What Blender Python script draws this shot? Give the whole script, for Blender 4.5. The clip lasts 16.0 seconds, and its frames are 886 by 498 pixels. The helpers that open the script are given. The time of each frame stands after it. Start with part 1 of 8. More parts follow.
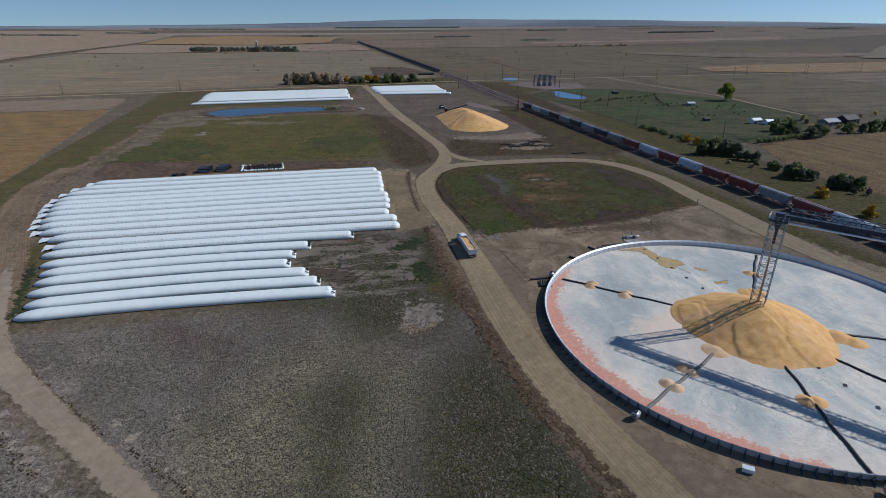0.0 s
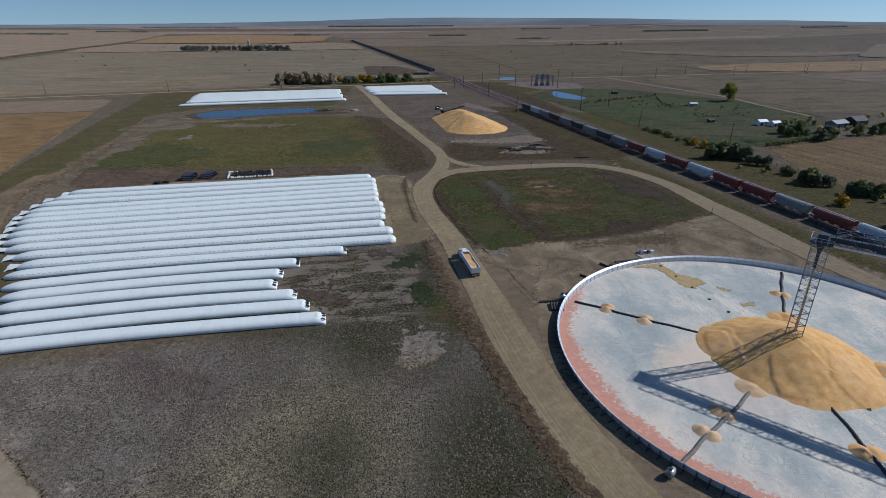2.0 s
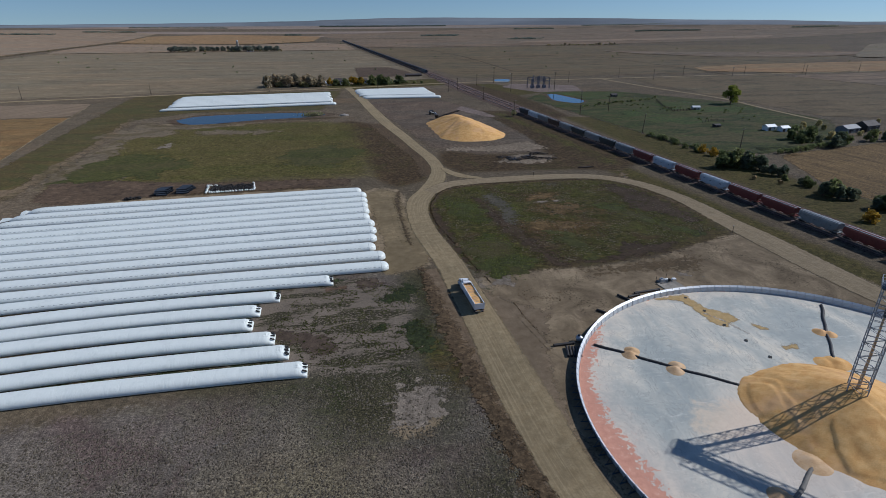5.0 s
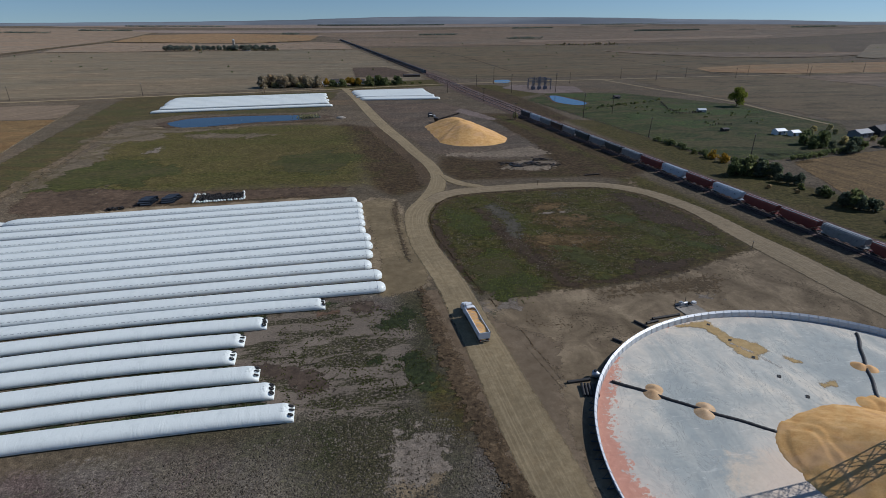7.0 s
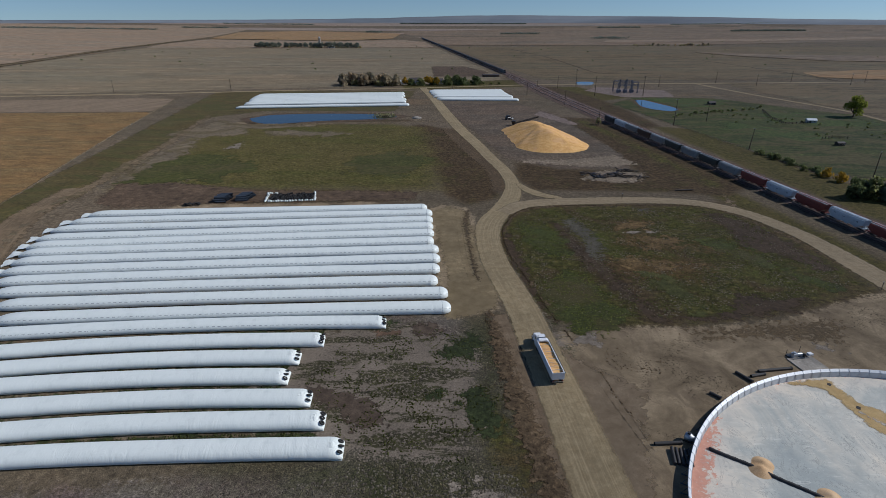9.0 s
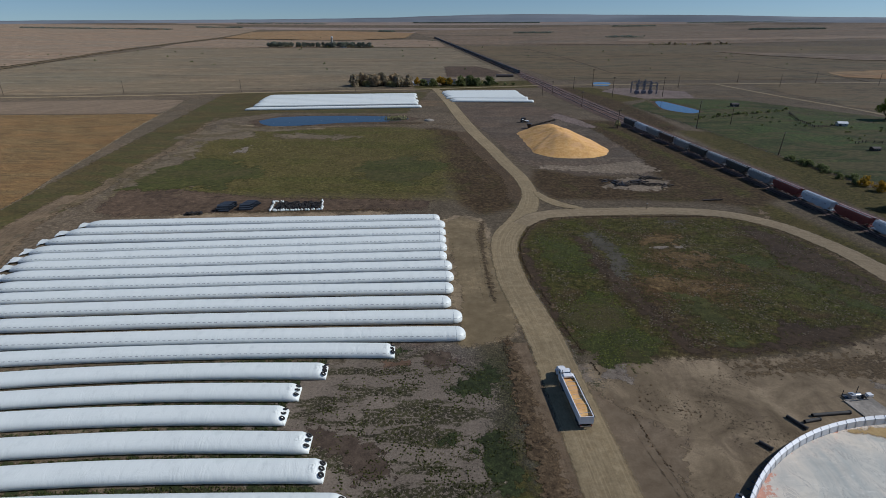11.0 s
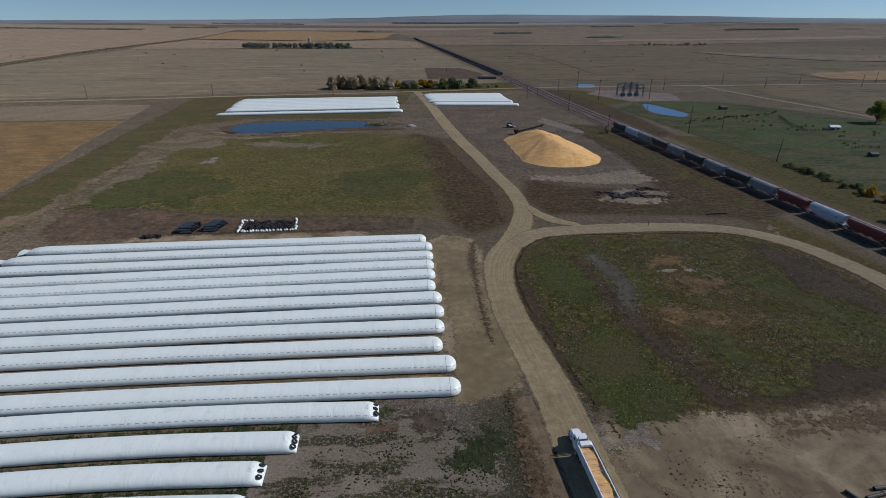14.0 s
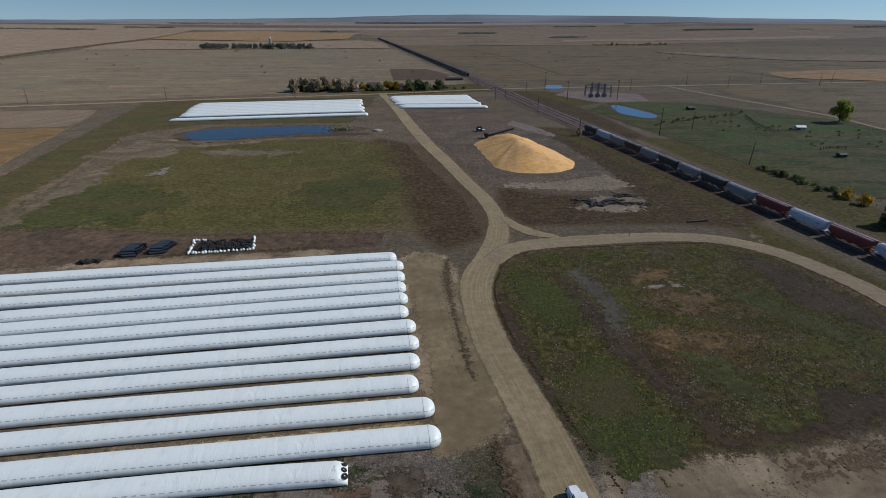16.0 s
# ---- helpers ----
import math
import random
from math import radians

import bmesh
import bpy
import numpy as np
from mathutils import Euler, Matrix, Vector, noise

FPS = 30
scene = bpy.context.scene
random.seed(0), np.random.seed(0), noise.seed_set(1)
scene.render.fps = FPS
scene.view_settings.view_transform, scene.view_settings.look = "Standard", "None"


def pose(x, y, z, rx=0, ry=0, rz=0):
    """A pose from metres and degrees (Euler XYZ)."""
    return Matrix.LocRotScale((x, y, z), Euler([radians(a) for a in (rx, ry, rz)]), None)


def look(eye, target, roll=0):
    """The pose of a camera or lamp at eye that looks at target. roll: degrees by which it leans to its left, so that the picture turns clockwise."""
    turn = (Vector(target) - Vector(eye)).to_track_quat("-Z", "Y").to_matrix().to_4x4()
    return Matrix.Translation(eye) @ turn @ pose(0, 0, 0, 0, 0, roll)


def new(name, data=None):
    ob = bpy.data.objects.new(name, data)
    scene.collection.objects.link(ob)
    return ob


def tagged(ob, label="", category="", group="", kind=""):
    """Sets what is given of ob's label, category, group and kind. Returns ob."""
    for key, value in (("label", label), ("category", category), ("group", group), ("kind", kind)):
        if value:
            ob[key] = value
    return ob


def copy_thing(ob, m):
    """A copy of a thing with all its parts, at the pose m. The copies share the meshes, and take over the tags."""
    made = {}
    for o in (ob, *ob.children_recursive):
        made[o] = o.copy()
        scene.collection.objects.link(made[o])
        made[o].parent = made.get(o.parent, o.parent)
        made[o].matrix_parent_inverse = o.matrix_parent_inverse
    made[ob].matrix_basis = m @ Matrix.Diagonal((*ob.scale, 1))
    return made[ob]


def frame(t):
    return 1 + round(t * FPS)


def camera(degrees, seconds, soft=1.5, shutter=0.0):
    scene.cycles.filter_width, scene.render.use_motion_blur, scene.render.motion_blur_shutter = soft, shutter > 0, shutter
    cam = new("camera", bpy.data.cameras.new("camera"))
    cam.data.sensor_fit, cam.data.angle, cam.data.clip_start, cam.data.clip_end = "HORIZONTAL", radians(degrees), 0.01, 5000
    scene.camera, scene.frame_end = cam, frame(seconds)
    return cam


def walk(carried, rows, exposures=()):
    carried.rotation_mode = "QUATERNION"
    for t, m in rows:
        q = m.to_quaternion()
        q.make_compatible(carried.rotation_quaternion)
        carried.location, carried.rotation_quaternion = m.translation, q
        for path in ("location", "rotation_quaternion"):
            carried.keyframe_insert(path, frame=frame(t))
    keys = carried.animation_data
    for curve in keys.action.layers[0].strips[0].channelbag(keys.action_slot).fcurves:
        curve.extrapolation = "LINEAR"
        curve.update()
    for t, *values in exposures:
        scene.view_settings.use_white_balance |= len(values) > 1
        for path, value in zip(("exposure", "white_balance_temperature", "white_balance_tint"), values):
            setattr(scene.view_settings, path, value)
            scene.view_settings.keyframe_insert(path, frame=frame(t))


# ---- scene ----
cam = camera(80.0, 16.0, soft=0.35)
PATH = [
    (0, (-0.099, -2.496, 70.581), (0.093, -0.668, 69.791), -0.2),
    (0.5, (-0.101, 1.353, 70.439), (0.093, 3.18, 69.649), -0.2),
    (1, (-0.186, 5.186, 70.474), (0.01, 7.012, 69.681), -0.2),
    (1.5, (-0.161, 8.781, 70.429), (0.046, 10.606, 69.636), -0.1),
    (2, (-0.156, 12.493, 70.538), (0.055, 14.316, 69.744), -0.2),
    (2.5, (-0.201, 16.164, 70.641), (0.014, 17.987, 69.846), -0.2),
    (3, (-0.045, 19.583, 70.764), (0.173, 21.405, 69.969), -0.2),
    (3.5, (0.087, 22.97, 70.893), (0.309, 24.791, 70.099), -0.2),
    (4, (0.178, 26.2, 70.892), (0.406, 28.021, 70.099), -0.2),
    (6.5, (1.587, 43.057, 71.915), (1.831, 44.875, 71.117), -0.2),
    (7, (1.619, 46.36, 71.864), (1.863, 48.178, 71.066), -0.1),
    (7.5, (1.754, 49.92, 72.092), (1.91, 51.746, 71.291), -0.0),
    (8, (1.841, 53.272, 72.065), (1.946, 55.102, 71.263), 0.1),
    (8.5, (1.82, 56.384, 72.101), (1.85, 58.216, 71.299), 0.2),
    (9, (1.863, 59.485, 72.198), (1.85, 61.317, 71.396), 0.1),
    (11.5, (0.714, 75.447, 72.615), (0.656, 77.277, 71.81), -0.1),
    (12, (0.379, 78.457, 72.86), (0.318, 80.287, 72.055), -0.1),
    (12.5, (-0.176, 81.847, 72.949), (-0.237, 83.677, 72.143), 0.0),
    (13, (-0.415, 85.525, 72.731), (-0.478, 87.355, 71.927), -0.1),
    (13.5, (-0.831, 89.067, 72.7), (-0.89, 90.897, 71.895), -0.1),
    (14, (-1.229, 92.445, 72.608), (-1.217, 94.277, 71.804), 0.0),
    (14.5, (-1.725, 96.022, 72.675), (-1.625, 97.85, 71.87), 0.1),
    (15, (-1.903, 99.638, 72.643), (-1.786, 101.466, 71.841), 0.0),
    (15.5, (-1.932, 103.216, 72.705), (-1.809, 105.043, 71.902), 0.0),
    (16, (-1.902, 106.877, 72.795), (-1.774, 108.704, 71.991), 0.1),
]
walk(cam, [(t, look(eye, target, roll)) for t, eye, target, roll in PATH], exposures=[(0.0, 0.13, 5850, 10), (1.0, 0.13, 5850, 10), (2.0, 0.1, 5850, 10), (3.5, 0.06, 5880, 10), (7.0, 0.0, 6020, 10), (13.0, 0.0, 6120, 10), (16.0, 0.04, 6120, 10)])

# ---- light ----
SUN = Vector((36.8, 4.3, 29.0)).normalized()
world = bpy.data.worlds.new("sky")
scene.world = world
world.use_nodes = True
wn = world.node_tree.nodes
sky = wn.new("ShaderNodeTexSky")
sky.sky_type, sky.sun_disc = "NISHITA", False
sky.sun_elevation, sky.sun_rotation = math.asin(SUN.z), math.atan2(SUN.x, SUN.y)
sky.altitude, sky.air_density, sky.dust_density, sky.ozone_density = 500, 1.0, 0.2, 5.3
wn["Background"].inputs["Strength"].default_value = 0.069
tc, lift = wn.new("ShaderNodeTexCoord"), wn.new("ShaderNodeVectorMath")
lift.operation = "ADD"
lift.inputs[1].default_value = (0, 0, 0.062)
world.node_tree.links.new(tc.outputs["Generated"], lift.inputs[0])
world.node_tree.links.new(lift.outputs[0], sky.inputs[0])
world.node_tree.links.new(sky.outputs[0], wn["Background"].inputs["Color"])
sun = new("sun", bpy.data.lights.new("sun", "SUN"))
sun.data.energy, sun.data.angle, sun.data.color = 3.45, radians(0.53), (1.0, 0.96, 0.91)
sun.matrix_world = look(SUN * 300, (0, 0, 0))


# ---- materials ----
def lin(r, g, b):
    """Base colour from an 8-bit colour."""
    return tuple(((v / 255 + 0.055) / 1.055) ** 2.4 if v > 10 else v / 3295 for v in (r, g, b)) + (1.0,)


class Nodes:
    """A short way to write a material's node tree."""

    def __init__(self, name):
        self.mat = bpy.data.materials.new(name)
        self.mat.use_nodes = True
        self.tree = self.mat.node_tree
        self.bsdf = self.tree.nodes["Principled BSDF"]
        self.out = self.tree.nodes["Material Output"]

    def add(self, kind):
        return self.tree.nodes.new("ShaderNode" + kind)

    def link(self, a, b):
        self.tree.links.new(a, b)

    def coords(self, scale=(1, 1, 1), turn=0.0, kind="Object"):
        tc, mp = self.add("TexCoord"), self.add("Mapping")
        mp.inputs["Scale"].default_value = scale
        mp.inputs["Rotation"].default_value = (0, 0, radians(turn))
        self.link(tc.outputs[kind], mp.inputs[0])
        return mp.outputs[0]

    def noise(self, scale, detail=6.0, rough=0.6, vec=None, warp=0.0):
        n = self.add("TexNoise")
        n.inputs["Scale"].default_value, n.inputs["Detail"].default_value = scale, detail
        n.inputs["Roughness"].default_value, n.inputs["Distortion"].default_value = rough, warp
        self.link(vec if vec else self.coords(), n.inputs["Vector"])
        return n.outputs["Fac"]

    def ramp(self, fac, stops):
        r = self.add("ValToRGB")
        while len(r.color_ramp.elements) < len(stops):
            r.color_ramp.elements.new(0.5)
        for e, (p, c) in zip(r.color_ramp.elements, stops):
            e.position, e.color = p, c if len(c) == 4 else (*c, 1)
        self.link(fac, r.inputs[0])
        return r.outputs[0]

    def step(self, fac, lo, hi):
        m = self.add("MapRange")
        m.interpolation_type = "SMOOTHSTEP"
        m.inputs[1].default_value, m.inputs[2].default_value = lo, hi
        self.link(fac, m.inputs[0])
        return m.outputs[0]

    def math(self, op, a, b):
        m = self.add("Math")
        m.operation = op
        for i, v in enumerate((a, b)):
            if isinstance(v, (int, float)):
                m.inputs[i].default_value = v
            else:
                self.link(v, m.inputs[i])
        return m.outputs[0]

    def mix(self, fac, a, b, blend="MIX"):
        m = self.add("Mix")
        m.data_type, m.blend_type = "RGBA", blend
        for i, v in ((0, fac), (6, a), (7, b)):
            if isinstance(v, (int, float, tuple)):
                m.inputs[i].default_value = v
            else:
                self.link(v, m.inputs[i])
        return m.outputs[2]

    def attr(self, name):
        node = self.add("Attribute")
        node.attribute_name = name
        return node.outputs["Fac"]

    def bump(self, height, strength, distance):
        b = self.add("Bump")
        b.inputs["Strength"].default_value, b.inputs["Distance"].default_value = strength, distance
        self.link(height, b.inputs["Height"])
        self.link(b.outputs[0], self.bsdf.inputs["Normal"])

    def done(self, color, rough=0.9, metal=0.0, spec=None):
        if isinstance(color, tuple):
            self.bsdf.inputs["Base Color"].default_value = color
        else:
            self.link(color, self.bsdf.inputs["Base Color"])
        if isinstance(rough, (int, float)):
            self.bsdf.inputs["Roughness"].default_value = rough
        else:
            self.link(rough, self.bsdf.inputs["Roughness"])
        self.bsdf.inputs["Metallic"].default_value = metal
        if isinstance(rough, (int, float)) and rough > 0.9:
            self.bsdf.inputs["Diffuse Roughness"].default_value = 0.4
        if spec is not None:
            self.bsdf.inputs["Specular IOR Level"].default_value = spec
        return self.mat


def rough_stuff(name, lo, mid, hi, fine=0.8, big=0.05, bump=0.3, depth=0.2, rough=0.95, stretch=(1, 1, 1), turn=0.0, spec=0.2):
    """Earth, stubble, gravel and the like: three colours, two scales of variation and relief."""
    n = Nodes(name)
    vec = n.coords(stretch, turn)
    a, b = n.noise(fine, 8, 0.65, vec), n.noise(big, 5, 0.55, None, 0.6)
    c1 = n.ramp(a, [(0.3, lo), (0.52, mid), (0.72, hi)])
    c2 = n.ramp(b, [(0.3, (0.62, 0.62, 0.62)), (0.7, (1.35, 1.3, 1.25))])
    n.bump(a, bump, depth)
    return n.done(n.mix(1.0, c1, c2, "MULTIPLY"), rough, 0, spec)


def paint(name, color, rough=0.5, metal=0.0, dirt=0.35, scale=1.5, bump=0.05, var=0.0):
    """Painted, plastic or metal surfaces with grime and faded patches."""
    n = Nodes(name)
    a, b = n.noise(scale, 7, 0.65), n.noise(scale * 0.2, 3)
    dark = tuple(v * (1 - dirt) for v in color[:3]) + (1,)
    c = n.mix(n.step(a, 0.42, 0.75), color, dark)
    c = n.mix(n.math("MULTIPLY", b, 0.3), c, tuple(min(1, v * 0.8 + 0.03) for v in color[:3]) + (1,))
    if var:
        hue = n.add("HueSaturation")
        info = n.add("ObjectInfo")
        n.link(n.math("ADD", n.math("MULTIPLY", info.outputs["Random"], var), 1 - var / 2), hue.inputs["Value"])
        n.link(c, hue.inputs["Color"])
        c = hue.outputs[0]
    n.bump(a, bump, 0.05)
    return n.done(c, n.math("ADD", n.math("MULTIPLY", a, 0.25), rough - 0.12), metal)


def ragged(name, lo, mid, hi, amp=1.6, fine=0.7, ruts=0.0, bump=0.25, tint=None, wide=0.45, grain=1.0, drills=None, streak=None, mottle=1.0):
    """A worn surface whose border breaks up into what lies under it. 'inside' holds the metres from the border, 'across' those from the middle."""
    n = Nodes(name)
    a, b = n.noise(fine, 8, 0.65), n.noise(0.06, 5, 0.6, None, 0.5)
    col = n.ramp(a, [(0.3, lo), (0.52, mid), (0.72, hi)])
    col = n.mix(mottle, col, n.mix(1.0, col, n.ramp(b, [(0.3, (0.75, 0.75, 0.75)), (0.7, (1.22, 1.2, 1.18))]), "MULTIPLY"))
    if streak:
        size, depth = streak
        thin = n.noise(size, 9, 0.7, n.coords((0.3, 1.5, 1), 5), 0.3)
        col = n.mix(1.0, col, n.ramp(thin, [(0.36, (1 - depth, 1 - depth, 1 - depth)), (0.5, (1.0, 1.0, 1.0)), (0.64, (1 + depth, 1 + depth * 0.96, 1 + depth * 0.9))]), "MULTIPLY")
        warm = n.noise(size * 0.25, 6, 0.65, n.coords((0.4, 1.4, 1), -8), 0.5)
        col = n.mix(1.0, col, n.ramp(warm, [(0.38, (0.93, 0.98, 1.0)), (0.62, (1.09, 1.0, 0.94))]), "MULTIPLY")
    if ruts:
        lane = n.add("CombineXYZ")
        n.link(n.math("MULTIPLY", n.attr("across"), 2.2), lane.inputs[0])
        n.link(n.math("MULTIPLY", n.attr("along"), 0.018), lane.inputs[1])
        wear = n.noise(1.0, 7, 0.7, lane.outputs[0])
        col = n.mix(n.math("MULTIPLY", n.step(wear, 0.51, 0.6), ruts), col, tuple(v * 0.72 for v in mid[:3]) + (1,))
        col = n.mix(n.math("MULTIPLY", n.step(wear, 0.48, 0.4), ruts), col, tuple(min(1, v * 1.08) for v in hi[:3]) + (1,))
    if drills is not None:
        mp, tc = n.add("Mapping"), n.add("TexCoord")
        mp.vector_type = "TEXTURE"
        mp.inputs["Rotation"].default_value = (0, 0, radians(drills))
        mp.inputs["Scale"].default_value = (2.4, 160, 1)
        n.link(tc.outputs["Object"], mp.inputs[0])
        line = n.noise(1.0, 5, 0.7, mp.outputs[0])
        col = n.mix(1.0, col, n.ramp(line, [(0.36, (0.66, 0.64, 0.6)), (0.5, (1.0, 1.0, 1.0)), (0.64, (1.3, 1.26, 1.18))]), "MULTIPLY")
    g = n.noise(3.2, 4, 0.8)
    col = n.mix(grain, col, n.mix(1.0, col, n.ramp(g, [(0.36, (0.62, 0.62, 0.62)), (0.64, (1.45, 1.44, 1.4))]), "MULTIPLY"))
    h = n.noise(0.55, 7, 0.82, None, 0.3)
    col = n.mix(grain, col, n.mix(1.0, col, n.ramp(h, [(0.38, (0.7, 0.7, 0.7)), (0.5, (0.99, 0.99, 0.99)), (0.62, (1.32, 1.31, 1.28))]), "MULTIPLY"))
    if tint:
        col = n.mix(n.math("MULTIPLY", n.step(n.noise(0.035, 6, 0.65, n.coords((0.6, 1.2, 1)), 1.2), 0.46, 0.6), 0.85), col, n.ramp(a, [(0.34, tint[0]), (0.66, tint[1])]))
    n.bump(n.math("ADD", a, n.math("MULTIPLY", g, 0.4)), bump, 0.15)
    n.done(col, 0.95, 0, 0.2)
    edge = n.math("ADD", n.attr("inside"), n.math("MULTIPLY", n.math("SUBTRACT", n.noise(wide, 7, 0.7), 0.52), amp * 4))
    clear, both = n.add("BsdfTransparent"), n.add("MixShader")
    n.link(n.step(edge, 0.0, 0.9), both.inputs[0])
    n.link(clear.outputs[0], both.inputs[1])
    n.link(n.bsdf.outputs[0], both.inputs[2])
    n.link(both.outputs[0], n.out.inputs["Surface"])
    return n.mat


def ground_material():
    """Prairie earth with the worn, bare, muddy and grassy areas of the yard; the attributes hold the metres inside each area."""
    n = Nodes("prairie")
    grain, clod = n.noise(4.4, 3, 0.7), n.noise(2.3, 5, 0.66)
    fine, mid = n.noise(0.5, 8, 0.7), n.noise(0.085, 7, 0.64, None, 0.7)
    big = n.noise(0.022, 6, 0.6, None, 1.0)
    rows = n.noise(1.0, 5, 0.65, n.coords((1.1, 0.06, 1), -7))
    sweep = n.noise(0.3, 6, 0.65, n.coords((0.22, 1.4, 1), 4))
    band = n.noise(0.012, 6, 0.6, n.coords((0.12, 1.0, 1), 3), 0.4)
    patchy = n.noise(0.05, 5, 0.62, None, 1.4)

    base = n.ramp(fine, [(0.36, lin(88, 77, 64)), (0.5, lin(104, 92, 78)), (0.64, lin(120, 107, 92))])
    base = n.mix(n.step(band, 0.44, 0.56), base, n.ramp(fine, [(0.36, lin(82, 73, 61)), (0.64, lin(108, 97, 82))]))
    base = n.mix(n.math("MULTIPLY", n.step(band, 0.56, 0.66), 0.7), base, lin(116, 96, 76))
    base = n.mix(n.math("MULTIPLY", n.step(big, 0.5, 0.68), 0.5), base, lin(96, 82, 66))

    def area(name, under, color, amp, soft, vein=mid, warm=False):
        color = n.mix(1.0, color, (1.03, 1.0, 0.81, 1), "MULTIPLY") if warm else color
        wob = n.math("ADD", n.math("MULTIPLY", clod, 0.35), n.math("ADD", n.math("MULTIPLY", fine, 0.35), n.math("MULTIPLY", vein, 0.3)))
        noisy = n.math("ADD", n.attr(name), n.math("MULTIPLY", n.math("SUBTRACT", wob, 0.5), amp))
        return n.mix(n.step(noisy, -soft, soft), under, color)

    base = n.mix(1.0, base, (1.01, 1.0, 0.94, 1), "MULTIPLY")
    olive = n.ramp(fine, [(0.36, lin(56, 53, 27)), (0.5, lin(76, 71, 40)), (0.64, lin(96, 88, 55))])
    olive = n.mix(n.math("MULTIPLY", n.step(patchy, 0.48, 0.62), 0.6), olive, n.ramp(clod, [(0.36, lin(62, 54, 35)), (0.64, lin(98, 86, 58))]))
    base = area("olive", base, olive, 30, 3.0, warm=True)
    soil = n.ramp(fine, [(0.36, lin(50, 40, 31)), (0.5, lin(72, 59, 46)), (0.64, lin(94, 79, 62))])
    soil = n.mix(n.math("MULTIPLY", n.step(patchy, 0.52, 0.66), 0.55), soil, n.ramp(clod, [(0.36, lin(44, 44, 24)), (0.64, lin(82, 78, 46))]))
    soil = n.mix(n.math("MULTIPLY", n.step(sweep, 0.54, 0.66), 0.5), soil, lin(98, 84, 66))
    base = area("soil", base, soil, 26, 3.0, warm=True)
    dark = n.ramp(clod, [(0.34, lin(74, 67, 61)), (0.5, lin(106, 98, 90)), (0.66, lin(131, 122, 112))])
    dark = n.mix(n.math("MULTIPLY", n.step(big, 0.46, 0.6), 0.85), dark, n.ramp(clod, [(0.34, lin(70, 58, 54)), (0.5, lin(100, 85, 80)), (0.66, lin(124, 108, 101))]))
    dark = n.mix(n.math("MULTIPLY", n.step(patchy, 0.5, 0.64), 0.6), dark, n.ramp(clod, [(0.34, lin(70, 66, 54)), (0.66, lin(132, 123, 104))]))
    dark = n.mix(n.math("MULTIPLY", n.step(rows, 0.55, 0.68), 0.35), dark, lin(124, 113, 100))
    dark = n.mix(n.math("MULTIPLY", n.step(rows, 0.45, 0.32), 0.35), dark, lin(66, 57, 50))
    dark = n.mix(1.0, dark, n.ramp(n.noise(0.035, 7, 0.66, n.coords((1.6, 0.6, 1)), 0.8), [(0.38, (0.84, 0.83, 0.82)), (0.5, (1.0, 1.0, 1.0)), (0.62, (1.14, 1.13, 1.1))]), "MULTIPLY")
    base = area("dark", base, dark, 26, 2.0)
    straw = n.ramp(clod, [(0.36, lin(62, 55, 44)), (0.5, lin(112, 103, 84)), (0.64, lin(146, 135, 112))])
    base = area("straw", base, straw, 34, 9.0)
    weedy = n.ramp(clod, [(0.36, lin(38, 37, 26)), (0.5, lin(66, 63, 45)), (0.64, lin(104, 96, 72))])
    weedy = n.mix(n.math("MULTIPLY", n.step(patchy, 0.46, 0.6), 0.7), weedy, n.ramp(clod, [(0.36, lin(32, 36, 22)), (0.64, lin(72, 74, 46))]))
    base = area("weedy", base, weedy, 36, 8.0)
    lawn = n.ramp(fine, [(0.38, lin(44, 44, 21)), (0.5, lin(68, 67, 35)), (0.62, lin(95, 89, 53))])
    lawn = n.mix(n.math("MULTIPLY", n.step(sweep, 0.48, 0.6), 0.55), lawn, n.ramp(clod, [(0.36, lin(56, 49, 31)), (0.64, lin(92, 79, 52))]))
    lawn = n.mix(n.math("MULTIPLY", n.step(patchy, 0.47, 0.64), 0.75), lawn, n.ramp(clod, [(0.36, lin(52, 42, 32)), (0.5, lin(74, 60, 46)), (0.64, lin(96, 80, 62))]))
    lawn = n.mix(n.math("MULTIPLY", n.step(n.noise(0.04, 6, 0.66, n.coords((1, 1, 1), 40)), 0.5, 0.66), 0.6), lawn, n.ramp(clod, [(0.38, lin(48, 55, 20)), (0.62, lin(96, 104, 46))]))
    base = area("green", base, lawn, 34, 4.0, warm=True)
    rust = n.ramp(clod, [(0.36, lin(68, 50, 32)), (0.64, lin(116, 88, 58))])
    base = n.mix(n.math("MULTIPLY", n.step(n.math("ADD", n.attr("rust"), n.math("MULTIPLY", n.math("SUBTRACT", fine, 0.5), 44)), -3.0, 5.0), 0.65), base, rust)
    field = n.ramp(fine, [(0.36, lin(68, 62, 38)), (0.5, lin(88, 81, 52)), (0.64, lin(108, 99, 66))])
    field = n.mix(n.math("MULTIPLY", n.step(n.noise(0.03, 6, 0.62, n.coords((0.4, 1.3, 1), 6), 0.8), 0.46, 0.62), 0.65), field, n.ramp(fine, [(0.36, lin(58, 60, 29)), (0.64, lin(90, 91, 50))]))
    field = n.mix(n.math("MULTIPLY", n.step(n.noise(0.02, 7, 0.66, n.coords((0.2, 1.3, 1), 3)), 0.54, 0.64), 0.7), field, n.ramp(clod, [(0.36, lin(78, 69, 46)), (0.64, lin(112, 101, 70))]))
    base = area("field", base, field, 44, 8.0, warm=True)
    sand = n.ramp(mid, [(0.34, lin(116, 101, 80)), (0.5, lin(132, 116, 93)), (0.66, lin(149, 132, 107))])
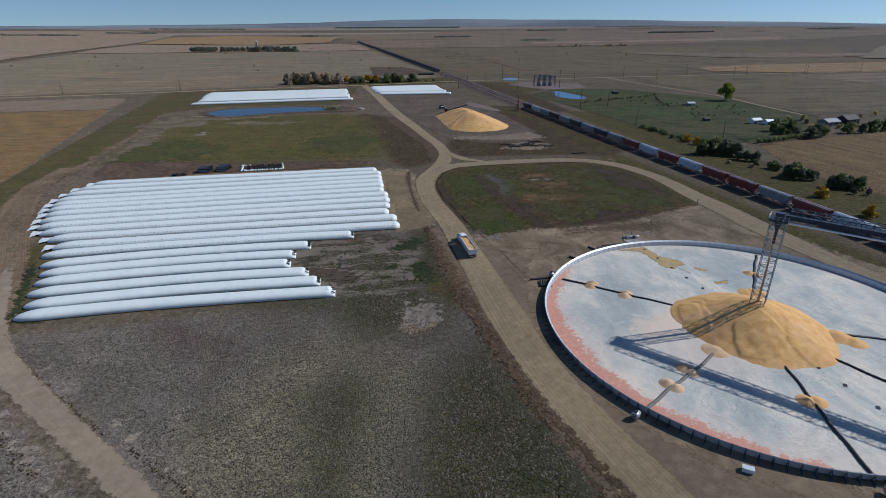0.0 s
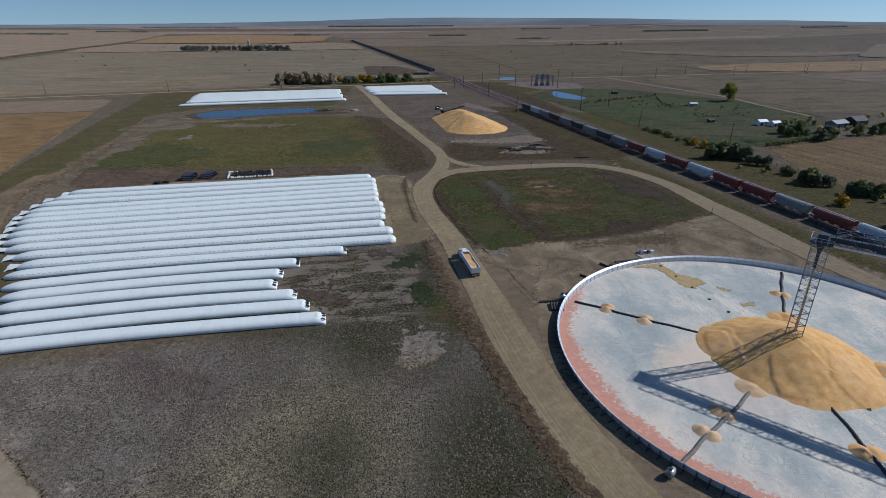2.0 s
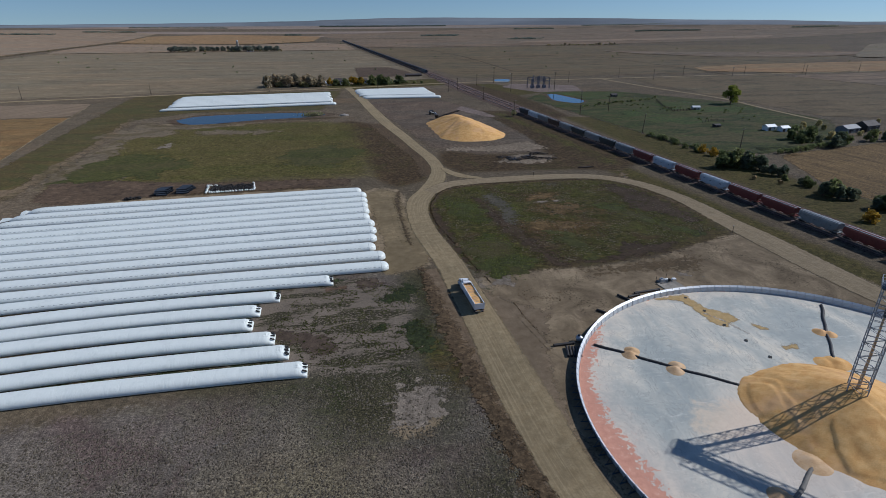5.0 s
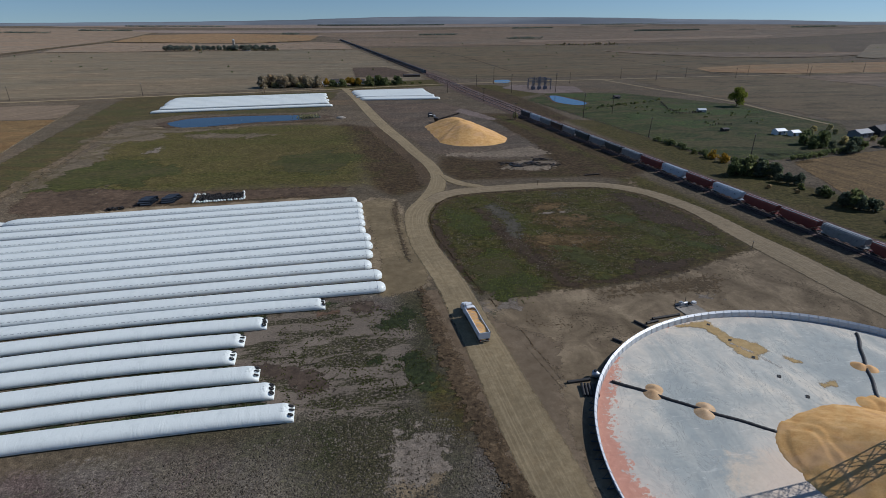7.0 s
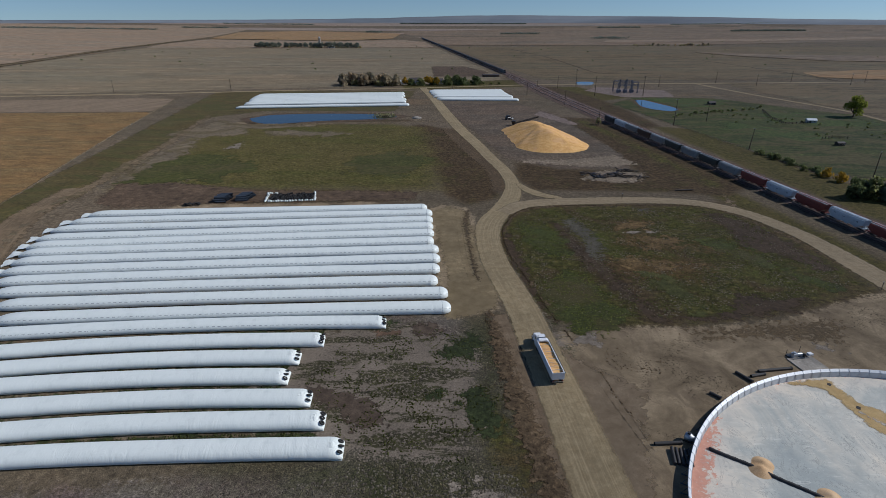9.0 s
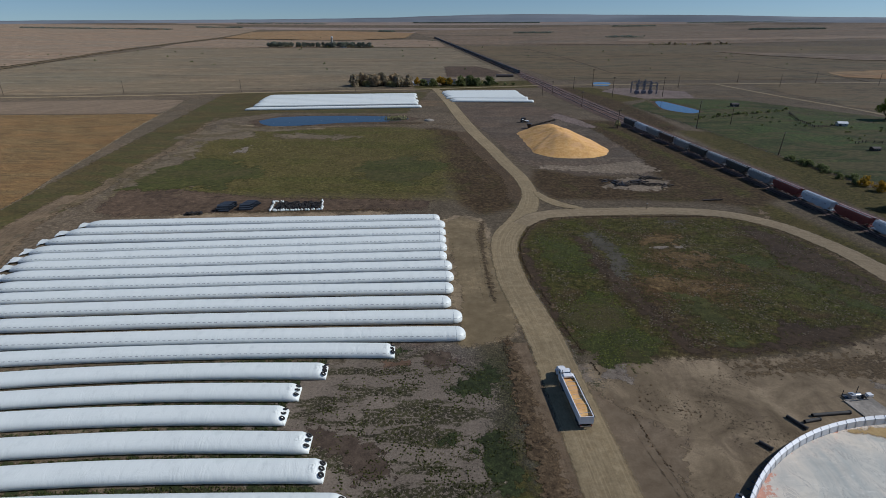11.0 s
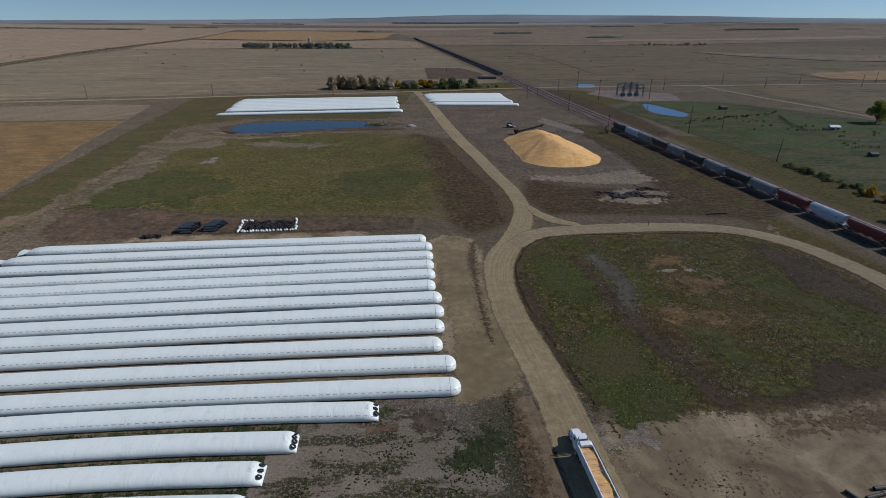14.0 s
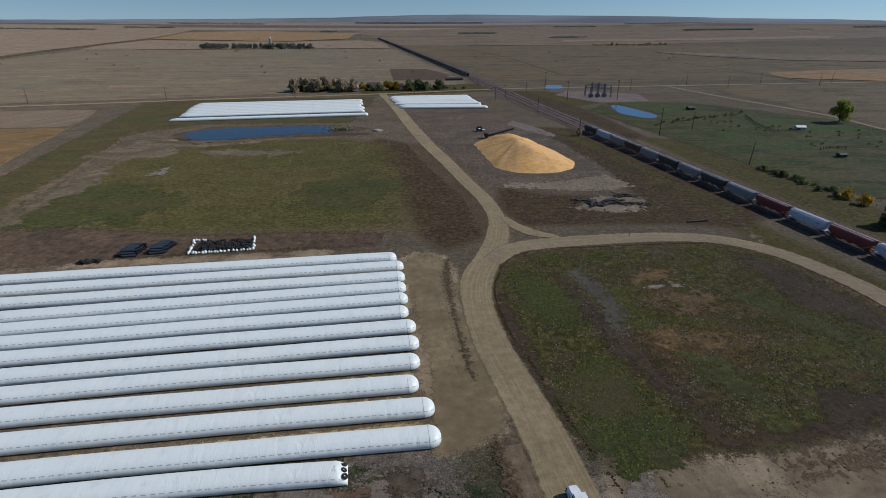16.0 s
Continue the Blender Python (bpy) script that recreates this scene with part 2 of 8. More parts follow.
    sand = n.mix(n.math("MULTIPLY", n.step(n.noise(0.11, 7, 0.7, n.coords((1.5, 0.7, 1), 30), 1.0), 0.52, 0.6), 0.55), sand, n.ramp(fine, [(0.36, lin(102, 87, 70)), (0.64, lin(122, 107, 88))]))
    litter = n.math("MULTIPLY", n.step(n.noise(1.5, 5, 0.72), 0.54, 0.58), n.step(patchy, 0.5, 0.58))
    sand = n.mix(n.math("MULTIPLY", litter, 0.8), sand, lin(66, 57, 44))
    sand = n.mix(n.math("MULTIPLY", n.step(n.noise(2.6, 4, 0.7), 0.62, 0.68), 0.5), sand, lin(84, 73, 60))
    base = area("sand", base, sand, 20, 0.7)
    mud = n.ramp(clod, [(0.36, lin(102, 91, 80)), (0.5, lin(116, 105, 93)), (0.64, lin(129, 118, 105))])
    where = n.step(n.noise(0.13, 6, 0.64, n.coords((0.42, 1.5, 1), 4), 0.5), 0.49, 0.53)
    speck = n.noise(1.5, 5, 0.72)
    weed = n.math("MAXIMUM", n.math("MULTIPLY", where, n.step(speck, 0.44, 0.48)), n.step(speck, 0.62, 0.65))
    mud = n.mix(n.math("MULTIPLY", weed, 0.9), mud, n.ramp(fine, [(0.36, lin(32, 32, 19)), (0.64, lin(66, 65, 38))]))
    base = area("mud", base, mud, 44, 0.8)
    calm = n.math("MAXIMUM", n.step(n.attr("sand"), -3.0, 3.0), n.step(n.attr("mud"), -3.0, 3.0))
    rough_ = n.math("SUBTRACT", 1.0, n.math("MULTIPLY", calm, 0.72))
    col = n.mix(rough_, base, n.mix(1.0, base, n.ramp(grain, [(0.36, (0.62, 0.62, 0.62)), (0.5, (1.0, 1.0, 1.0)), (0.64, (1.4, 1.39, 1.36))]), "MULTIPLY"))
    col = n.mix(rough_, col, n.mix(1.0, col, n.ramp(n.noise(0.8, 8, 0.82), [(0.38, (0.6, 0.6, 0.6)), (0.5, (0.98, 0.98, 0.98)), (0.62, (1.42, 1.41, 1.37))]), "MULTIPLY"))
    col = n.mix(1.0, col, n.ramp(mid, [(0.34, (0.84, 0.84, 0.84)), (0.66, (1.16, 1.16, 1.16))]), "MULTIPLY")
    n.bump(n.math("MULTIPLY", n.math("ADD", n.math("MULTIPLY", clod, 0.6), n.math("MULTIPLY", grain, 0.5)), n.math("SUBTRACT", 1.0, n.math("MULTIPLY", calm, 0.9))), 0.7, 0.3)
    return n.done(col, 0.96, 0, 0.15)


def bag_material(name, marks):
    """White polyethylene sheet, drawn over the grain in faint hoops, with small printed dashes along the flank."""
    n = Nodes(name)
    tc = n.add("TexCoord")
    sep = n.add("SeparateXYZ")
    n.link(tc.outputs["UV"], sep.inputs[0])
    along, round_ = sep.outputs[0], sep.outputs[1]
    hoop = n.noise(1.0, 4, 0.55, n.coords((0.32, 0.1, 0.1)))
    fold = n.noise(0.5, 5, 0.55, n.coords((1.0, 0.45, 0.5)), 1.2)
    col = n.mix(n.step(n.noise(0.35, 6, 0.7), 0.5, 0.8), lin(225, 230, 225), lin(209, 215, 210))
    if marks:
        dash = n.math("FRACT", n.math("MULTIPLY", along, 0.69), 0)
        on = n.math("MULTIPLY", n.math("LESS_THAN", dash, 0.55), n.math("LESS_THAN", n.math("ABSOLUTE", n.math("SUBTRACT", round_, 0.648), 0), 0.008))
        thin = n.math("GREATER_THAN", n.noise(6.0, 2), 0.42)
        col = n.mix(n.math("MULTIPLY", n.math("MULTIPLY", on, thin), 0.7), col, lin(112, 118, 122))
    n.bump(n.math("ADD", hoop, n.math("MULTIPLY", fold, 0.9)), 0.34, 0.32)
    return n.done(col, 0.42, 0, 0.4)


def corn_material(name="corn", lo=lin(198, 150, 92), mid=lin(211, 166, 106), hi=lin(221, 180, 122), dust=lin(214, 172, 132)):
    n = Nodes(name)
    a, b, c = n.noise(0.45, 8, 0.68), n.noise(5.0, 4, 0.75), n.noise(0.09, 4, 0.6, None, 1.0)
    col = n.ramp(a, [(0.34, lo), (0.5, mid), (0.66, hi)])
    col = n.mix(1.0, col, n.ramp(b, [(0.34, (0.88, 0.86, 0.83)), (0.66, (1.09, 1.09, 1.09))]), "MULTIPLY")
    col = n.mix(n.math("MULTIPLY", n.step(c, 0.48, 0.66), 0.5), col, dust)
    n.bump(n.math("ADD", a, n.math("MULTIPLY", b, 0.2)), 0.15, 0.3)
    return n.done(col, 0.85, 0, 0.15)


def slab_material():
    """The ring's floor: pale sealed surface with blue-grey washes, cream dust near the pile and flaking reddish dirt along its western border."""
    n = Nodes("pale_slab")
    a, b = n.noise(0.16, 9, 0.72, None, 0.8), n.noise(0.9, 8, 0.7, None, 0.6)
    wash = n.noise(0.045, 7, 0.62, n.coords((1.3, 0.8, 1), 40), 1.2)
    col = n.ramp(wash, [(0.36, lin(162, 167, 163)), (0.48, lin(180, 181, 173)), (0.58, lin(202, 197, 184)), (0.68, lin(216, 206, 187))])
    col = n.mix(1.0, col, n.ramp(a, [(0.34, (0.84, 0.845, 0.85)), (0.5, (1.0, 1.0, 1.0)), (0.66, (1.09, 1.08, 1.06))]), "MULTIPLY")
    crease = n.math("ABSOLUTE", n.math("SUBTRACT", n.noise(0.16, 8, 0.74, n.coords((1.4, 0.7, 1), -38), 1.8), 0.5), 0)
    col = n.mix(n.math("MULTIPLY", n.math("MULTIPLY", n.step(crease, 0.02, 0.004), n.step(a, 0.42, 0.56)), 0.6), col, lin(124, 125, 122))
    scuff = n.noise(0.7, 9, 0.75, n.coords((0.4, 1.8, 1), 35), 1.2)
    col = n.mix(n.math("MULTIPLY", n.step(scuff, 0.57, 0.66), 0.35), col, lin(146, 147, 145))
    col = n.mix(n.math("MULTIPLY", n.step(scuff, 0.43, 0.36), 0.35), col, lin(226, 224, 216))
    col = n.mix(n.math("MULTIPLY", n.step(b, 0.6, 0.72), 0.3), col, lin(150, 148, 142))
    spill = n.math("ADD", n.attr("chaff"), n.math("MULTIPLY", n.math("SUBTRACT", n.math("ADD", n.math("MULTIPLY", a, 0.6), n.math("MULTIPLY", b, 0.4)), 0.5), 26))
    col = n.mix(n.math("MULTIPLY", n.step(spill, -1.0, 4.0), 0.6), col, n.ramp(b, [(0.3, lin(206, 182, 150)), (0.7, lin(222, 204, 178))]))
    blush = n.math("ADD", n.attr("blush"), n.math("MULTIPLY", n.math("SUBTRACT", a, 0.5), 16))
    col = n.mix(n.math("MULTIPLY", n.step(blush, -4.0, 7.0), 0.45), col, lin(218, 196, 178))
    flake = n.math("ADD", n.math("MULTIPLY", b, 0.45), n.math("ADD", n.math("MULTIPLY", a, 0.3), n.math("MULTIPLY", n.noise(0.4, 9, 0.78, n.coords((1.0, 1.0, 1), 20), 1.0), 0.25)))
    red = n.math("ADD", n.attr("red"), n.math("MULTIPLY", n.math("SUBTRACT", flake, 0.5), 24))
    col = n.mix(n.math("MULTIPLY", n.step(red, -0.2, 0.3), 0.85), col, n.ramp(b, [(0.35, lin(182, 116, 94)), (0.6, lin(200, 138, 114)), (0.72, lin(214, 176, 156))]))
    n.bump(b, 0.12, 0.1)
    return n.done(col, 0.75, 0, 0.3)


def water_material(name, color):
    n = Nodes(name)
    n.bump(n.noise(1.4, 4, 0.6, n.coords((1, 2.2, 1))), 0.05, 0.1)
    return n.done(color, 0.08, 0, 0.6)


def leaves_material(name, lo, hi):
    n = Nodes(name)
    isl = n.add("NewGeometry").outputs["Random Per Island"]
    info = n.add("ObjectInfo").outputs["Random"]
    col = n.ramp(isl, [(0.0, lo), (0.7, hi), (1.0, tuple(min(1, v * 1.35) for v in hi[:3]) + (1,))])
    col = n.mix(1.0, col, n.ramp(info, [(0.0, (0.72, 0.75, 0.76)), (0.5, (1.0, 1.0, 1.0)), (1.0, (1.25, 1.14, 1.06))]), "MULTIPLY")
    n.done(col, 0.8, 0, 0.1)
    thin, both = n.add("BsdfTranslucent"), n.add("MixShader")
    both.inputs[0].default_value = 0.5
    n.link(col, thin.inputs["Color"])
    n.link(n.bsdf.outputs[0], both.inputs[1])
    n.link(thin.outputs[0], both.inputs[2])
    n.link(both.outputs[0], n.out.inputs["Surface"])
    return n.mat


M_GROUND = ground_material()
M_BAG, M_BAG_PLAIN = bag_material("white_sheet_marked", True), bag_material("white_sheet", False)
M_CORN = corn_material()
M_CORN_DUSTY = corn_material("dusty_corn", lin(184, 150, 112), lin(198, 166, 128), lin(210, 182, 148), lin(206, 184, 160))
M_SLAB = slab_material()
M_ROAD = ragged("gravel_road", lin(132, 115, 87), lin(146, 130, 101), lin(160, 144, 114), 0.5, 0.5, 0.42, 0.08, grain=0.3, mottle=0.7)
M_ROAD_PALE = ragged("pale_dirt_road", lin(130, 114, 89), lin(144, 128, 102), lin(157, 142, 116), 0.6, 0.5, 0.5, 0.12, grain=0.3, mottle=0.6)
M_DIRTROAD = ragged("tan_dirt_road", lin(128, 114, 95), lin(138, 125, 106), lin(148, 135, 116), 1.0, 0.4, 0.18, 0.08, grain=0.18, mottle=0.6)
M_TRACK = ragged("faint_dirt_track", lin(94, 80, 62), lin(110, 95, 75), lin(124, 109, 88), 5.0, 0.5, 0.5, 0.2, (lin(80, 70, 48), lin(104, 92, 66)), 0.2)
M_STUBBLE = ragged("corn_stubble", lin(90, 71, 46), lin(118, 96, 64), lin(146, 122, 86), 1.0, 1.6, 0.0, 0.4, None, mottle=0.7, streak=(0.22, 0.3))
M_STUBBLE_PALE = ragged("pale_bare_stubble", lin(112, 97, 80), lin(124, 108, 90), lin(136, 120, 101), 2.0, 0.5, 0.0, 0.2, None, drills=-28, mottle=0.4, grain=0.4)
M_STUBBLE_GOLD = ragged("golden_stubble", lin(88, 70, 43), lin(112, 91, 59), lin(136, 113, 78), 1.2, 1.1, 0.0, 0.4, None, drills=8.5)
M_PASTURE = ragged("green_pasture", lin(42, 50, 21), lin(59, 67, 31), lin(84, 86, 48), 7.0, 0.35, 0.0, 0.5, (lin(68, 62, 36), lin(96, 88, 56)), streak=(0.06, 0.3))
M_MEADOW = ragged("bright_green_grass", lin(46, 58, 24), lin(62, 76, 34), lin(84, 94, 50), 9.0, 0.4, 0, 0.4, (lin(60, 60, 32), lin(90, 84, 50)), 0.12)
M_TAN = ragged("tan_field", lin(124, 108, 90), lin(138, 121, 101), lin(152, 134, 113), 5.0, 0.05, 0, 0.0, None, 0.03, 0.3, streak=(0.03, 0.16))
M_OCHRE = ragged("ochre_field", lin(130, 104, 72), lin(143, 117, 84), lin(156, 131, 98), 4.0, 0.05, 0, 0.0, None, 0.03, 0.3, streak=(0.04, 0.12))
M_DULL = ragged("dull_brown_prairie", lin(102, 88, 72), lin(119, 104, 86), lin(137, 120, 101), 6.0, 0.05, 0, 0.0, None, 0.02, 0.3, streak=(0.02, 0.3))
M_GREYFIELD = ragged("grey_prairie", lin(84, 74, 54), lin(101, 90, 68), lin(118, 106, 82), 4.0, 0.3, 0, 0.0, (lin(98, 83, 60), lin(122, 104, 78)), 0.04, 0.6, streak=(0.03, 0.34))
M_BROWN = ragged("bare_brown_earth", lin(66, 54, 43), lin(88, 73, 59), lin(108, 91, 75), 4.0, 0.3)
M_PAD = ragged("grey_gravel_pad", lin(78, 67, 57), lin(98, 86, 74), lin(118, 105, 91), 5.0, 0.5, 0.2, streak=(0.05, 0.14))
M_REDPAD = ragged("reddish_gravel_pad", lin(100, 88, 82), lin(122, 108, 101), lin(138, 125, 117), 3.0, 0.5)
M_CLAY = ragged("pale_clay", lin(104, 92, 77), lin(126, 113, 97), lin(150, 137, 119), 5.0, 0.6, wide=0.3)
M_CHAFF = ragged("tan_chaff", lin(184, 154, 104), lin(197, 168, 118), lin(208, 182, 134), 0.9, 0.7, 0, 0.15, grain=0.2, mottle=0.4)
M_DUSTY = paint("dust_covered_plastic", lin(112, 108, 102), 0.8, 0, 0.5, 1.5)
M_BALLAST = ragged("railway_ballast", lin(92, 74, 68), lin(116, 96, 89), lin(138, 117, 108), 0.6, 1.6)
M_BED = ragged("dull_pink_ballast_bed", lin(74, 60, 53), lin(94, 78, 70), lin(114, 97, 88), 2.0, 1.2)
M_DIRT = ragged("grey_tan_dirt", lin(114, 99, 80), lin(129, 113, 93), lin(143, 127, 106), 2.6, 0.4, 0, 0.15, (lin(104, 89, 70), lin(122, 107, 87)), grain=0.4)
M_SHOULDER = ragged("brown_road_shoulder", lin(98, 82, 64), lin(113, 97, 78), lin(128, 112, 92), 1.6, 0.5, 0.35, 0.2, grain=0.5)
M_GROWTH = ragged("fresh_green_growth", lin(56, 58, 28), lin(70, 71, 36), lin(88, 85, 48), 14.0, 0.4, 0, 0.4, (lin(64, 60, 34), lin(92, 84, 52)), 0.06)
M_LUSH = ragged("lush_green_weeds", lin(42, 46, 20), lin(61, 66, 30), lin(92, 94, 50), 8.0, 1.3, 0, 0.5, (lin(58, 52, 31), lin(90, 80, 48)), 0.2)
M_RUSTY = ragged("rust_brown_weeds", lin(78, 61, 39), lin(101, 82, 53), lin(126, 104, 70), 8.0, 0.9, 0, 0.4, wide=0.25)
M_WESTROAD = ragged("brown_dirt_road", lin(96, 81, 62), lin(112, 96, 76), lin(128, 112, 91), 3.0, 0.5, 0.5, 0.2, grain=0.5)
M_DRYGRASS = ragged("dry_olive_grass", lin(66, 59, 36), lin(84, 75, 47), lin(102, 91, 60), 4.0, 0.6, 0, 0.3, (lin(62, 62, 32), lin(88, 84, 48)), 0.2, streak=(0.1, 0.2))
M_LAWNBARE = ragged("bare_brown_lawn_earth", lin(54, 43, 32), lin(68, 55, 42), lin(84, 69, 54), 5.0, 0.7, 0, 0.3, wide=0.25, grain=0.7)
M_APRON = ragged("plain_tan_dirt", lin(116, 101, 76), lin(130, 115, 89), lin(144, 129, 101), 2.2, 0.4, 0, 0.15, (lin(106, 92, 68), lin(124, 109, 83)), grain=0.45)
M_VERGE = ragged("churned_dark_verge", lin(62, 50, 37), lin(88, 73, 55), lin(116, 99, 77), 3.0, 0.9, 0, 0.5)
M_CHURN = ragged("churned_clods", lin(64, 53, 40), lin(86, 73, 56), lin(112, 97, 76), 2.2, 1.2, 0, 0.5, wide=0.8)
M_SWEPT = ragged("pale_swept_floor", lin(186, 178, 164), lin(202, 195, 182), lin(216, 210, 198), 0.5, 0.7, 0, 0.1, grain=0.2)
M_SCAR = ragged("grey_gravel_scar", lin(74, 70, 60), lin(88, 83, 72), lin(102, 96, 84), 5.0, 0.7, grain=0.4)
# mauve-grey is distance haze painted into the prairie's colour
M_HAZEFAR = ragged("haze_paled_prairie", lin(124, 112, 102), lin(137, 124, 113), lin(150, 136, 123), 14.0, 0.02, 0, 0.0, None, 0.01, 0.2, streak=(0.006, 0.2))
M_GREYPALE = ragged("pale_grey_prairie", lin(106, 95, 77), lin(122, 111, 91), lin(138, 126, 105), 5.0, 0.3, 0, 0.0, (lin(112, 99, 77), lin(130, 117, 94)), 0.04, 0.6, streak=(0.03, 0.3))
# blue-grey base colour stands in for haze over the hills
M_BACK = rough_stuff("haze_coloured_hills", lin(104, 112, 120), lin(116, 123, 130), lin(126, 132, 138), 0.002, 0.0006, 0, 0.1)
M_STEEL = paint("galvanised_steel", lin(186, 190, 194), 0.45, 0.6, 0.35, 1.2)
M_WALL = paint("ring_wall_steel", lin(196, 200, 204), 0.5, 0.25, 0.3, 0.9)
M_LATTICE = paint("lattice_steel", lin(56, 70, 84), 0.5, 0.3, 0.4, 2.0)
M_TOWER = paint("weathered_galvanised_steel", lin(140, 146, 152), 0.5, 0.2, 0.35, 1.5)
M_SUBSTATION = paint("bluish_galvanised_steel", lin(104, 110, 124), 0.5, 0.2, 0.3, 1.5)
M_DUCT = paint("black_corrugated_plastic", lin(44, 42, 42), 0.6, 0, 0.4, 2.0)
M_RUBBER = paint("rubber", lin(34, 33, 33), 0.8, 0, 0.3, 3.0)
M_BLACK = paint("black_paint", lin(38, 38, 40), 0.5, 0, 0.3, 2.0)
M_WHITE = paint("white_paint", lin(226, 228, 230), 0.35, 0, 0.15, 1.0)
M_GLASS = paint("dark_window_glass", lin(28, 34, 40), 0.08, 0, 0.1, 1.0)
M_ALU = paint("polished_aluminium", lin(206, 208, 212), 0.3, 0.8, 0.2, 1.0)
M_WOOD = paint("weathered_wood", lin(84, 72, 60), 0.9, 0, 0.5, 3.0)
M_DARKWOOD = paint("charred_timber", lin(66, 58, 52), 0.9, 0, 0.4, 2.0)
M_RAIL = paint("worn_rail_steel", lin(150, 138, 130), 0.4, 0.7, 0.3, 2.0)
M_BLUEPIPE = paint("dark_blue_grey_pipe", lin(58, 66, 76), 0.5, 0, 0.4, 1.5, var=0.4)
M_CONCRETE = rough_stuff("concrete", lin(146, 140, 132), lin(166, 160, 150), lin(182, 176, 166), 1.5, 0.2, 0.1, 0.05)
M_ROOF = paint("metal_roof", lin(206, 210, 214), 0.45, 0.2, 0.25, 0.8)
M_ROOFGREY = paint("dull_grey_sheet_metal", lin(118, 122, 128), 0.6, 0, 0.3, 0.8)
M_ROOFDARK = paint("dark_roof", lin(66, 60, 60), 0.8, 0, 0.4, 0.8)
M_WATER = water_material("pond_water", lin(16, 28, 34))
M_WATER2 = water_material("still_blue_water", lin(30, 64, 92))
M_SEAM = paint("grey_seam", lin(150, 158, 164), 0.6)
M_STRAW = rough_stuff("straw", lin(120, 98, 62), lin(154, 130, 86), lin(180, 156, 108), 3, 0.5, 0.5, 0.1)
M_BARK = paint("bark", lin(70, 60, 50), 0.95, 0, 0.5, 3.0)
M_LEAF = {
    "dark": leaves_material("dark_leaves", lin(84, 94, 60), lin(122, 130, 88)),
    "hedge": leaves_material("blue_green_leaves", lin(82, 92, 74), lin(114, 122, 100)),
    "green": leaves_material("green_leaves", lin(80, 92, 38), lin(132, 140, 66)),
    "dull": leaves_material("dull_autumn_leaves", lin(138, 134, 94), lin(180, 172, 128)),
    # leaves of far trees, with haze put into the colour as bluish grey
    "grey": leaves_material("haze_greyed_leaves", lin(98, 106, 98), lin(130, 136, 122)),
    "bare": leaves_material("brown_grey_twigs", lin(136, 126, 104), lin(176, 162, 136)),
    "yellow": leaves_material("yellow_leaves", lin(132, 110, 42), lin(174, 142, 58)),
}
M_TUFT = leaves_material("dry_tufts", lin(100, 90, 78), lin(140, 129, 113))
M_GAP = ragged("straw_coloured_earth", lin(134, 115, 82), lin(164, 143, 104), lin(184, 162, 122), 0.9, 0.6, 0, 0.2, (lin(62, 52, 38), lin(104, 88, 64)))
M_MARSH = ragged("dark_green_weeds", lin(28, 34, 19), lin(47, 54, 31), lin(72, 78, 47), 3.2, 0.9, 0, 0.6)
M_SCUFF = ragged("pale_scuffed_dirt", lin(96, 84, 67), lin(112, 100, 82), lin(128, 116, 97), 9.0, 0.4, 0, 0.15, (lin(78, 68, 48), lin(104, 92, 66)), 0.16, 0.6)
M_SCUFF_PALE = ragged("pale_straw_edge", lin(126, 112, 86), lin(144, 130, 104), lin(160, 146, 120), 0.5, 0.6, 0, 0.1)
M_SILT = ragged("pale_grey_silt", lin(108, 98, 88), lin(125, 115, 104), lin(140, 130, 118), 6.0, 0.5, 0, 0.2, wide=0.25)
M_SCRUB = ragged("low_dark_scrub", lin(76, 63, 46), lin(94, 80, 60), lin(114, 98, 76), 7.0, 1.2, 0, 0.5, wide=0.55)
# dark earth of damp ruts and fence lines; also painted shade between bags
M_RUT_SHADE = ragged("damp_rut_and_gap_shade", lin(52, 44, 34), lin(66, 56, 44), lin(82, 71, 57), 0.35, 0.9)
M_REDMUD = ragged("reddish_bare_mud", lin(84, 66, 53), lin(102, 82, 67), lin(118, 98, 81), 2.4, 0.5, 0, 0.2, grain=0.4)
M_DARKMUD = ragged("damp_dark_mud", lin(66, 56, 47), lin(82, 70, 60), lin(98, 86, 74), 3.0, 0.4, 0, 0.2, grain=0.5)
M_TUFT_GREEN = leaves_material("green_tufts", lin(54, 58, 30), lin(88, 92, 52))
M_TUFT_LUSH = leaves_material("bright_green_tufts", lin(76, 84, 40), lin(114, 118, 60))


# ---- builders ----
def rise(x, y):
    """The land lifts slowly towards the far hills."""
    r = np.hypot(x, y)
    return 46.0 * np.clip((r - 2300.0) / 2350.0, 0, 1) ** 1.6


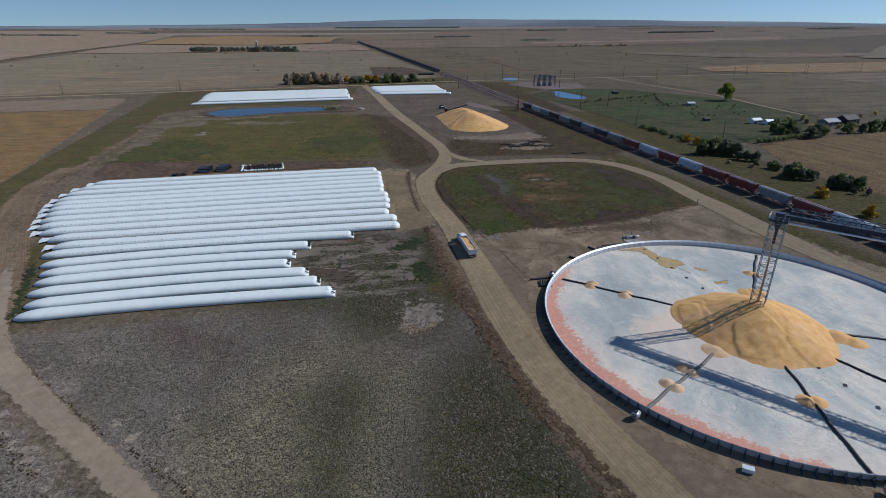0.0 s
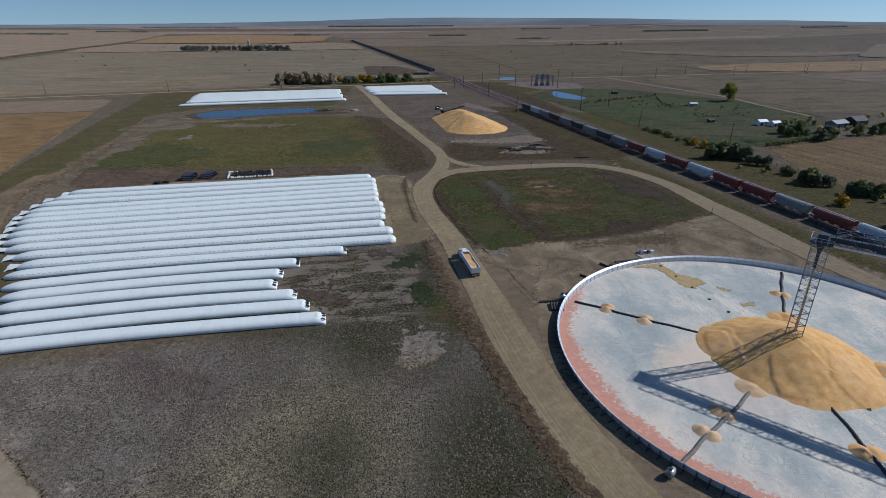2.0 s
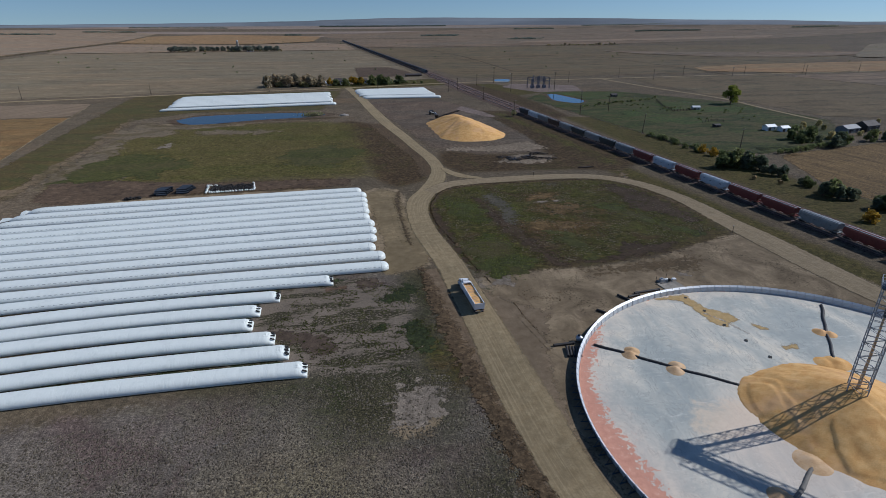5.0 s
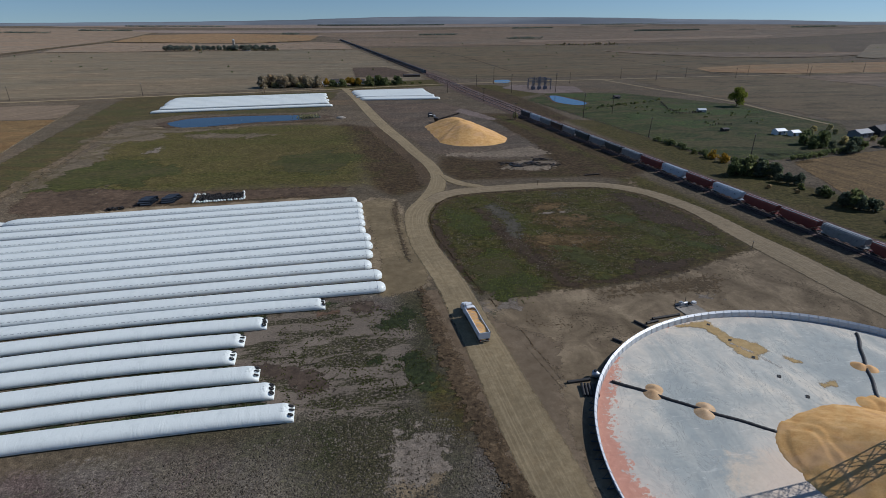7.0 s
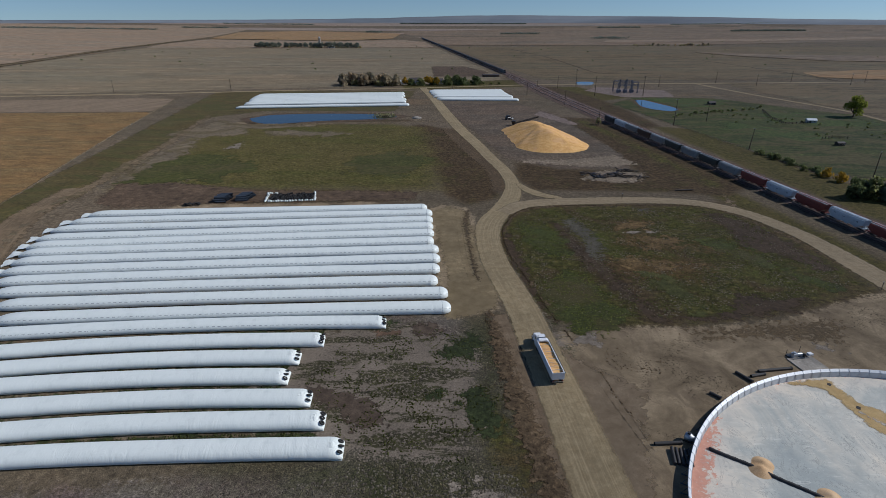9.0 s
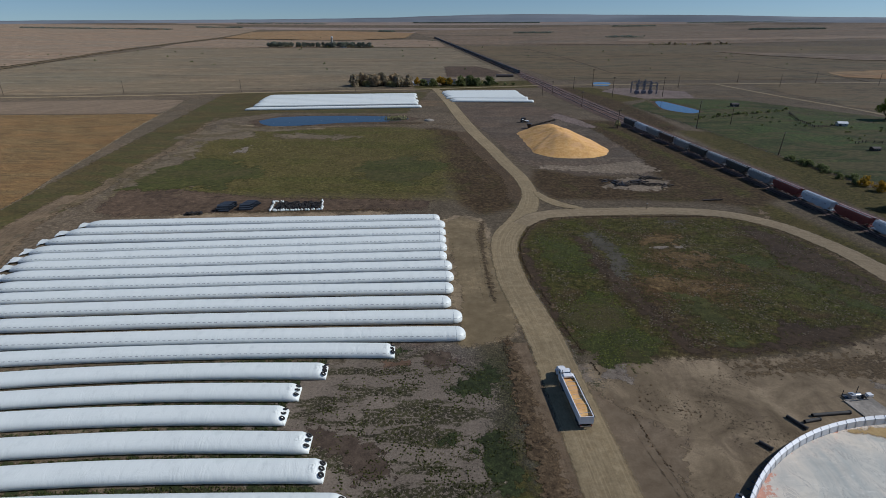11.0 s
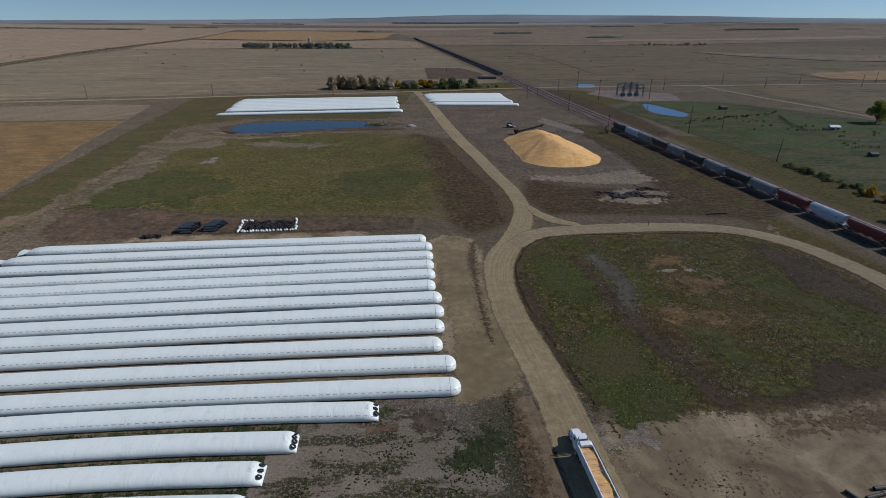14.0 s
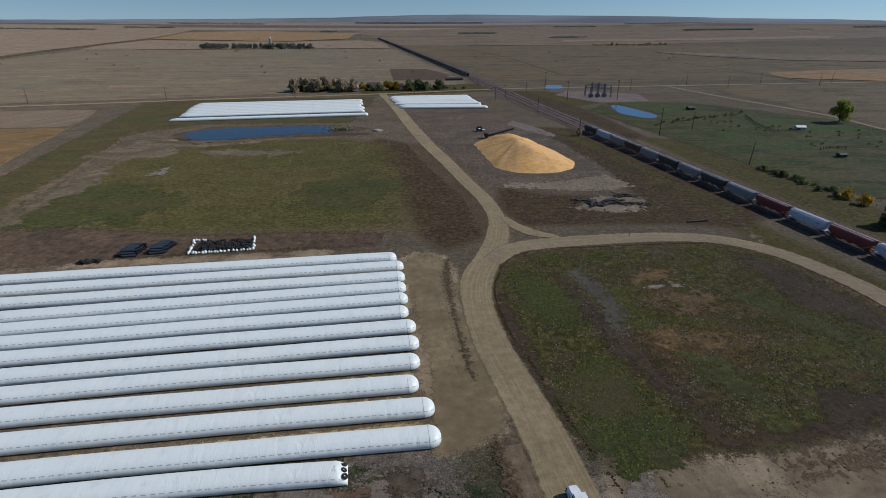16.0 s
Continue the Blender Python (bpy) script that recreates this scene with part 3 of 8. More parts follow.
class Mesh:
    """Collects vertices and faces of one mesh."""

    def __init__(self):
        self.v, self.f = [], []

    def put(self, verts, faces):
        n = len(self.v)
        self.v += [tuple(v) for v in verts]
        self.f += [tuple(n + i for i in f) for f in faces]
        return self

    def box(self, lo, hi, m=None):
        (a, b, c), (d, e, f) = lo, hi
        pts = [Vector(p) for p in ((a, b, c), (d, b, c), (d, e, c), (a, e, c), (a, b, f), (d, b, f), (d, e, f), (a, e, f))]
        pts = [m @ p for p in pts] if m else pts
        return self.put(pts, [(3, 2, 1, 0), (4, 5, 6, 7), (0, 1, 5, 4), (1, 2, 6, 5), (2, 3, 7, 6), (3, 0, 4, 7)])

    def tube(self, p, q, r, sides=6, r2=None, caps=True):
        p, q = Vector(p), Vector(q)
        d = (q - p).normalized()
        u = d.orthogonal().normalized()
        w, r2 = d.cross(u), r if r2 is None else r2
        ring = [(math.cos(2 * math.pi * i / sides), math.sin(2 * math.pi * i / sides)) for i in range(sides)]
        pts = [p + r * (u * c + w * s) for c, s in ring] + [q + r2 * (u * c + w * s) for c, s in ring]
        fs = [(i, (i + 1) % sides, sides + (i + 1) % sides, sides + i) for i in range(sides)]
        if caps:
            fs += [tuple(reversed(range(sides))), tuple(range(sides, 2 * sides))]
        return self.put(pts, fs)

    def loft(self, rings, closed=True, caps=True):
        k = len(rings[0])
        pts = [p for r in rings for p in r]
        fs = []
        for j in range(len(rings) - 1):
            for i in range(k if closed else k - 1):
                fs.append((j * k + i, j * k + (i + 1) % k, (j + 1) * k + (i + 1) % k, (j + 1) * k + i))
        if caps:
            fs += [tuple(reversed(range(k))), tuple(range(len(pts) - k, len(pts)))]
        return self.put(pts, fs)

    def torus(self, m, R, r, n=12, k=6):
        pts, fs = [], []
        for i in range(n):
            a = 2 * math.pi * i / n
            for j in range(k):
                b = 2 * math.pi * j / k
                pts.append(m @ Vector(((R + r * math.cos(b)) * math.cos(a), (R + r * math.cos(b)) * math.sin(a), r * math.sin(b))))
                fs.append((i * k + j, ((i + 1) % n) * k + j, ((i + 1) % n) * k + (j + 1) % k, i * k + (j + 1) % k))
        return self.put(pts, fs)

    def data(self, name, mat, smooth=False):
        me = bpy.data.meshes.new(name)
        me.from_pydata(self.v, [], self.f)
        me.materials.append(mat)
        if smooth:
            me.polygons.foreach_set("use_smooth", [True] * len(me.polygons))
        return me


def part(name, mesh, material, parent=None, label="", smooth=False, at=None):
    """Links a collected mesh as one object under a thing or a part."""
    ob = new(name, mesh.data(name, material, smooth) if isinstance(mesh, Mesh) else mesh)
    ob.parent = parent
    if at is not None:
        ob.matrix_basis = at
    return tagged(ob, label) if label else ob


def thing(name, at, label, category, group="", kind=""):
    """An empty at a thing's base, which its parts hang from."""
    ob = new(name)
    ob.matrix_basis = at
    return tagged(ob, label, category, group, kind)


def smooth_line(pts, step=3.0):
    """A soft curve through the points, as evenly spaced columns of any width."""
    p = [np.array(q, float) for q in pts]
    p = [2 * p[0] - p[1], *p, 2 * p[-1] - p[-2]]
    out = []
    for a, b, c, d in zip(p, p[1:], p[2:], p[3:]):
        k = max(2, int(np.linalg.norm((c - b)[:2]) / step))
        for t in np.arange(k) / k:
            out.append(0.5 * (2 * b + (c - a) * t + (2 * a - 5 * b + 4 * c - d) * t**2 + (3 * b - a - 3 * c + d) * t**3))
    return np.array(out + [p[-2]])


def inside_poly(x, y, poly):
    """Metres inside a polygon (negative outside)."""
    pts = np.array(poly, float)
    best, odd = np.full(x.shape, 1e9), np.zeros(x.shape, bool)
    for (ax, ay), (bx, by) in zip(pts, np.roll(pts, -1, 0)):
        dx, dy = bx - ax, by - ay
        t = np.clip(((x - ax) * dx + (y - ay) * dy) / (dx * dx + dy * dy + 1e-9), 0, 1)
        best = np.minimum(best, np.hypot(x - ax - t * dx, y - ay - t * dy))
        odd ^= ((ay > y) != (by > y)) & (x < (bx - ax) * (y - ay) / (by - ay + 1e-12) + ax)
    return np.where(odd, best, -best)


def near_line(x, y, pts, half):
    """Metres inside a band round a line."""
    best = np.full(x.shape, 1e9)
    for (ax, ay), (bx, by) in zip(pts, pts[1:]):
        dx, dy = bx - ax, by - ay
        t = np.clip(((x - ax) * dx + (y - ay) * dy) / (dx * dx + dy * dy + 1e-9), 0, 1)
        best = np.minimum(best, np.hypot(x - ax - t * dx, y - ay - t * dy))
    return half - best


def give(me, name, values):
    me.attributes.new(name, "FLOAT", "POINT").data.foreach_set("value", np.asarray(values, np.float32).ravel())


def strip(name, pts, material, label, z=0.05, step=3.0, crown=0.08, kind="structure"):
    """A road or track along a centre line of (x, y, width)."""
    line = smooth_line(pts, step)
    way = np.gradient(line[:, :2], axis=0)
    way /= np.linalg.norm(way, axis=1)[:, None] + 1e-9
    side = np.c_[-way[:, 1], way[:, 0]]
    cols = np.array([-1, -0.72, -0.36, 0, 0.36, 0.72, 1])
    v, ins, acr, alo = [], [], [], []
    gone = np.r_[0, np.cumsum(np.hypot(*np.diff(line[:, :2], axis=0).T))]
    for (x, y, w), s, far in zip(line, side, gone):
        for c in cols:
            h = w / 2 + 1.2
            v.append((x + s[0] * c * h, y + s[1] * c * h, z + crown * (1 - c * c) + float(rise(x, y))))
            ins.append(h * (1 - abs(c)) - 1.2)
            acr.append(c * h)
            alo.append(far)
    k, f = len(cols), []
    for j in range(len(line) - 1):
        f += [(j * k + i, j * k + i + 1, (j + 1) * k + i + 1, (j + 1) * k + i) for i in range(k - 1)]
    me = bpy.data.meshes.new(name)
    me.from_pydata(v, [], f)
    me.materials.append(material)
    give(me, "inside", ins), give(me, "across", acr), give(me, "along", alo)
    return tagged(new(name, me), label, "road", "", kind)


def patch(name, poly, material, label, category, z=0.03, step=6.0, kind="structure"):
    """An area of ground with a border of its own, as a grid cut to the polygon's surroundings."""
    p = np.array(poly, float)
    lo, hi = p.min(0) - step, p.max(0) + step
    nx, ny = int((hi[0] - lo[0]) / step) + 2, int((hi[1] - lo[1]) / step) + 2
    gx, gy = np.meshgrid(np.linspace(lo[0], hi[0], nx), np.linspace(lo[1], hi[1], ny))
    ins = inside_poly(gx.ravel(), gy.ravel(), p)
    keep, v, vals, f = {}, [], [], []
    for j in range(ny - 1):
        for i in range(nx - 1):
            q = (j * nx + i, j * nx + i + 1, (j + 1) * nx + i + 1, (j + 1) * nx + i)
            if max(ins[k] for k in q) < -step:
                continue
            for k in q:
                if k not in keep:
                    keep[k] = len(v)
                    lift = float(rise(gx.flat[k], gy.flat[k]))
                    v.append((gx.flat[k], gy.flat[k], z + lift))
                    vals.append(ins[k])
            f.append(tuple(keep[k] for k in q))
    me = bpy.data.meshes.new(name)
    me.from_pydata(v, [], f)
    me.materials.append(material)
    give(me, "inside", vals)
    return tagged(new(name, me), label, category, "", kind)


# ---- ground ----
RING = (89.2, 104.6)
RING_R = 50.4


def build_ground():
    near_x, near_y = np.arange(-280, 381, 4.0), np.arange(-60, 761, 4.0)
    grow = np.array([12, 28, 48, 75, 110, 155, 210, 280, 370, 490, 650, 860, 1130, 1480, 1930, 2500, 3200, 4000, 4400], float)
    xs = np.r_[-280 - grow[::-1], near_x, 380 + grow]
    ys = np.r_[-60 - grow[::-1], near_y, 760 + grow[:-1], 4650]
    gx, gy = np.meshgrid(xs, ys)
    x, y = gx.ravel(), gy.ravel()
    dip = -0.55 * np.clip(inside_poly(x, y, POND) / 4, 0, 1)
    z = rise(x, y) + dip
    nx, ny = len(xs), len(ys)
    j, i = np.meshgrid(np.arange(ny - 1), np.arange(nx - 1), indexing="ij")
    a = (j * nx + i).ravel()
    me = bpy.data.meshes.new("ground")
    me.from_pydata(np.c_[x, y, z].tolist(), [], np.c_[a, a + 1, a + nx + 1, a + nx].tolist())
    me.materials.append(M_GROUND)
    me.polygons.foreach_set("use_smooth", [True] * len(me.polygons))

    def most(*some):
        return np.clip(np.max(some, axis=0), -40, 40)

    olive = most(
        near_line(x, y, [(152, 120), (134, 240), (118, 330), (100, 440)], 7),
        inside_poly(x, y, [(160, 330), (150, 450), (175, 440), (190, 320), (215, 200), (240, 100), (185, 100), (172, 240)]),
        inside_poly(x, y, [(132, 600), (120, 690), (150, 690), (182, 602), (152, 580)]),
        inside_poly(x, y, [(-45, 660), (100, 690), (95, 760), (-60, 750)]),
    )
    dark = most(
        inside_poly(x, y, [(-97, 118), (-20, 130), (-34, 150), (-32, 168), (-12, 180), (5, 180), (14, 168), (21, 148), (26, 122), (31, 98), (37, 70), (46, 30), (48, -60), (0, -60), (-30, 52), (-60, 85)]),
        inside_poly(x, y, [(-140, 60), (-90, 100), (-40, 55), (-10, 10), (0, -60), (-200, -60)]),
    )
    soil = most(
        inside_poly(x, y, [(10, 270), (26, 282), (28, 320), (8, 430), (-18, 455), (-30, 440), (-8, 340), (2, 285)]),
        inside_poly(x, y, [(42, 292), (100, 290), (126, 284), (146, 300), (138, 380), (118, 480), (88, 490), (96, 380), (100, 325), (60, 330), (40, 345), (36, 312)]),
        near_line(x, y, [(-150, 462), (-30, 470)], 4),
        inside_poly(x, y, [(134, 430), (120, 520), (104, 610), (100, 690), (124, 690), (150, 590), (156, 520), (158, 450)]),
        inside_poly(x, y, [(-110, 268), (-20, 275), (-20, 292), (-104, 292)]),
        inside_poly(x, y, [(30, 180), (44, 174), (88, 180), (126, 192), (132, 225), (120, 275), (28, 270), (18, 240), (20, 215)]),
        near_line(x, y, [(43, 232), (52, 212), (56, 190), (58, 178)], 4),
    )
    straw = most(inside_poly(x, y, [(-44, 20), (-38, 64), (-38, 82), (-29, 102), (-19, 109), (-4, 108), (4, 92), (0, 72), (-5, 30), (-10, 20)]))
    weedy = most(inside_poly(x, y, [(-4, 10), (0, 50), (2, 72), (8, 92), (20, 108), (27, 90), (31, 70), (38, 40), (40, 10)]), inside_poly(x, y, [(-22, 90), (-9, 98), (-3, 87), (-6, 68), (-10, 40), (-20, 40), (-18, 72)]) - 3, inside_poly(x, y, [(-30, 134), (-12, 130), (4, 126), (0, 116), (-20, 122), (-40, 128)]), near_line(x, y, [(11, 176), (12.5, 150), (16, 128)], 5.5), inside_poly(x, y, [(-13, 134), (3, 134), (13, 125), (9, 111), (-6, 111), (-14, 122)]) + 3)
    rust = most(12 * (1 - np.hypot((x - 69) / 17, (y - 210) / 9)), 8 * (1 - np.hypot((x - 70) / 9, (y - 232) / 6)), 8 * (1 - np.hypot((x - 96) / 10, (y - 228) / 6)), 6 * (1 - np.hypot((x + 60) / 40, (y - 428) / 10)))
    green = most(
        inside_poly(x, y, [(20, 210), (20, 250), (32, 268), (62, 273), (103, 273), (118, 267), (125, 248), (129, 215), (130, 196), (88, 180), (66, 175), (44, 174), (26, 178)]) - 2.5,
        inside_poly(x, y, [(-30, 168), (-4, 176), (0, 170), (-14, 168), (-28, 160)]),
        inside_poly(x, y, [(-48, 316), (-8, 318), (-10, 350), (-22, 368), (-50, 352)]) - 4,
        inside_poly(x, y, [(-152, 300), (-108, 305), (-98, 338), (-140, 362), (-158, 330)]) - 5,
        near_line(x, y, [(6, 150), (12, 140), (17, 125)], 3),
        near_line(x, y, [(-122, 176), (-113, 154), (-101, 122)], 4.5),
        near_line(x, y, [(128, 300), (116, 400), (104, 470)], 3),
    )
    green = np.minimum(green, -near_line(x, y, [(44, 232), (52, 212), (56, 192), (60, 178)], 5.5))
    field = most(inside_poly(x, y, [(-150, 292), (-2, 292), (-4, 335), (-16, 440), (-40, 455), (-150, 452), (-162, 400), (-158, 330)]))
    r = np.hypot(x - RING[0], y - RING[1])
    sand = most(
        (RING_R + 6.5) - r,
        inside_poly(x, y, [(33, 112), (30, 130), (28, 172), (44, 175), (66, 175), (88, 179), (124, 193), (138, 195), (142, 160), (160, 100), (120, 60), (60, 120)]),
        inside_poly(x, y, [(30, 100), (40, 60), (48, 30), (52, -60), (148, -60), (150, 70), (50, 90)]),
        inside_poly(x, y, [(2, 179), (16, 183), (20, 200), (14, 232), (11, 266), (0, 271), (-6, 262)]),
        near_line(x, y, [(-164, 240), (-150, 212), (-136, 186), (-124, 164)], 6),
        near_line(x, y, [(-110, 267), (-60, 270), (-30, 272)], 2.5),
        inside_poly(x, y, [(1, 111), (7, 121), (12, 116), (7, 107)]),
        near_line(x, y, [(-155, 455), (-118, 448), (-100, 450)], 5),
    )
    mud = most(
        inside_poly(x, y, [(-33, 137), (-10, 131), (5, 129), (9, 150), (8, 166), (-2, 177), (-26, 174), (-38, 164), (-40, 150)]),
        near_line(x, y, [(30, 160), (24, 190), (22, 214)], 1.5),
    )
    for key, value in (("olive", olive), ("soil", soil), ("dark", dark), ("straw", straw), ("weedy", weedy), ("green", green), ("rust", rust), ("field", field), ("sand", sand), ("mud", mud)):
        give(me, key, value)
    tagged(new("ground", me), "brown autumn prairie and muddy farmyard earth", "ground", "", "structure")

    # the far hills, with blue-grey distance haze painted into their colour
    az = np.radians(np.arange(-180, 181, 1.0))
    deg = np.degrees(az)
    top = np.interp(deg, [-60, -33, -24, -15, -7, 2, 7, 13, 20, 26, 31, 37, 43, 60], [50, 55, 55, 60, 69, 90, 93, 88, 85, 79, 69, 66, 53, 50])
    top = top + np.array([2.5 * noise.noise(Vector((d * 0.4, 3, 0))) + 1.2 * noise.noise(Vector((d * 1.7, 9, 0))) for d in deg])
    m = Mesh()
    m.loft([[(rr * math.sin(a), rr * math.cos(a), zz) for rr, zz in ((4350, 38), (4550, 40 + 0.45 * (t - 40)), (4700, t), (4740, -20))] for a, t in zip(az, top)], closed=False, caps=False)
    tagged(part("backdrop", m, M_BACK, smooth=True), "low hills along the far horizon, haze painted in blue-grey", "hills", "", "structure")


POND = [(-152, 476), (-143, 461), (-126, 454), (-89, 468), (-52, 476), (-38, 487), (-50, 497), (-95, 500), (-138, 493)]
build_ground()

# fields and bare areas
patch("bare_ground", [(-126, 427), (-109, 431), (-75, 424), (-60, 420), (-76, 411), (-117, 411)], M_SCUFF, "pale dry streak across the field", "bare ground", 0.025, 3)
patch("bare_ground", [(-186, 412), (-182, 440), (-140, 438), (-132, 415), (-161, 403)], M_SCUFF, "pale scuffed dirt at the field corner", "bare ground", 0.025, 3)
patch("bare_ground", [(-132, 370), (-130, 391), (-126, 393), (-123, 374)], M_SILT, "pale dry spot in the field", "bare ground", 0.035, 1)
patch("bare_ground", [(-124.5, 293), (-126, 325), (-123, 340), (-119, 320)], M_SCUFF, "pale scuffed lane in the field", "bare ground", 0.035, 1)
patch("bare_soil", [(-148, 270), (-155, 302), (-128, 303), (-82, 291), (-40, 291), (-10, 289), (-12, 276), (-76, 274), (-134, 264)], M_BROWN, "bare brown earth behind the bag rows", "bare ground", 0.015, 3)
patch("dry_verge", [(-162, 190), (-176, 190), (-243, 640), (-30, 652), (-42, 512), (-150, 514), (-186, 480), (-172, 380), (-160, 260)], M_DRYGRASS, "olive-brown dry grass beside the stubble field", "grass", 0.02, 8)
patch("harvested_field", [(-172, 190), (-190, 288), (-199, 321), (-212, 374), (-231, 452), (-243, 506), (-280, 503), (-420, 494), (-900, 455), (-900, 60), (-158, 60)], M_STUBBLE, "harvested corn stubble field, orange-tan rows", "field", 0.05, 10)
patch("harvested_field", [(-243, 508), (-260, 584), (-300, 588), (-420, 570), (-900, 500), (-900, 458), (-420, 497), (-280, 506)], M_STUBBLE_PALE, "pale pinkish bare end of the corn field", "field", 0.06, 10)
strip("field_edge", [(-172, 190, 1.0), (-190, 288, 1.2), (-199, 321, 1.4), (-212, 374, 1.4), (-231, 452, 1.6), (-260, 583, 1.6)], M_SCUFF_PALE, "thin pale strip of straw along the field edge", z=0.07, crown=0.0)
patch("stubble_field", [(228, 303), (341, 330), (640, 400), (640, 90), (238, 90), (207, 240)], M_STUBBLE_GOLD, "golden harvested field behind the hedgerow", "field", 0.05, 10)
patch("pasture", [(152, 560), (186, 600), (262, 600), (336, 500), (348, 400), (300, 332), (222, 305), (192, 322), (170, 450)], M_PASTURE, "green grazed pasture with low shrubs", "pasture", 0.05, 6)
patch("meadow", [(176, 600), (196, 586), (206, 540), (236, 535), (262, 560), (258, 592), (220, 602)], M_MEADOW, "bright green grass beside the pasture pond", "pasture", 0.075, 4)
patch("meadow", [(250, 470), (300, 440), (330, 460), (318, 500), (280, 520), (256, 505)], M_MEADOW, "bright green grass round the pasture shed", "pasture", 0.075, 4)
patch("meadow", [(196, 440), (220, 400), (262, 396), (250, 440), (214, 470)], M_MEADOW, "bright green grass in the pasture", "pasture", 0.075, 4)
patch("far_field", [(500, 800), (517, 873), (646, 914), (928, 938), (1300, 965), (1300, 850), (900, 790), (745, 762), (597, 758), (528, 787)], M_OCHRE, "pale ochre harvested field across the road", "field", 0.5, 10)
patch("far_field", [(565, 722), (745, 745), (1300, 800), (1300, 560), (590, 592)], M_DULL, "dark brown ploughed field below the road", "field", 0.17, 12)
patch("far_field", [(-880, 2150), (-380, 1960), (-203, 2168), (-214, 2730), (-720, 3000), (-1000, 2800)], M_OCHRE, "distant ochre stubble field", "field", 1.5, 40)
patch("far_field", [(-3600, 700), (-1500, 720), (-720, 900), (-755, 1078), (-815, 1351), (-866, 1707), (-930, 2262), (-1070, 3110), (-1500, 3600), (-3600, 3400)], M_TAN, "distant pale tan grazing land", "field", 0.8, 50)
patch("far_field", [(-775, 1500), (-400, 1520), (-30, 1545), (-70, 1900), (-160, 2060), (-380, 1930), (-860, 2080), (-830, 1707)], M_TAN, "distant pale tan prairie field", "field", 0.7, 30)
patch("far_prairie", [(-1500, 560), (-420, 612), (-60, 694), (76, 760), (60, 910), (-20, 1500), (-30, 1530), (-400, 1505), (-770, 1485), (-725, 1078), (-690, 900)], M_GREYPALE, "grey-brown grazed prairie beyond the road", "field", 0.16, 16)
patch("far_prairie", [(125, 760), (480, 780), (900, 1000), (1400, 1600), (500, 1640), (0, 1600), (85, 1000)], M_GREYFIELD, "grey-brown prairie beside the railway", "field", 0.16, 16)
patch("far_prairie", [(330, 720), (560, 735), (585, 592), (1300, 540), (1300, 300), (640, 300), (356, 420)], M_GREYFIELD, "olive-brown prairie east of the lane", "field", 0.13, 16)
patch("far_prairie", [(0, 1660), (700, 1720), (2600, 2500), (3400, 3400), (1200, 3900), (-250, 3000), (-100, 2200)], M_DULL, "dull brown distant prairie", "field", 0.6, 60)
patch("far_field", [(930, 1010), (1750, 1150), (2600, 1900), (1500, 1560)], M_GREYPALE, "distant grey-brown field", "field", 1.3, 40)
patch("far_field", [(500, 1900), (1600, 2150), (1800, 2350), (560, 2060)], M_TAN, "distant pale field strip", "field", 1.2, 40)
# the farthest land, paled in its base colour to stand for haze
patch("far_prairie", [(-4000, 3000), (-1100, 3120), (-700, 3050), (0, 2600), (900, 2500), (4000, 2300), (4200, 4400), (-4200, 4400)], M_HAZEFAR, "prairie towards the horizon, painted pale mauve-grey as haze", "field", 0.4, 80)
patch("far_field", [(562, 1378), (736, 1283), (1011, 1228), (1300, 1180), (864, 1061), (711, 1098), (611, 1216)], M_DULL, "distant orange-brown grazed strip", "field", 0.9, 20)
strip("fence_line", [(159, 1499, 3), (199, 1206, 3), (211, 969, 3), (217, 858, 3), (250, 850, 2)], M_RUT_SHADE, "dark grassy fence line across the prairie", z=0.3, step=12, crown=0.0)
strip("fence_line", [(455, 1243, 4), (481, 1071, 4), (492, 912, 4), (495, 750, 3)], M_RUT_SHADE, "dark grassy fence line across the prairie", z=0.3, step=12, crown=0.0)
strip("fence_line", [(321, 1233, 4), (537, 1186, 4), (674, 1046, 4), (755, 936, 4)], M_RUT_SHADE, "dark grassy field boundary", z=0.3, step=12, crown=0.0)
patch("bare_ground", [(-24, 960), (30, 960), (62, 864), (46, 800), (-16, 800)], M_BROWN, "bare reddish-brown farmyard earth", "ground", 0.4, 8)
patch("gravel_pad", [(-14, 575), (20, 430), (34, 352), (60, 330), (98, 330), (104, 360), (98, 430), (90, 500), (66, 566), (10, 580)], M_PAD, "grey gravel pad round the corn pile", "gravel pad", 0.03, 4)
patch("clay_spill", [(38, 343), (48, 350), (62, 348), (79, 354), (99, 360), (106, 340), (90, 334), (78, 333), (58, 338)], M_CLAY, "pale spilled clay beside the rubble", "bare ground", 0.06, 2)
patch("clay_spill", [(66, 311), (82, 328), (104, 323), (96, 306), (81, 304)], M_CLAY, "pale clay under the timber rubble", "bare ground", 0.05, 2)
patch("red_spill", [(72, 500), (80, 478), (94, 452), (101, 455), (92, 490), (80, 520)], M_REDPAD, "reddish gravel spill on the pad", "gravel pad", 0.06, 3)
patch("substation_pad", [(150, 655), (172, 690), (240, 660), (232, 608), (178, 602)], M_REDPAD, "reddish gravel yard of the substation", "gravel pad", 0.06, 4)

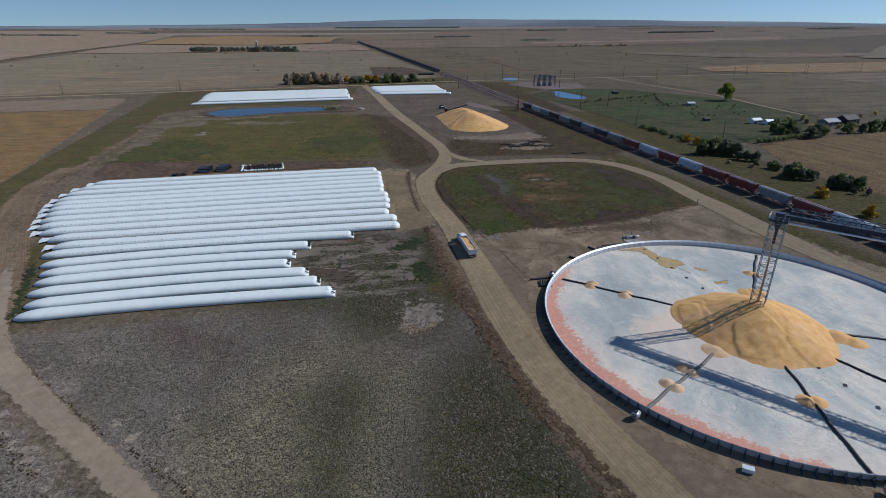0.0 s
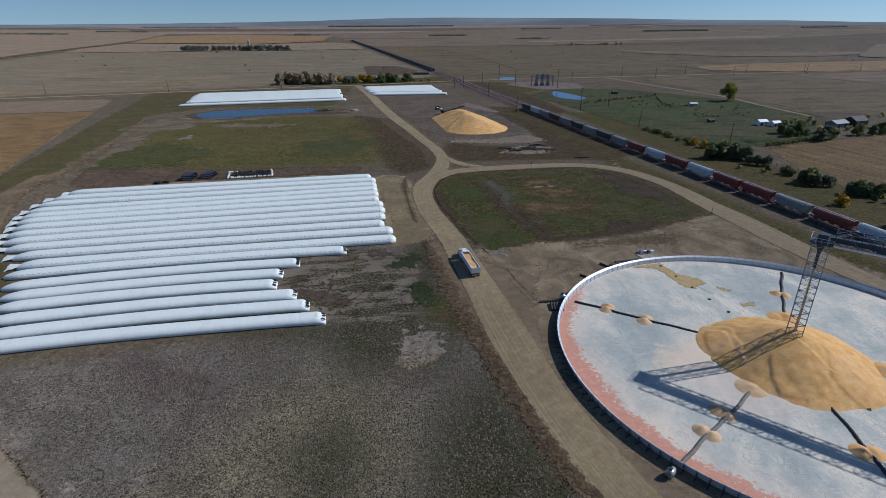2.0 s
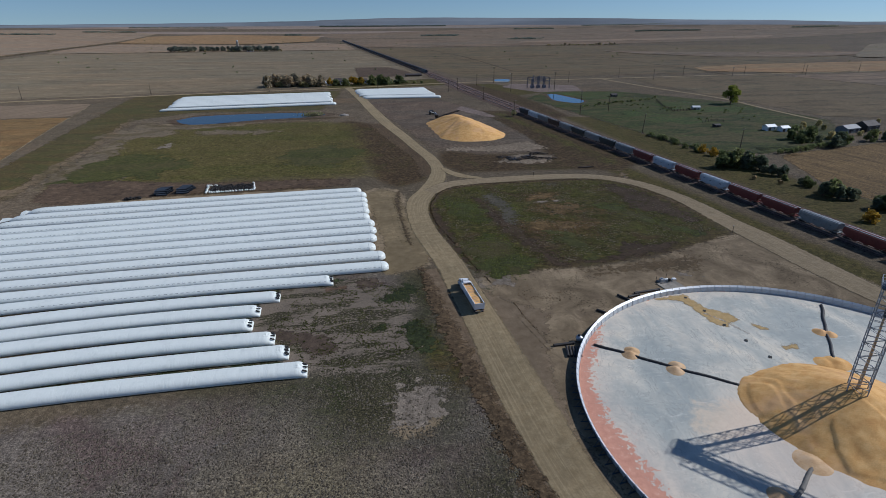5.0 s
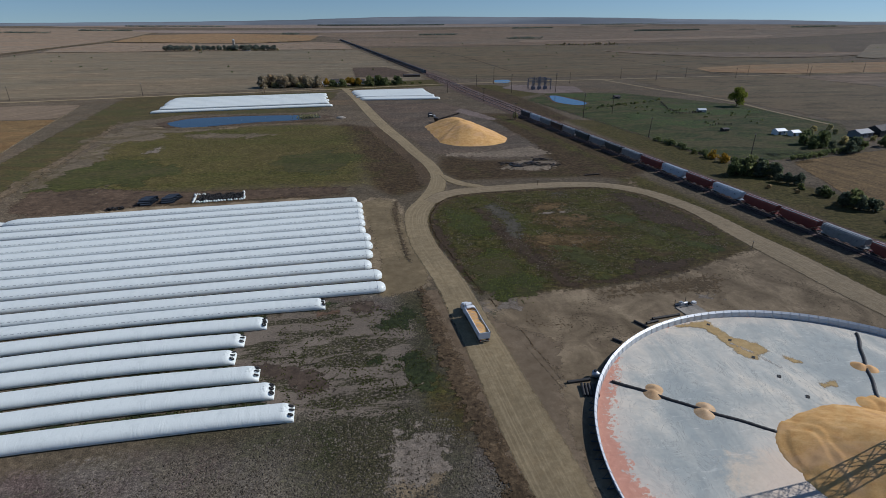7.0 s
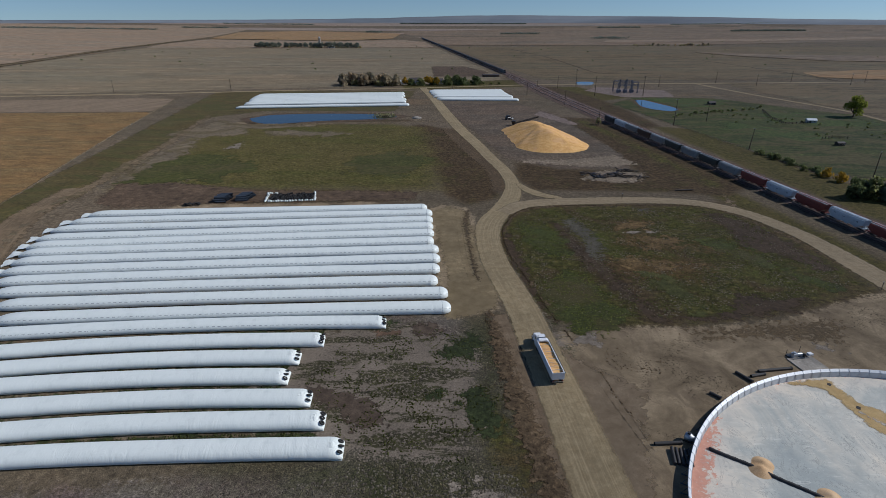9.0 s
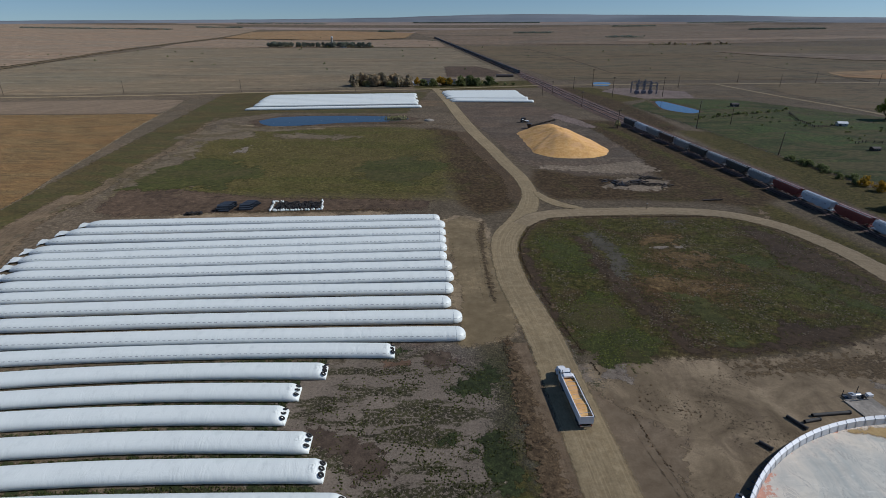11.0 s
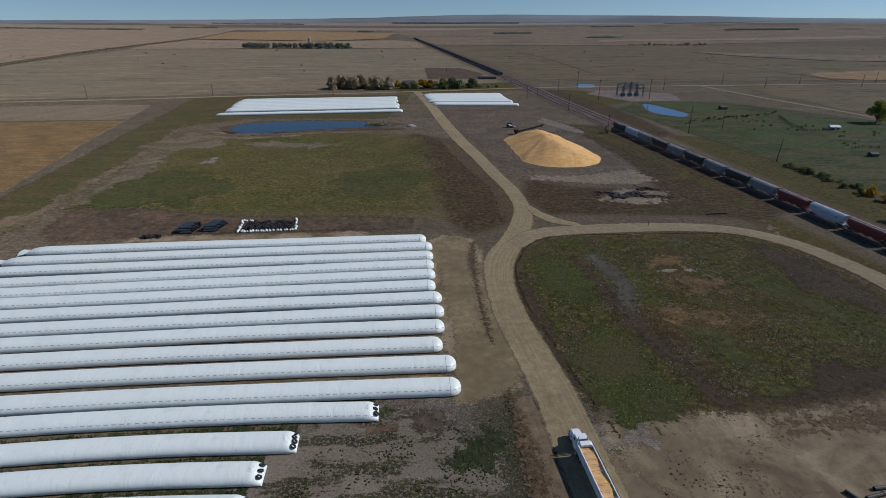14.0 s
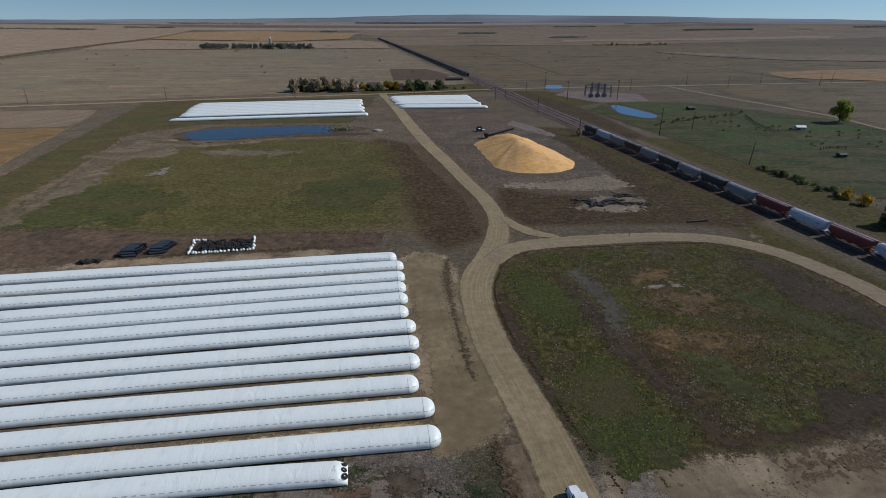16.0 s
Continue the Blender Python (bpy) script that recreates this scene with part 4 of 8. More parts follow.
patch("dirt_apron", [(1, 178), (9, 180), (16, 184), (19, 200), (13, 232), (10, 264), (2, 270), (-5, 262), (2, 205)], M_APRON, "bare tan dirt apron at the bag ends", "bare ground", 0.025, 2)
patch("dirt_apron", [(27, 168), (34, 160), (45, 150), (40, 138), (37, 122), (36.5, 104), (39, 88), (45, 74), (54, 62), (64, 54), (76, 49), (82, 30), (90, -60), (50, -60), (47, 30), (43, 55), (37, 75), (33, 97), (29, 120), (26, 145)], M_DIRT, "bare tan dirt between road and ring wall", "bare ground", 0.03, 2)
patch("green_growth", [(-50, 314), (-6, 316), (-9, 352), (-22, 372), (-52, 354)], M_GROWTH, "patch of fresher green growth on the field", "grass", 0.04, 4)
patch("green_growth", [(-156, 298), (-106, 303), (-96, 338), (-140, 366), (-160, 330)], M_GROWTH, "patch of fresher green growth near the field track", "grass", 0.04, 4)
patch("gravel_scar", [(46, 253), (52, 256), (56, 241), (57, 226), (52, 214), (49, 218), (49, 234)], M_SCAR, "old grey gravel scar in the weeds", "bare ground", 0.03, 1)
patch("gravel_scar", [(65, 241), (79, 243), (80, 240), (65, 238)], M_SILT, "old grey gravel scar in the weeds", "bare ground", 0.03, 1)
patch("gravel_scar", [(79, 267), (88, 267), (87, 263), (80, 263)], M_SCAR, "pale rubble scar in the weeds", "bare ground", 0.03, 1)
patch("pale_patch", [(0, 122), (6.5, 127), (13.5, 120.5), (12.5, 114), (1, 111)], M_SILT, "pale dried mud patch", "bare ground", 0.025, 1)
patch("pale_patch", [(90, 165), (91.6, 168), (96.7, 166.4), (95.6, 164)], M_SILT, "pale dry silt beside the blower pad", "bare ground", 0.025, 1)
patch("pale_patch", [(31.5, 170), (36.5, 172), (42, 171), (39, 166), (33, 165)], M_SILT, "pale dry silt fan beside the road", "bare ground", 0.025, 1)
patch("bare_mud", [(-18, 173.6), (-13, 173), (-8, 173.4), (-11, 170.4), (-15, 169.6)], M_REDMUD, "reddish bare mud at a bag end", "bare ground", 0.025, 1)
patch("bare_mud", [(-7.6, 176), (-1.6, 177.6), (2, 172), (-0.6, 170), (-6.3, 169.7)], M_DARKMUD, "smooth damp dark mud near the apron", "bare ground", 0.02, 1)
patch("bare_mud", [(-27, 152), (-14, 148), (-8, 140), (-16, 137), (-20, 143), (-28, 146)], M_DARKMUD, "smooth damp dark mud between bag ends", "bare ground", 0.02, 1)
patch("weed_patch", [(-1.6, 163.5), (2.3, 167.5), (9, 174), (11.5, 168), (8, 161), (1, 160)], M_MARSH, "dense dark green weeds on the mud", "weeds", 0.03, 1)
patch("weed_patch", [(-2.8, 149.6), (-0.9, 151.2), (1.6, 149.8), (0.8, 147), (-2, 146.4)], M_MARSH, "small clump of green weeds on the mud", "weeds", 0.03, 1)
patch("weed_patch", [(-44, 178.6), (-20, 176.5), (-9, 178.8), (-12, 175.2), (-30, 172.6), (-44, 174)], M_MARSH, "green weeds along a grain bag", "weeds", 0.03, 1)
patch("weed_patch", [(4, 150), (10, 152), (14, 140), (10, 134), (5, 141)], M_MARSH, "dense dark green weeds on the mud", "weeds", 0.03, 1)
strip("clod_bank", [(10.6, 264, 1.4), (9.4, 252, 3.0), (9.4, 240, 2.4), (9.8, 226, 1.8), (10.6, 212, 2.2), (11.6, 200, 1.2)], M_CHURN, "low bank of graded clods on the apron", z=0.035, crown=0.1)
strip("clod_bank", [(13.5, 184, 1.6), (14.4, 170, 4.4), (16.2, 150, 5.4), (19.8, 125, 5.4), (24.2, 98, 4.8), (30, 75, 3.4), (38, 50, 3.6), (43, 20, 3.6)], M_VERGE, "low bank of graded clods along the road", z=0.035, crown=0.1)
strip("road_shoulder", [(45, -60, 9), (42, 30, 9), (36.6, 55, 8.5), (31, 76, 7.5), (26.4, 97, 7), (23, 120, 6.5), (19.6, 145, 6.5), (17.4, 165, 6.5), (15.8, 181, 6)], M_SHOULDER, "brown dirt shoulder of the gravel road", z=0.03, crown=0.0)
strip("road_verge", [(45, -60, 9), (41, 30, 9), (35.6, 55, 8), (29.6, 76, 7), (25, 97, 7), (21.6, 120, 7), (18.2, 145, 7), (16.4, 165, 7), (15, 181, 5)], M_VERGE, "churned dark earth beside the gravel road", z=0.015, crown=0.0)
strip("road_verge", [(29.6, 186, 2.4), (27.0, 201, 2.2), (24.0, 218, 2.2), (22.8, 236, 2.4), (25.6, 250, 2.6), (32, 263, 3), (44, 269, 2.6), (62, 270, 2.4), (101, 271.5, 2.4), (113, 267.5, 2.6), (119, 258, 2.6), (124, 242, 2.6), (127.5, 225, 2.6), (130, 195, 2.6)], M_VERGE, "churned dark earth inside the loop road", z=0.02, crown=0.0)
strip("road_verge", [(26, 290, 9), (27, 320, 10), (22, 350, 12), (14, 388, 14), (4, 438, 14)], M_VERGE, "dark bare earth beside the north road", z=0.02, crown=0.0)

strip("wheel_rut", [(3, 346, 0.6), (7, 333, 0.7), (11, 320, 0.6)], M_SCUFF_PALE, "pale wheel mark on dark earth", z=0.05, crown=0.0)
strip("wheel_rut", [(7.5, 347, 0.5), (12, 333, 0.7), (16, 318, 0.6)], M_SCUFF_PALE, "pale wheel mark on dark earth", z=0.05, crown=0.0)
strip("dirt_track", [(120.5, 264, 5), (122.5, 271, 4), (125.5, 286, 2.4), (127.4, 303, 1.2)], M_TRACK, "faint dirt track beside the parked train", z=0.045, crown=0.0)
for dx in (0, 1.9):
    strip("wheel_rut", [(34.5 + dx, 155, 0.5), (35.9 + dx, 146.6, 0.7), (37.5 + dx * 0.8, 139, 0.7), (39 + dx * 0.6, 132, 0.5)], M_RUT_SHADE, "curved damp wheel rut in the dirt", z=0.05, crown=0.0)
    strip("wheel_rut", [(5.4 + dx, 262, 0.4), (5.9 + dx, 240, 0.5), (7 + dx, 215, 0.5), (10 + dx, 192, 0.4)], M_RUT_SHADE, "faint wheel rut along the bag ends", z=0.05, crown=0.0)
patch("scrub_patch", [(62.4, 173.5), (76.5, 175.6), (89, 178), (104.7, 179), (98, 168), (87, 170), (76, 170.5), (65.5, 170)], M_SCRUB, "low dark scrub on the sand", "weeds", 0.035, 1)
LUSH = ([(29.3, 254.7), (40.8, 248.5), (45.1, 232.3), (42.9, 216.7), (35.1, 218.8), (28.1, 232.5)], [(38.8, 209), (45, 207.1), (48.3, 192.6), (50.2, 180.6), (46.3, 171.7), (33.5, 170.6), (30.5, 178.4), (29, 188.5), (29.9, 200.4)], [(89.2, 229.6), (97.6, 216.3), (107.6, 204), (114, 192.6), (120.7, 199.6), (112.3, 206.7), (107, 222.6), (101, 234.5), (92.2, 239.8)])
for poly in LUSH:
    patch("green_growth", poly, M_LUSH, "fresh green weeds inside the loop road", "grass", 0.04, 1)
patch("green_growth", [(61.5, 207), (74.2, 201.7), (80, 192), (75.4, 186), (68.3, 181.7), (61, 188), (58, 199)], M_GROWTH, "thin olive weeds inside the loop road", "grass", 0.035, 1)
for poly in ([(41.4, 251.5), (44.1, 220.9), (48.1, 201.9), (52.3, 185.6), (55.4, 176), (60, 178), (55.9, 194), (53.8, 212.6), (49, 224), (46, 250)], [(84.1, 193.8), (104, 190.8), (96, 183), (66, 177), (62, 180), (78.8, 184)], [(20.9, 236), (22.7, 212.9), (26.2, 191.3), (29.3, 173.9), (31, 176), (28.6, 196), (27.4, 218.8), (25, 240)], [(102.3, 227.2), (111.9, 220.4), (119, 208), (126, 210), (121, 245), (112, 262), (104, 262), (106.4, 239.7)]):
    patch("bare_soil", poly, M_LAWNBARE, "bare brown earth inside the loop road", "bare ground", 0.024, 1)
for poly in ([(65.4, 251.4), (81.8, 254.3), (76.8, 242.6), (63.6, 242.7)], [(55.5, 218.7), (58, 209.5), (72.1, 208.4), (77.4, 214.5), (64.4, 219)], [(81.6, 215), (87.1, 214.5), (85.6, 211), (81.4, 211.2)], [(66, 238), (86, 236), (84, 226), (70, 224)]):
    patch("dry_growth", poly, M_RUSTY, "rust-brown dry weeds inside the loop road", "grass", 0.045, 1)
# roads
strip("road", [(50, -60, 12), (47, 30, 12), (41, 55, 12), (35.4, 75, 11), (31, 97, 10.4), (28.4, 120, 11.6), (26.4, 145, 10.6), (24.4, 165, 10.2), (22.7, 183, 10), (20.1, 199, 10), (17.5, 215, 9.9), (16.7, 235, 9.8), (18.8, 250, 11), (24.6, 265, 10), (30.4, 283, 9.5), (33, 302, 8), (31.6, 325, 8.2), (26.6, 352, 8.4), (20.5, 388, 9), (10.8, 440, 10), (1, 505, 10.5), (-7, 564, 10.5), (-14, 610, 10), (-25, 672, 9)], M_ROAD, "tan gravel farm road with wheel ruts")
strip("loop_road", [(25, 261, 8), (33, 270.6, 9.5), (45, 274.6, 9.8), (60, 276.3, 10), (82, 277.8, 9.8), (100, 276.6, 9.6), (112.5, 271.8, 9.2), (122.8, 261.2, 9.2), (129.4, 244.6, 9.4), (132.2, 230, 9.6), (133.4, 207, 11), (135, 190, 12.5), (136, 175, 12.5), (137, 160, 12), (138.5, 147, 11), (141, 132, 9.5), (146, 112, 8), (150, 95, 8), (153, 75, 8), (158, 0, 8), (162, -60, 8)], M_ROAD_PALE, "pale gravel loop road with wheel ruts", z=0.09)
strip("road_link", [(36, 302, 3.5), (38.5, 293, 6), (44, 285, 7), (52, 280, 4)], M_ROAD, "gravel turning at the road fork", z=0.07)
strip("dirt_road", [(8, -60, 6), (-9, 25, 6), (-29, 50.5, 6), (-44.5, 66.5, 6.2), (-59.5, 80, 6.4), (-74, 93, 6.8), (-88, 106.6, 7.0), (-102, 125, 6.6), (-111.5, 144, 5.6), (-120.5, 162, 4)], M_DIRTROAD, "smooth pale dirt road past the bag ends", z=0.065)
strip("dirt_road", [(-88, 106.6, 4), (-102, 125, 7.4), (-111.5, 144, 9), (-120.5, 162, 11), (-133, 184, 13), (-146, 208, 14), (-157, 232, 14.5), (-164.5, 255, 13.5), (-169, 292, 11)], M_WESTROAD, "brown scuffed dirt road past the bag ends", z=0.05)
strip("pale_fringe", [(-118, 158, 1.2), (-131, 182, 2.0), (-143.5, 206, 2.4), (-152, 226, 2.6), (-160, 250, 2.2), (-165, 280, 1.4)], M_SCUFF, "pale wheel-worn lane in the dirt road", z=0.11, crown=0.08)
patch("weed_patch", [(-114, 165), (-119, 157), (-115, 143), (-106, 127), (-98, 124), (-88, 124), (-97, 130), (-103, 140), (-108, 154)], M_MARSH, "green weeds along the pointed bag ends", "weeds", 0.03, 1)
strip("pale_fringe", [(-21, 30, 1.2), (-36, 48, 1.6), (-52, 64, 2.0), (-68, 78, 2.2), (-82, 91, 2.4), (-96, 106, 2.0), (-108, 124, 1.4)], M_SILT, "pale broken silt fringe beside the dirt road", z=0.035, crown=0.0)
strip("pale_fringe", [(-37, 69, 0.8), (-52, 82, 1.2), (-66, 93, 1.0), (-80, 106, 0.8)], M_SILT, "pale broken silt fringe beside the dirt road", z=0.035, crown=0.0)
strip("dirt_track", [(-161, 275, 7), (-166, 310, 8), (-168, 334, 8), (-172, 380, 7), (-178, 420, 6), (-189, 489, 5)], M_TRACK, "faint dirt track along the field")
patch("bare_ground", [(-160, 300), (-140, 300), (-148, 360), (-158, 400), (-166, 380)], M_SCUFF, "pale scuffed dirt beside the field track", "bare ground", 0.03, 4)
patch("bare_ground", [(-172, 430), (-120, 436), (-96, 446), (-110, 456), (-150, 454), (-176, 470)], M_SCUFF, "pale scuffed dirt near the pond", "bare ground", 0.03, 4)
strip("dirt_track", [(-160, 452, 5), (-120, 452, 8), (-60, 458, 4), (-20, 466, 4), (8, 462, 3)], M_TRACK, "faint dirt track beside the pond")
strip("county_road", [(-1400, 500, 8), (-900, 556, 8), (-424, 598, 8), (-176, 646, 8), (-28, 674, 8), (113, 709, 8), (317, 727, 8), (560, 748, 8), (1200, 790, 8)], M_ROAD, "straight gravel county road", z=0.2, step=12)
strip("pasture_road", [(300, 722, 6), (318, 620, 6), (340, 527, 6), (338, 460, 5), (338, 400, 5)], M_ROAD, "narrow gravel lane to the farmstead", z=0.15)
strip("far_track", [(-640, 780, 12), (-705, 908, 12), (-739, 1078, 12), (-802, 1351, 13), (-853, 1707, 14), (-916, 2262, 16), (-1053, 3110, 18)], M_GREYFIELD, "dark far draw across the prairie", z=0.86, step=30, crown=0.0)

# ponds
def pond(poly, mat, label, z):
    p = smooth_line([*poly, poly[0]], 3.0)[:-1]
    m = Mesh()
    m.put([(float(a), float(b), z) for a, b in p], [tuple(range(len(p)))])
    tagged(part("water", m, mat), label, "pond", "", "structure")


patch("pond_bank", [(-160, 476), (-148, 455), (-126, 446), (-88, 461), (-48, 469), (-26, 488), (-46, 504), (-95, 507), (-142, 501)], M_BROWN, "bare brown bank round the pond", "bank", 0.03, 3)
pond(POND, M_WATER, "dark blue pond between field and bags", 0.1)
pond([(182, 582), (176, 540), (190, 518), (202, 530), (198, 556), (190, 584)], M_WATER2, "small blue pond in the pasture", 0.12)
patch("pond_bank", [(178, 588), (171, 538), (190, 512), (206, 528), (202, 560), (192, 590)], M_BROWN, "bare bank of the pasture pond", "bank", 0.08, 3)
pond([(155, 706), (162, 738), (180, 737), (171, 706)], M_WATER2, "small blue lagoon near the substation", 0.25)


# ---- ring with the corn pile ----
def build_ring():
    cx, cy = RING
    n, rings = 150, [0, 4, 8, 12, 16, 20, 24, 28, 32, 36, 39, 42, 44, 46, 47, 48, 49, 49.7, RING_R]
    v = [(cx, cy, 0.22)]
    for r in rings[1:]:
        v += [(cx + r * math.cos(2 * math.pi * i / n), cy + r * math.sin(2 * math.pi * i / n), 0.22 + 0.004 * (RING_R - r)) for i in range(n)]
    f = [(0, 1 + i, 1 + (i + 1) % n) for i in range(n)]
    for k in range(len(rings) - 2):
        a, b = 1 + k * n, 1 + (k + 1) * n
        f += [(a + i, b + i, b + (i + 1) % n, a + (i + 1) % n) for i in range(n)]
    me = bpy.data.meshes.new("floor_slab")
    me.from_pydata(v, [], f)
    me.materials.append(M_SLAB)
    p = np.array(v)
    r, ang = np.hypot(p[:, 0] - cx, p[:, 1] - cy), np.degrees(np.arctan2(p[:, 1] - cy, p[:, 0] - cx))
    west = np.clip(1 - np.abs((ang - 192 + 540) % 360 - 180) / 62, 0, 1)
    south = np.clip(1 - np.abs((ang + 108 + 540) % 360 - 180) / 40, 0, 1)
    give(me, "red", r - 49.3 + 6.0 * west**0.5 + 1.5 * south - 2.2)
    give(me, "blush", np.maximum(r - 48.3 + 9 * west + 5 * south, 27 - np.hypot(p[:, 0] - 74, p[:, 1] - 98) - 12))
    chaff = np.maximum(17.5 - np.hypot(p[:, 0] - 89.5, p[:, 1] - 103), inside_poly(p[:, 0], p[:, 1], [(56, 104), (61, 111), (72, 112), (76, 100), (60, 99)]))
    give(me, "chaff", np.clip(chaff, -14, 6))
    ring = thing("grain_ring", pose(0, 0, 0), "round steel-walled open grain storage ring with pale floor", "grain bunker")
    part("floor_slab", me, M_SLAB, ring, "pale scuffed floor stained red along the border")

    # the wall: alike panels and braces on shared meshes
    w = 2 * math.pi * RING_R / n
    pm = Mesh()
    prof = [(0.0, 0.0), (0.14, 0.0), (0.36, 1.24), (0.78, 1.66), (0.70, 1.76), (0.2, 1.36)]
    pm.loft([[(q[0], s * (w / 2 - 0.09), q[1]) for q in prof] for s in (-1, 1)])
    panel = pm.data("wall_panel", M_WALL)
    rm = Mesh()
    rm.loft([[(q[0] - 0.06, s * 0.1, q[1] + 0.03) for q in prof] for s in (-1, 1)])
    rib = rm.data("wall_rib", M_STEEL)
    bm_ = Mesh()
    bm_.tube((0.72, 0, 1.5), (1.45, 0, 0.06), 0.06, 6)
    bm_.tube((0.15, 0, 0.05), (0.72, 0, 1.46), 0.06, 6)
    bm_.box((0.1, -0.1, 0), (1.6, 0.1, 0.1))
    brace = bm_.data("brace", M_LATTICE)
    for i in range(n):
        a = 360 * (i + 0.5) / n
        c, s = math.cos(radians(a)), math.sin(radians(a))
        part("wall_panel", panel, M_WALL, ring, at=pose(cx + RING_R * c, cy + RING_R * s, 0.12, 0, 0, a))
        b = 360 * i / n
        part("wall_rib", rib, M_STEEL, ring, at=pose(cx + RING_R * math.cos(radians(b)), cy + RING_R * math.sin(radians(b)), 0.12, 0, 0, b))
        part("brace", brace, M_LATTICE, ring, at=pose(cx + (RING_R + 0.08) * math.cos(radians(b)), cy + (RING_R + 0.08) * math.sin(radians(b)), 0.1, 0, 0, b))

    # chaff washed in under the loading place, with a swept run through it
    def drift(name, poly, material, label, z):
        ob = patch(name, poly, material, label, "", z, 0.7, "")
        ob.parent = ring
    drift("chaff_drift", [(69.1, 150.5), (74.3, 152.1), (80.8, 150.8), (82.4, 147.7), (82.7, 142.8), (84, 136.4), (86.4, 136.5), (90.5, 138.7), (92.1, 139), (91.2, 142.9), (86.9, 146.1), (85.7, 150.4), (85.3, 154.6), (78.3, 154)], M_CHAFF, "crisp-edged tan drift of chaff", 0.32)
    drift("swept_run", [(83.2, 144.8), (84.4, 144.6), (86.6, 141.4), (88.4, 138.3), (89.2, 135.4), (90.4, 132.6), (89, 132.6), (87.8, 135.2), (87, 138), (85.2, 140.8)], M_SWEPT, "pale run swept through the chaff", 0.345)
    drift("chaff_smear", [(93, 138), (96.4, 134.6), (95, 133), (92, 136)], M_CHAFF, "thin tan smear of chaff", 0.34)
    drift("chaff_smear", [(93.4, 127.4), (98, 127.6), (97.6, 125), (92.4, 124.8)], M_CHAFF, "thin tan smear of chaff", 0.36)
    # square black floor drains
    dm = Mesh()
    dm.box((-0.5, -0.36, 0), (0.5, 0.36, 0.02))
    dm.box((-0.4, -0.28, 0.02), (0.4, 0.28, 0.03))
    drain = dm.data("floor_vent", M_RUBBER)
    for x, y in ((84.1, 152.2), (85.1, 144.8), (86.0, 137.5), (86.8, 130.2), (87.8, 123.2), (92.2, 84.8), (93.1, 78.5), (94.0, 71.4)):
        part("floor_vent", drain, M_RUBBER, ring, at=pose(x, y, 0.30 + 0.004 * (RING_R - math.hypot(x - cx, y - cy)), 0, 0, 52))

    # aeration ducts, half buried black pipe
    for k, (a, r0, r1) in enumerate(((142.5, 18.5, 51.3), (-146, 18, 51.3), (-102.5, 16.5, 51.3), (-61, 17, 51.3), (-20, 19, 51.3), (54, 20, 51.3))):
        d = Mesh()
        c, s = math.cos(radians(a)), math.sin(radians(a))
        cx, cy = 89.0, 103.5
        rr = []
        for t in np.linspace(r0, r1 - 2.0, 60):
            off = 0.15 * math.sin(t * 0.25 + k) + 0.1 * math.sin(t * 0.7 + 2 * k)
            rad = 0.37 + 0.05 * (int(t * 2.2) % 2)
            rr.append([(cx + t * c - (off + rad * math.cos(q)) * s, cy + t * s + (off + rad * math.cos(q)) * c, 0.24 + rad * 1.1 * math.sin(q)) for q in np.linspace(-0.3, math.pi + 0.3, 9)])
        d.loft(rr)
        tagged(part("aeration_duct", d, M_DUSTY if k == 1 else M_DUCT, None, smooth=True), "long dust-covered aeration duct on the pale floor" if k == 1 else "long black corrugated aeration duct on the pale floor", "duct", "aeration ducts in the ring")


build_ring()


def heap(name, cones, label, group="", step=0.6, seed=0.0, rough=0.5, slumps=(), mat=None):
    """Poured grain: the union of soft cones (x, y, foot radius, height), with an uneven foot and slumps."""
    lo = [min(c[k] - c[2] * 1.25 for c in cones) for k in (0, 1)]
    hi = [max(c[k] + c[2] * 1.25 for c in cones) for k in (0, 1)]
    xs, ys = np.arange(lo[0], hi[0] + step, step), np.arange(lo[1], hi[1] + step, step)
    gx, gy = np.meshgrid(xs, ys)
    z = np.full(gx.shape, -9.0)
    wob = np.array([noise.noise(Vector((x * 0.13, y * 0.13, seed))) * 1.0 + noise.noise(Vector((x * 0.5, y * 0.5, seed + 3))) * 0.35 for x, y in zip(gx.ravel(), gy.ravel())]).reshape(gx.shape)
    for cx, cy, r, h in cones:
        d = np.hypot(gx - cx, gy - cy)
        soft = 0.16 * r
        z = np.maximum(z, h * (1 - (np.sqrt(d * d + soft * soft) - soft) / (r + rough * wob * min(1.5, r * 0.16))))
    for poly, lift in slumps:
        ins = inside_poly(gx.ravel(), gy.ravel(), poly).reshape(gx.shape) + 0.9 * wob
        z = np.where(z > -0.1, z + lift * np.clip(ins / 0.3, 0, 1), z)
    z = np.where(z > 0, z + 0.12 * wob * np.clip(z / 2, 0, 1), z)
    z = np.maximum(z, -0.25)
    live = z > -0.24
    m, idx = Mesh(), {}
    for j in range(len(ys) - 1):
        for i in range(len(xs) - 1):
            q = [(j, i), (j, i + 1), (j + 1, i + 1), (j + 1, i)]
            if any(live[c] for c in q):
                f = []
                for c in q:
                    if c not in idx:
                        idx[c] = len(m.v)
                        m.v.append((float(gx[c]), float(gy[c]), 0.3 + float(z[c])))
                    f.append(idx[c])
                m.f.append(tuple(f))
    return tagged(part(name, m, mat or M_CORN, None, smooth=True), label, "corn pile", group)


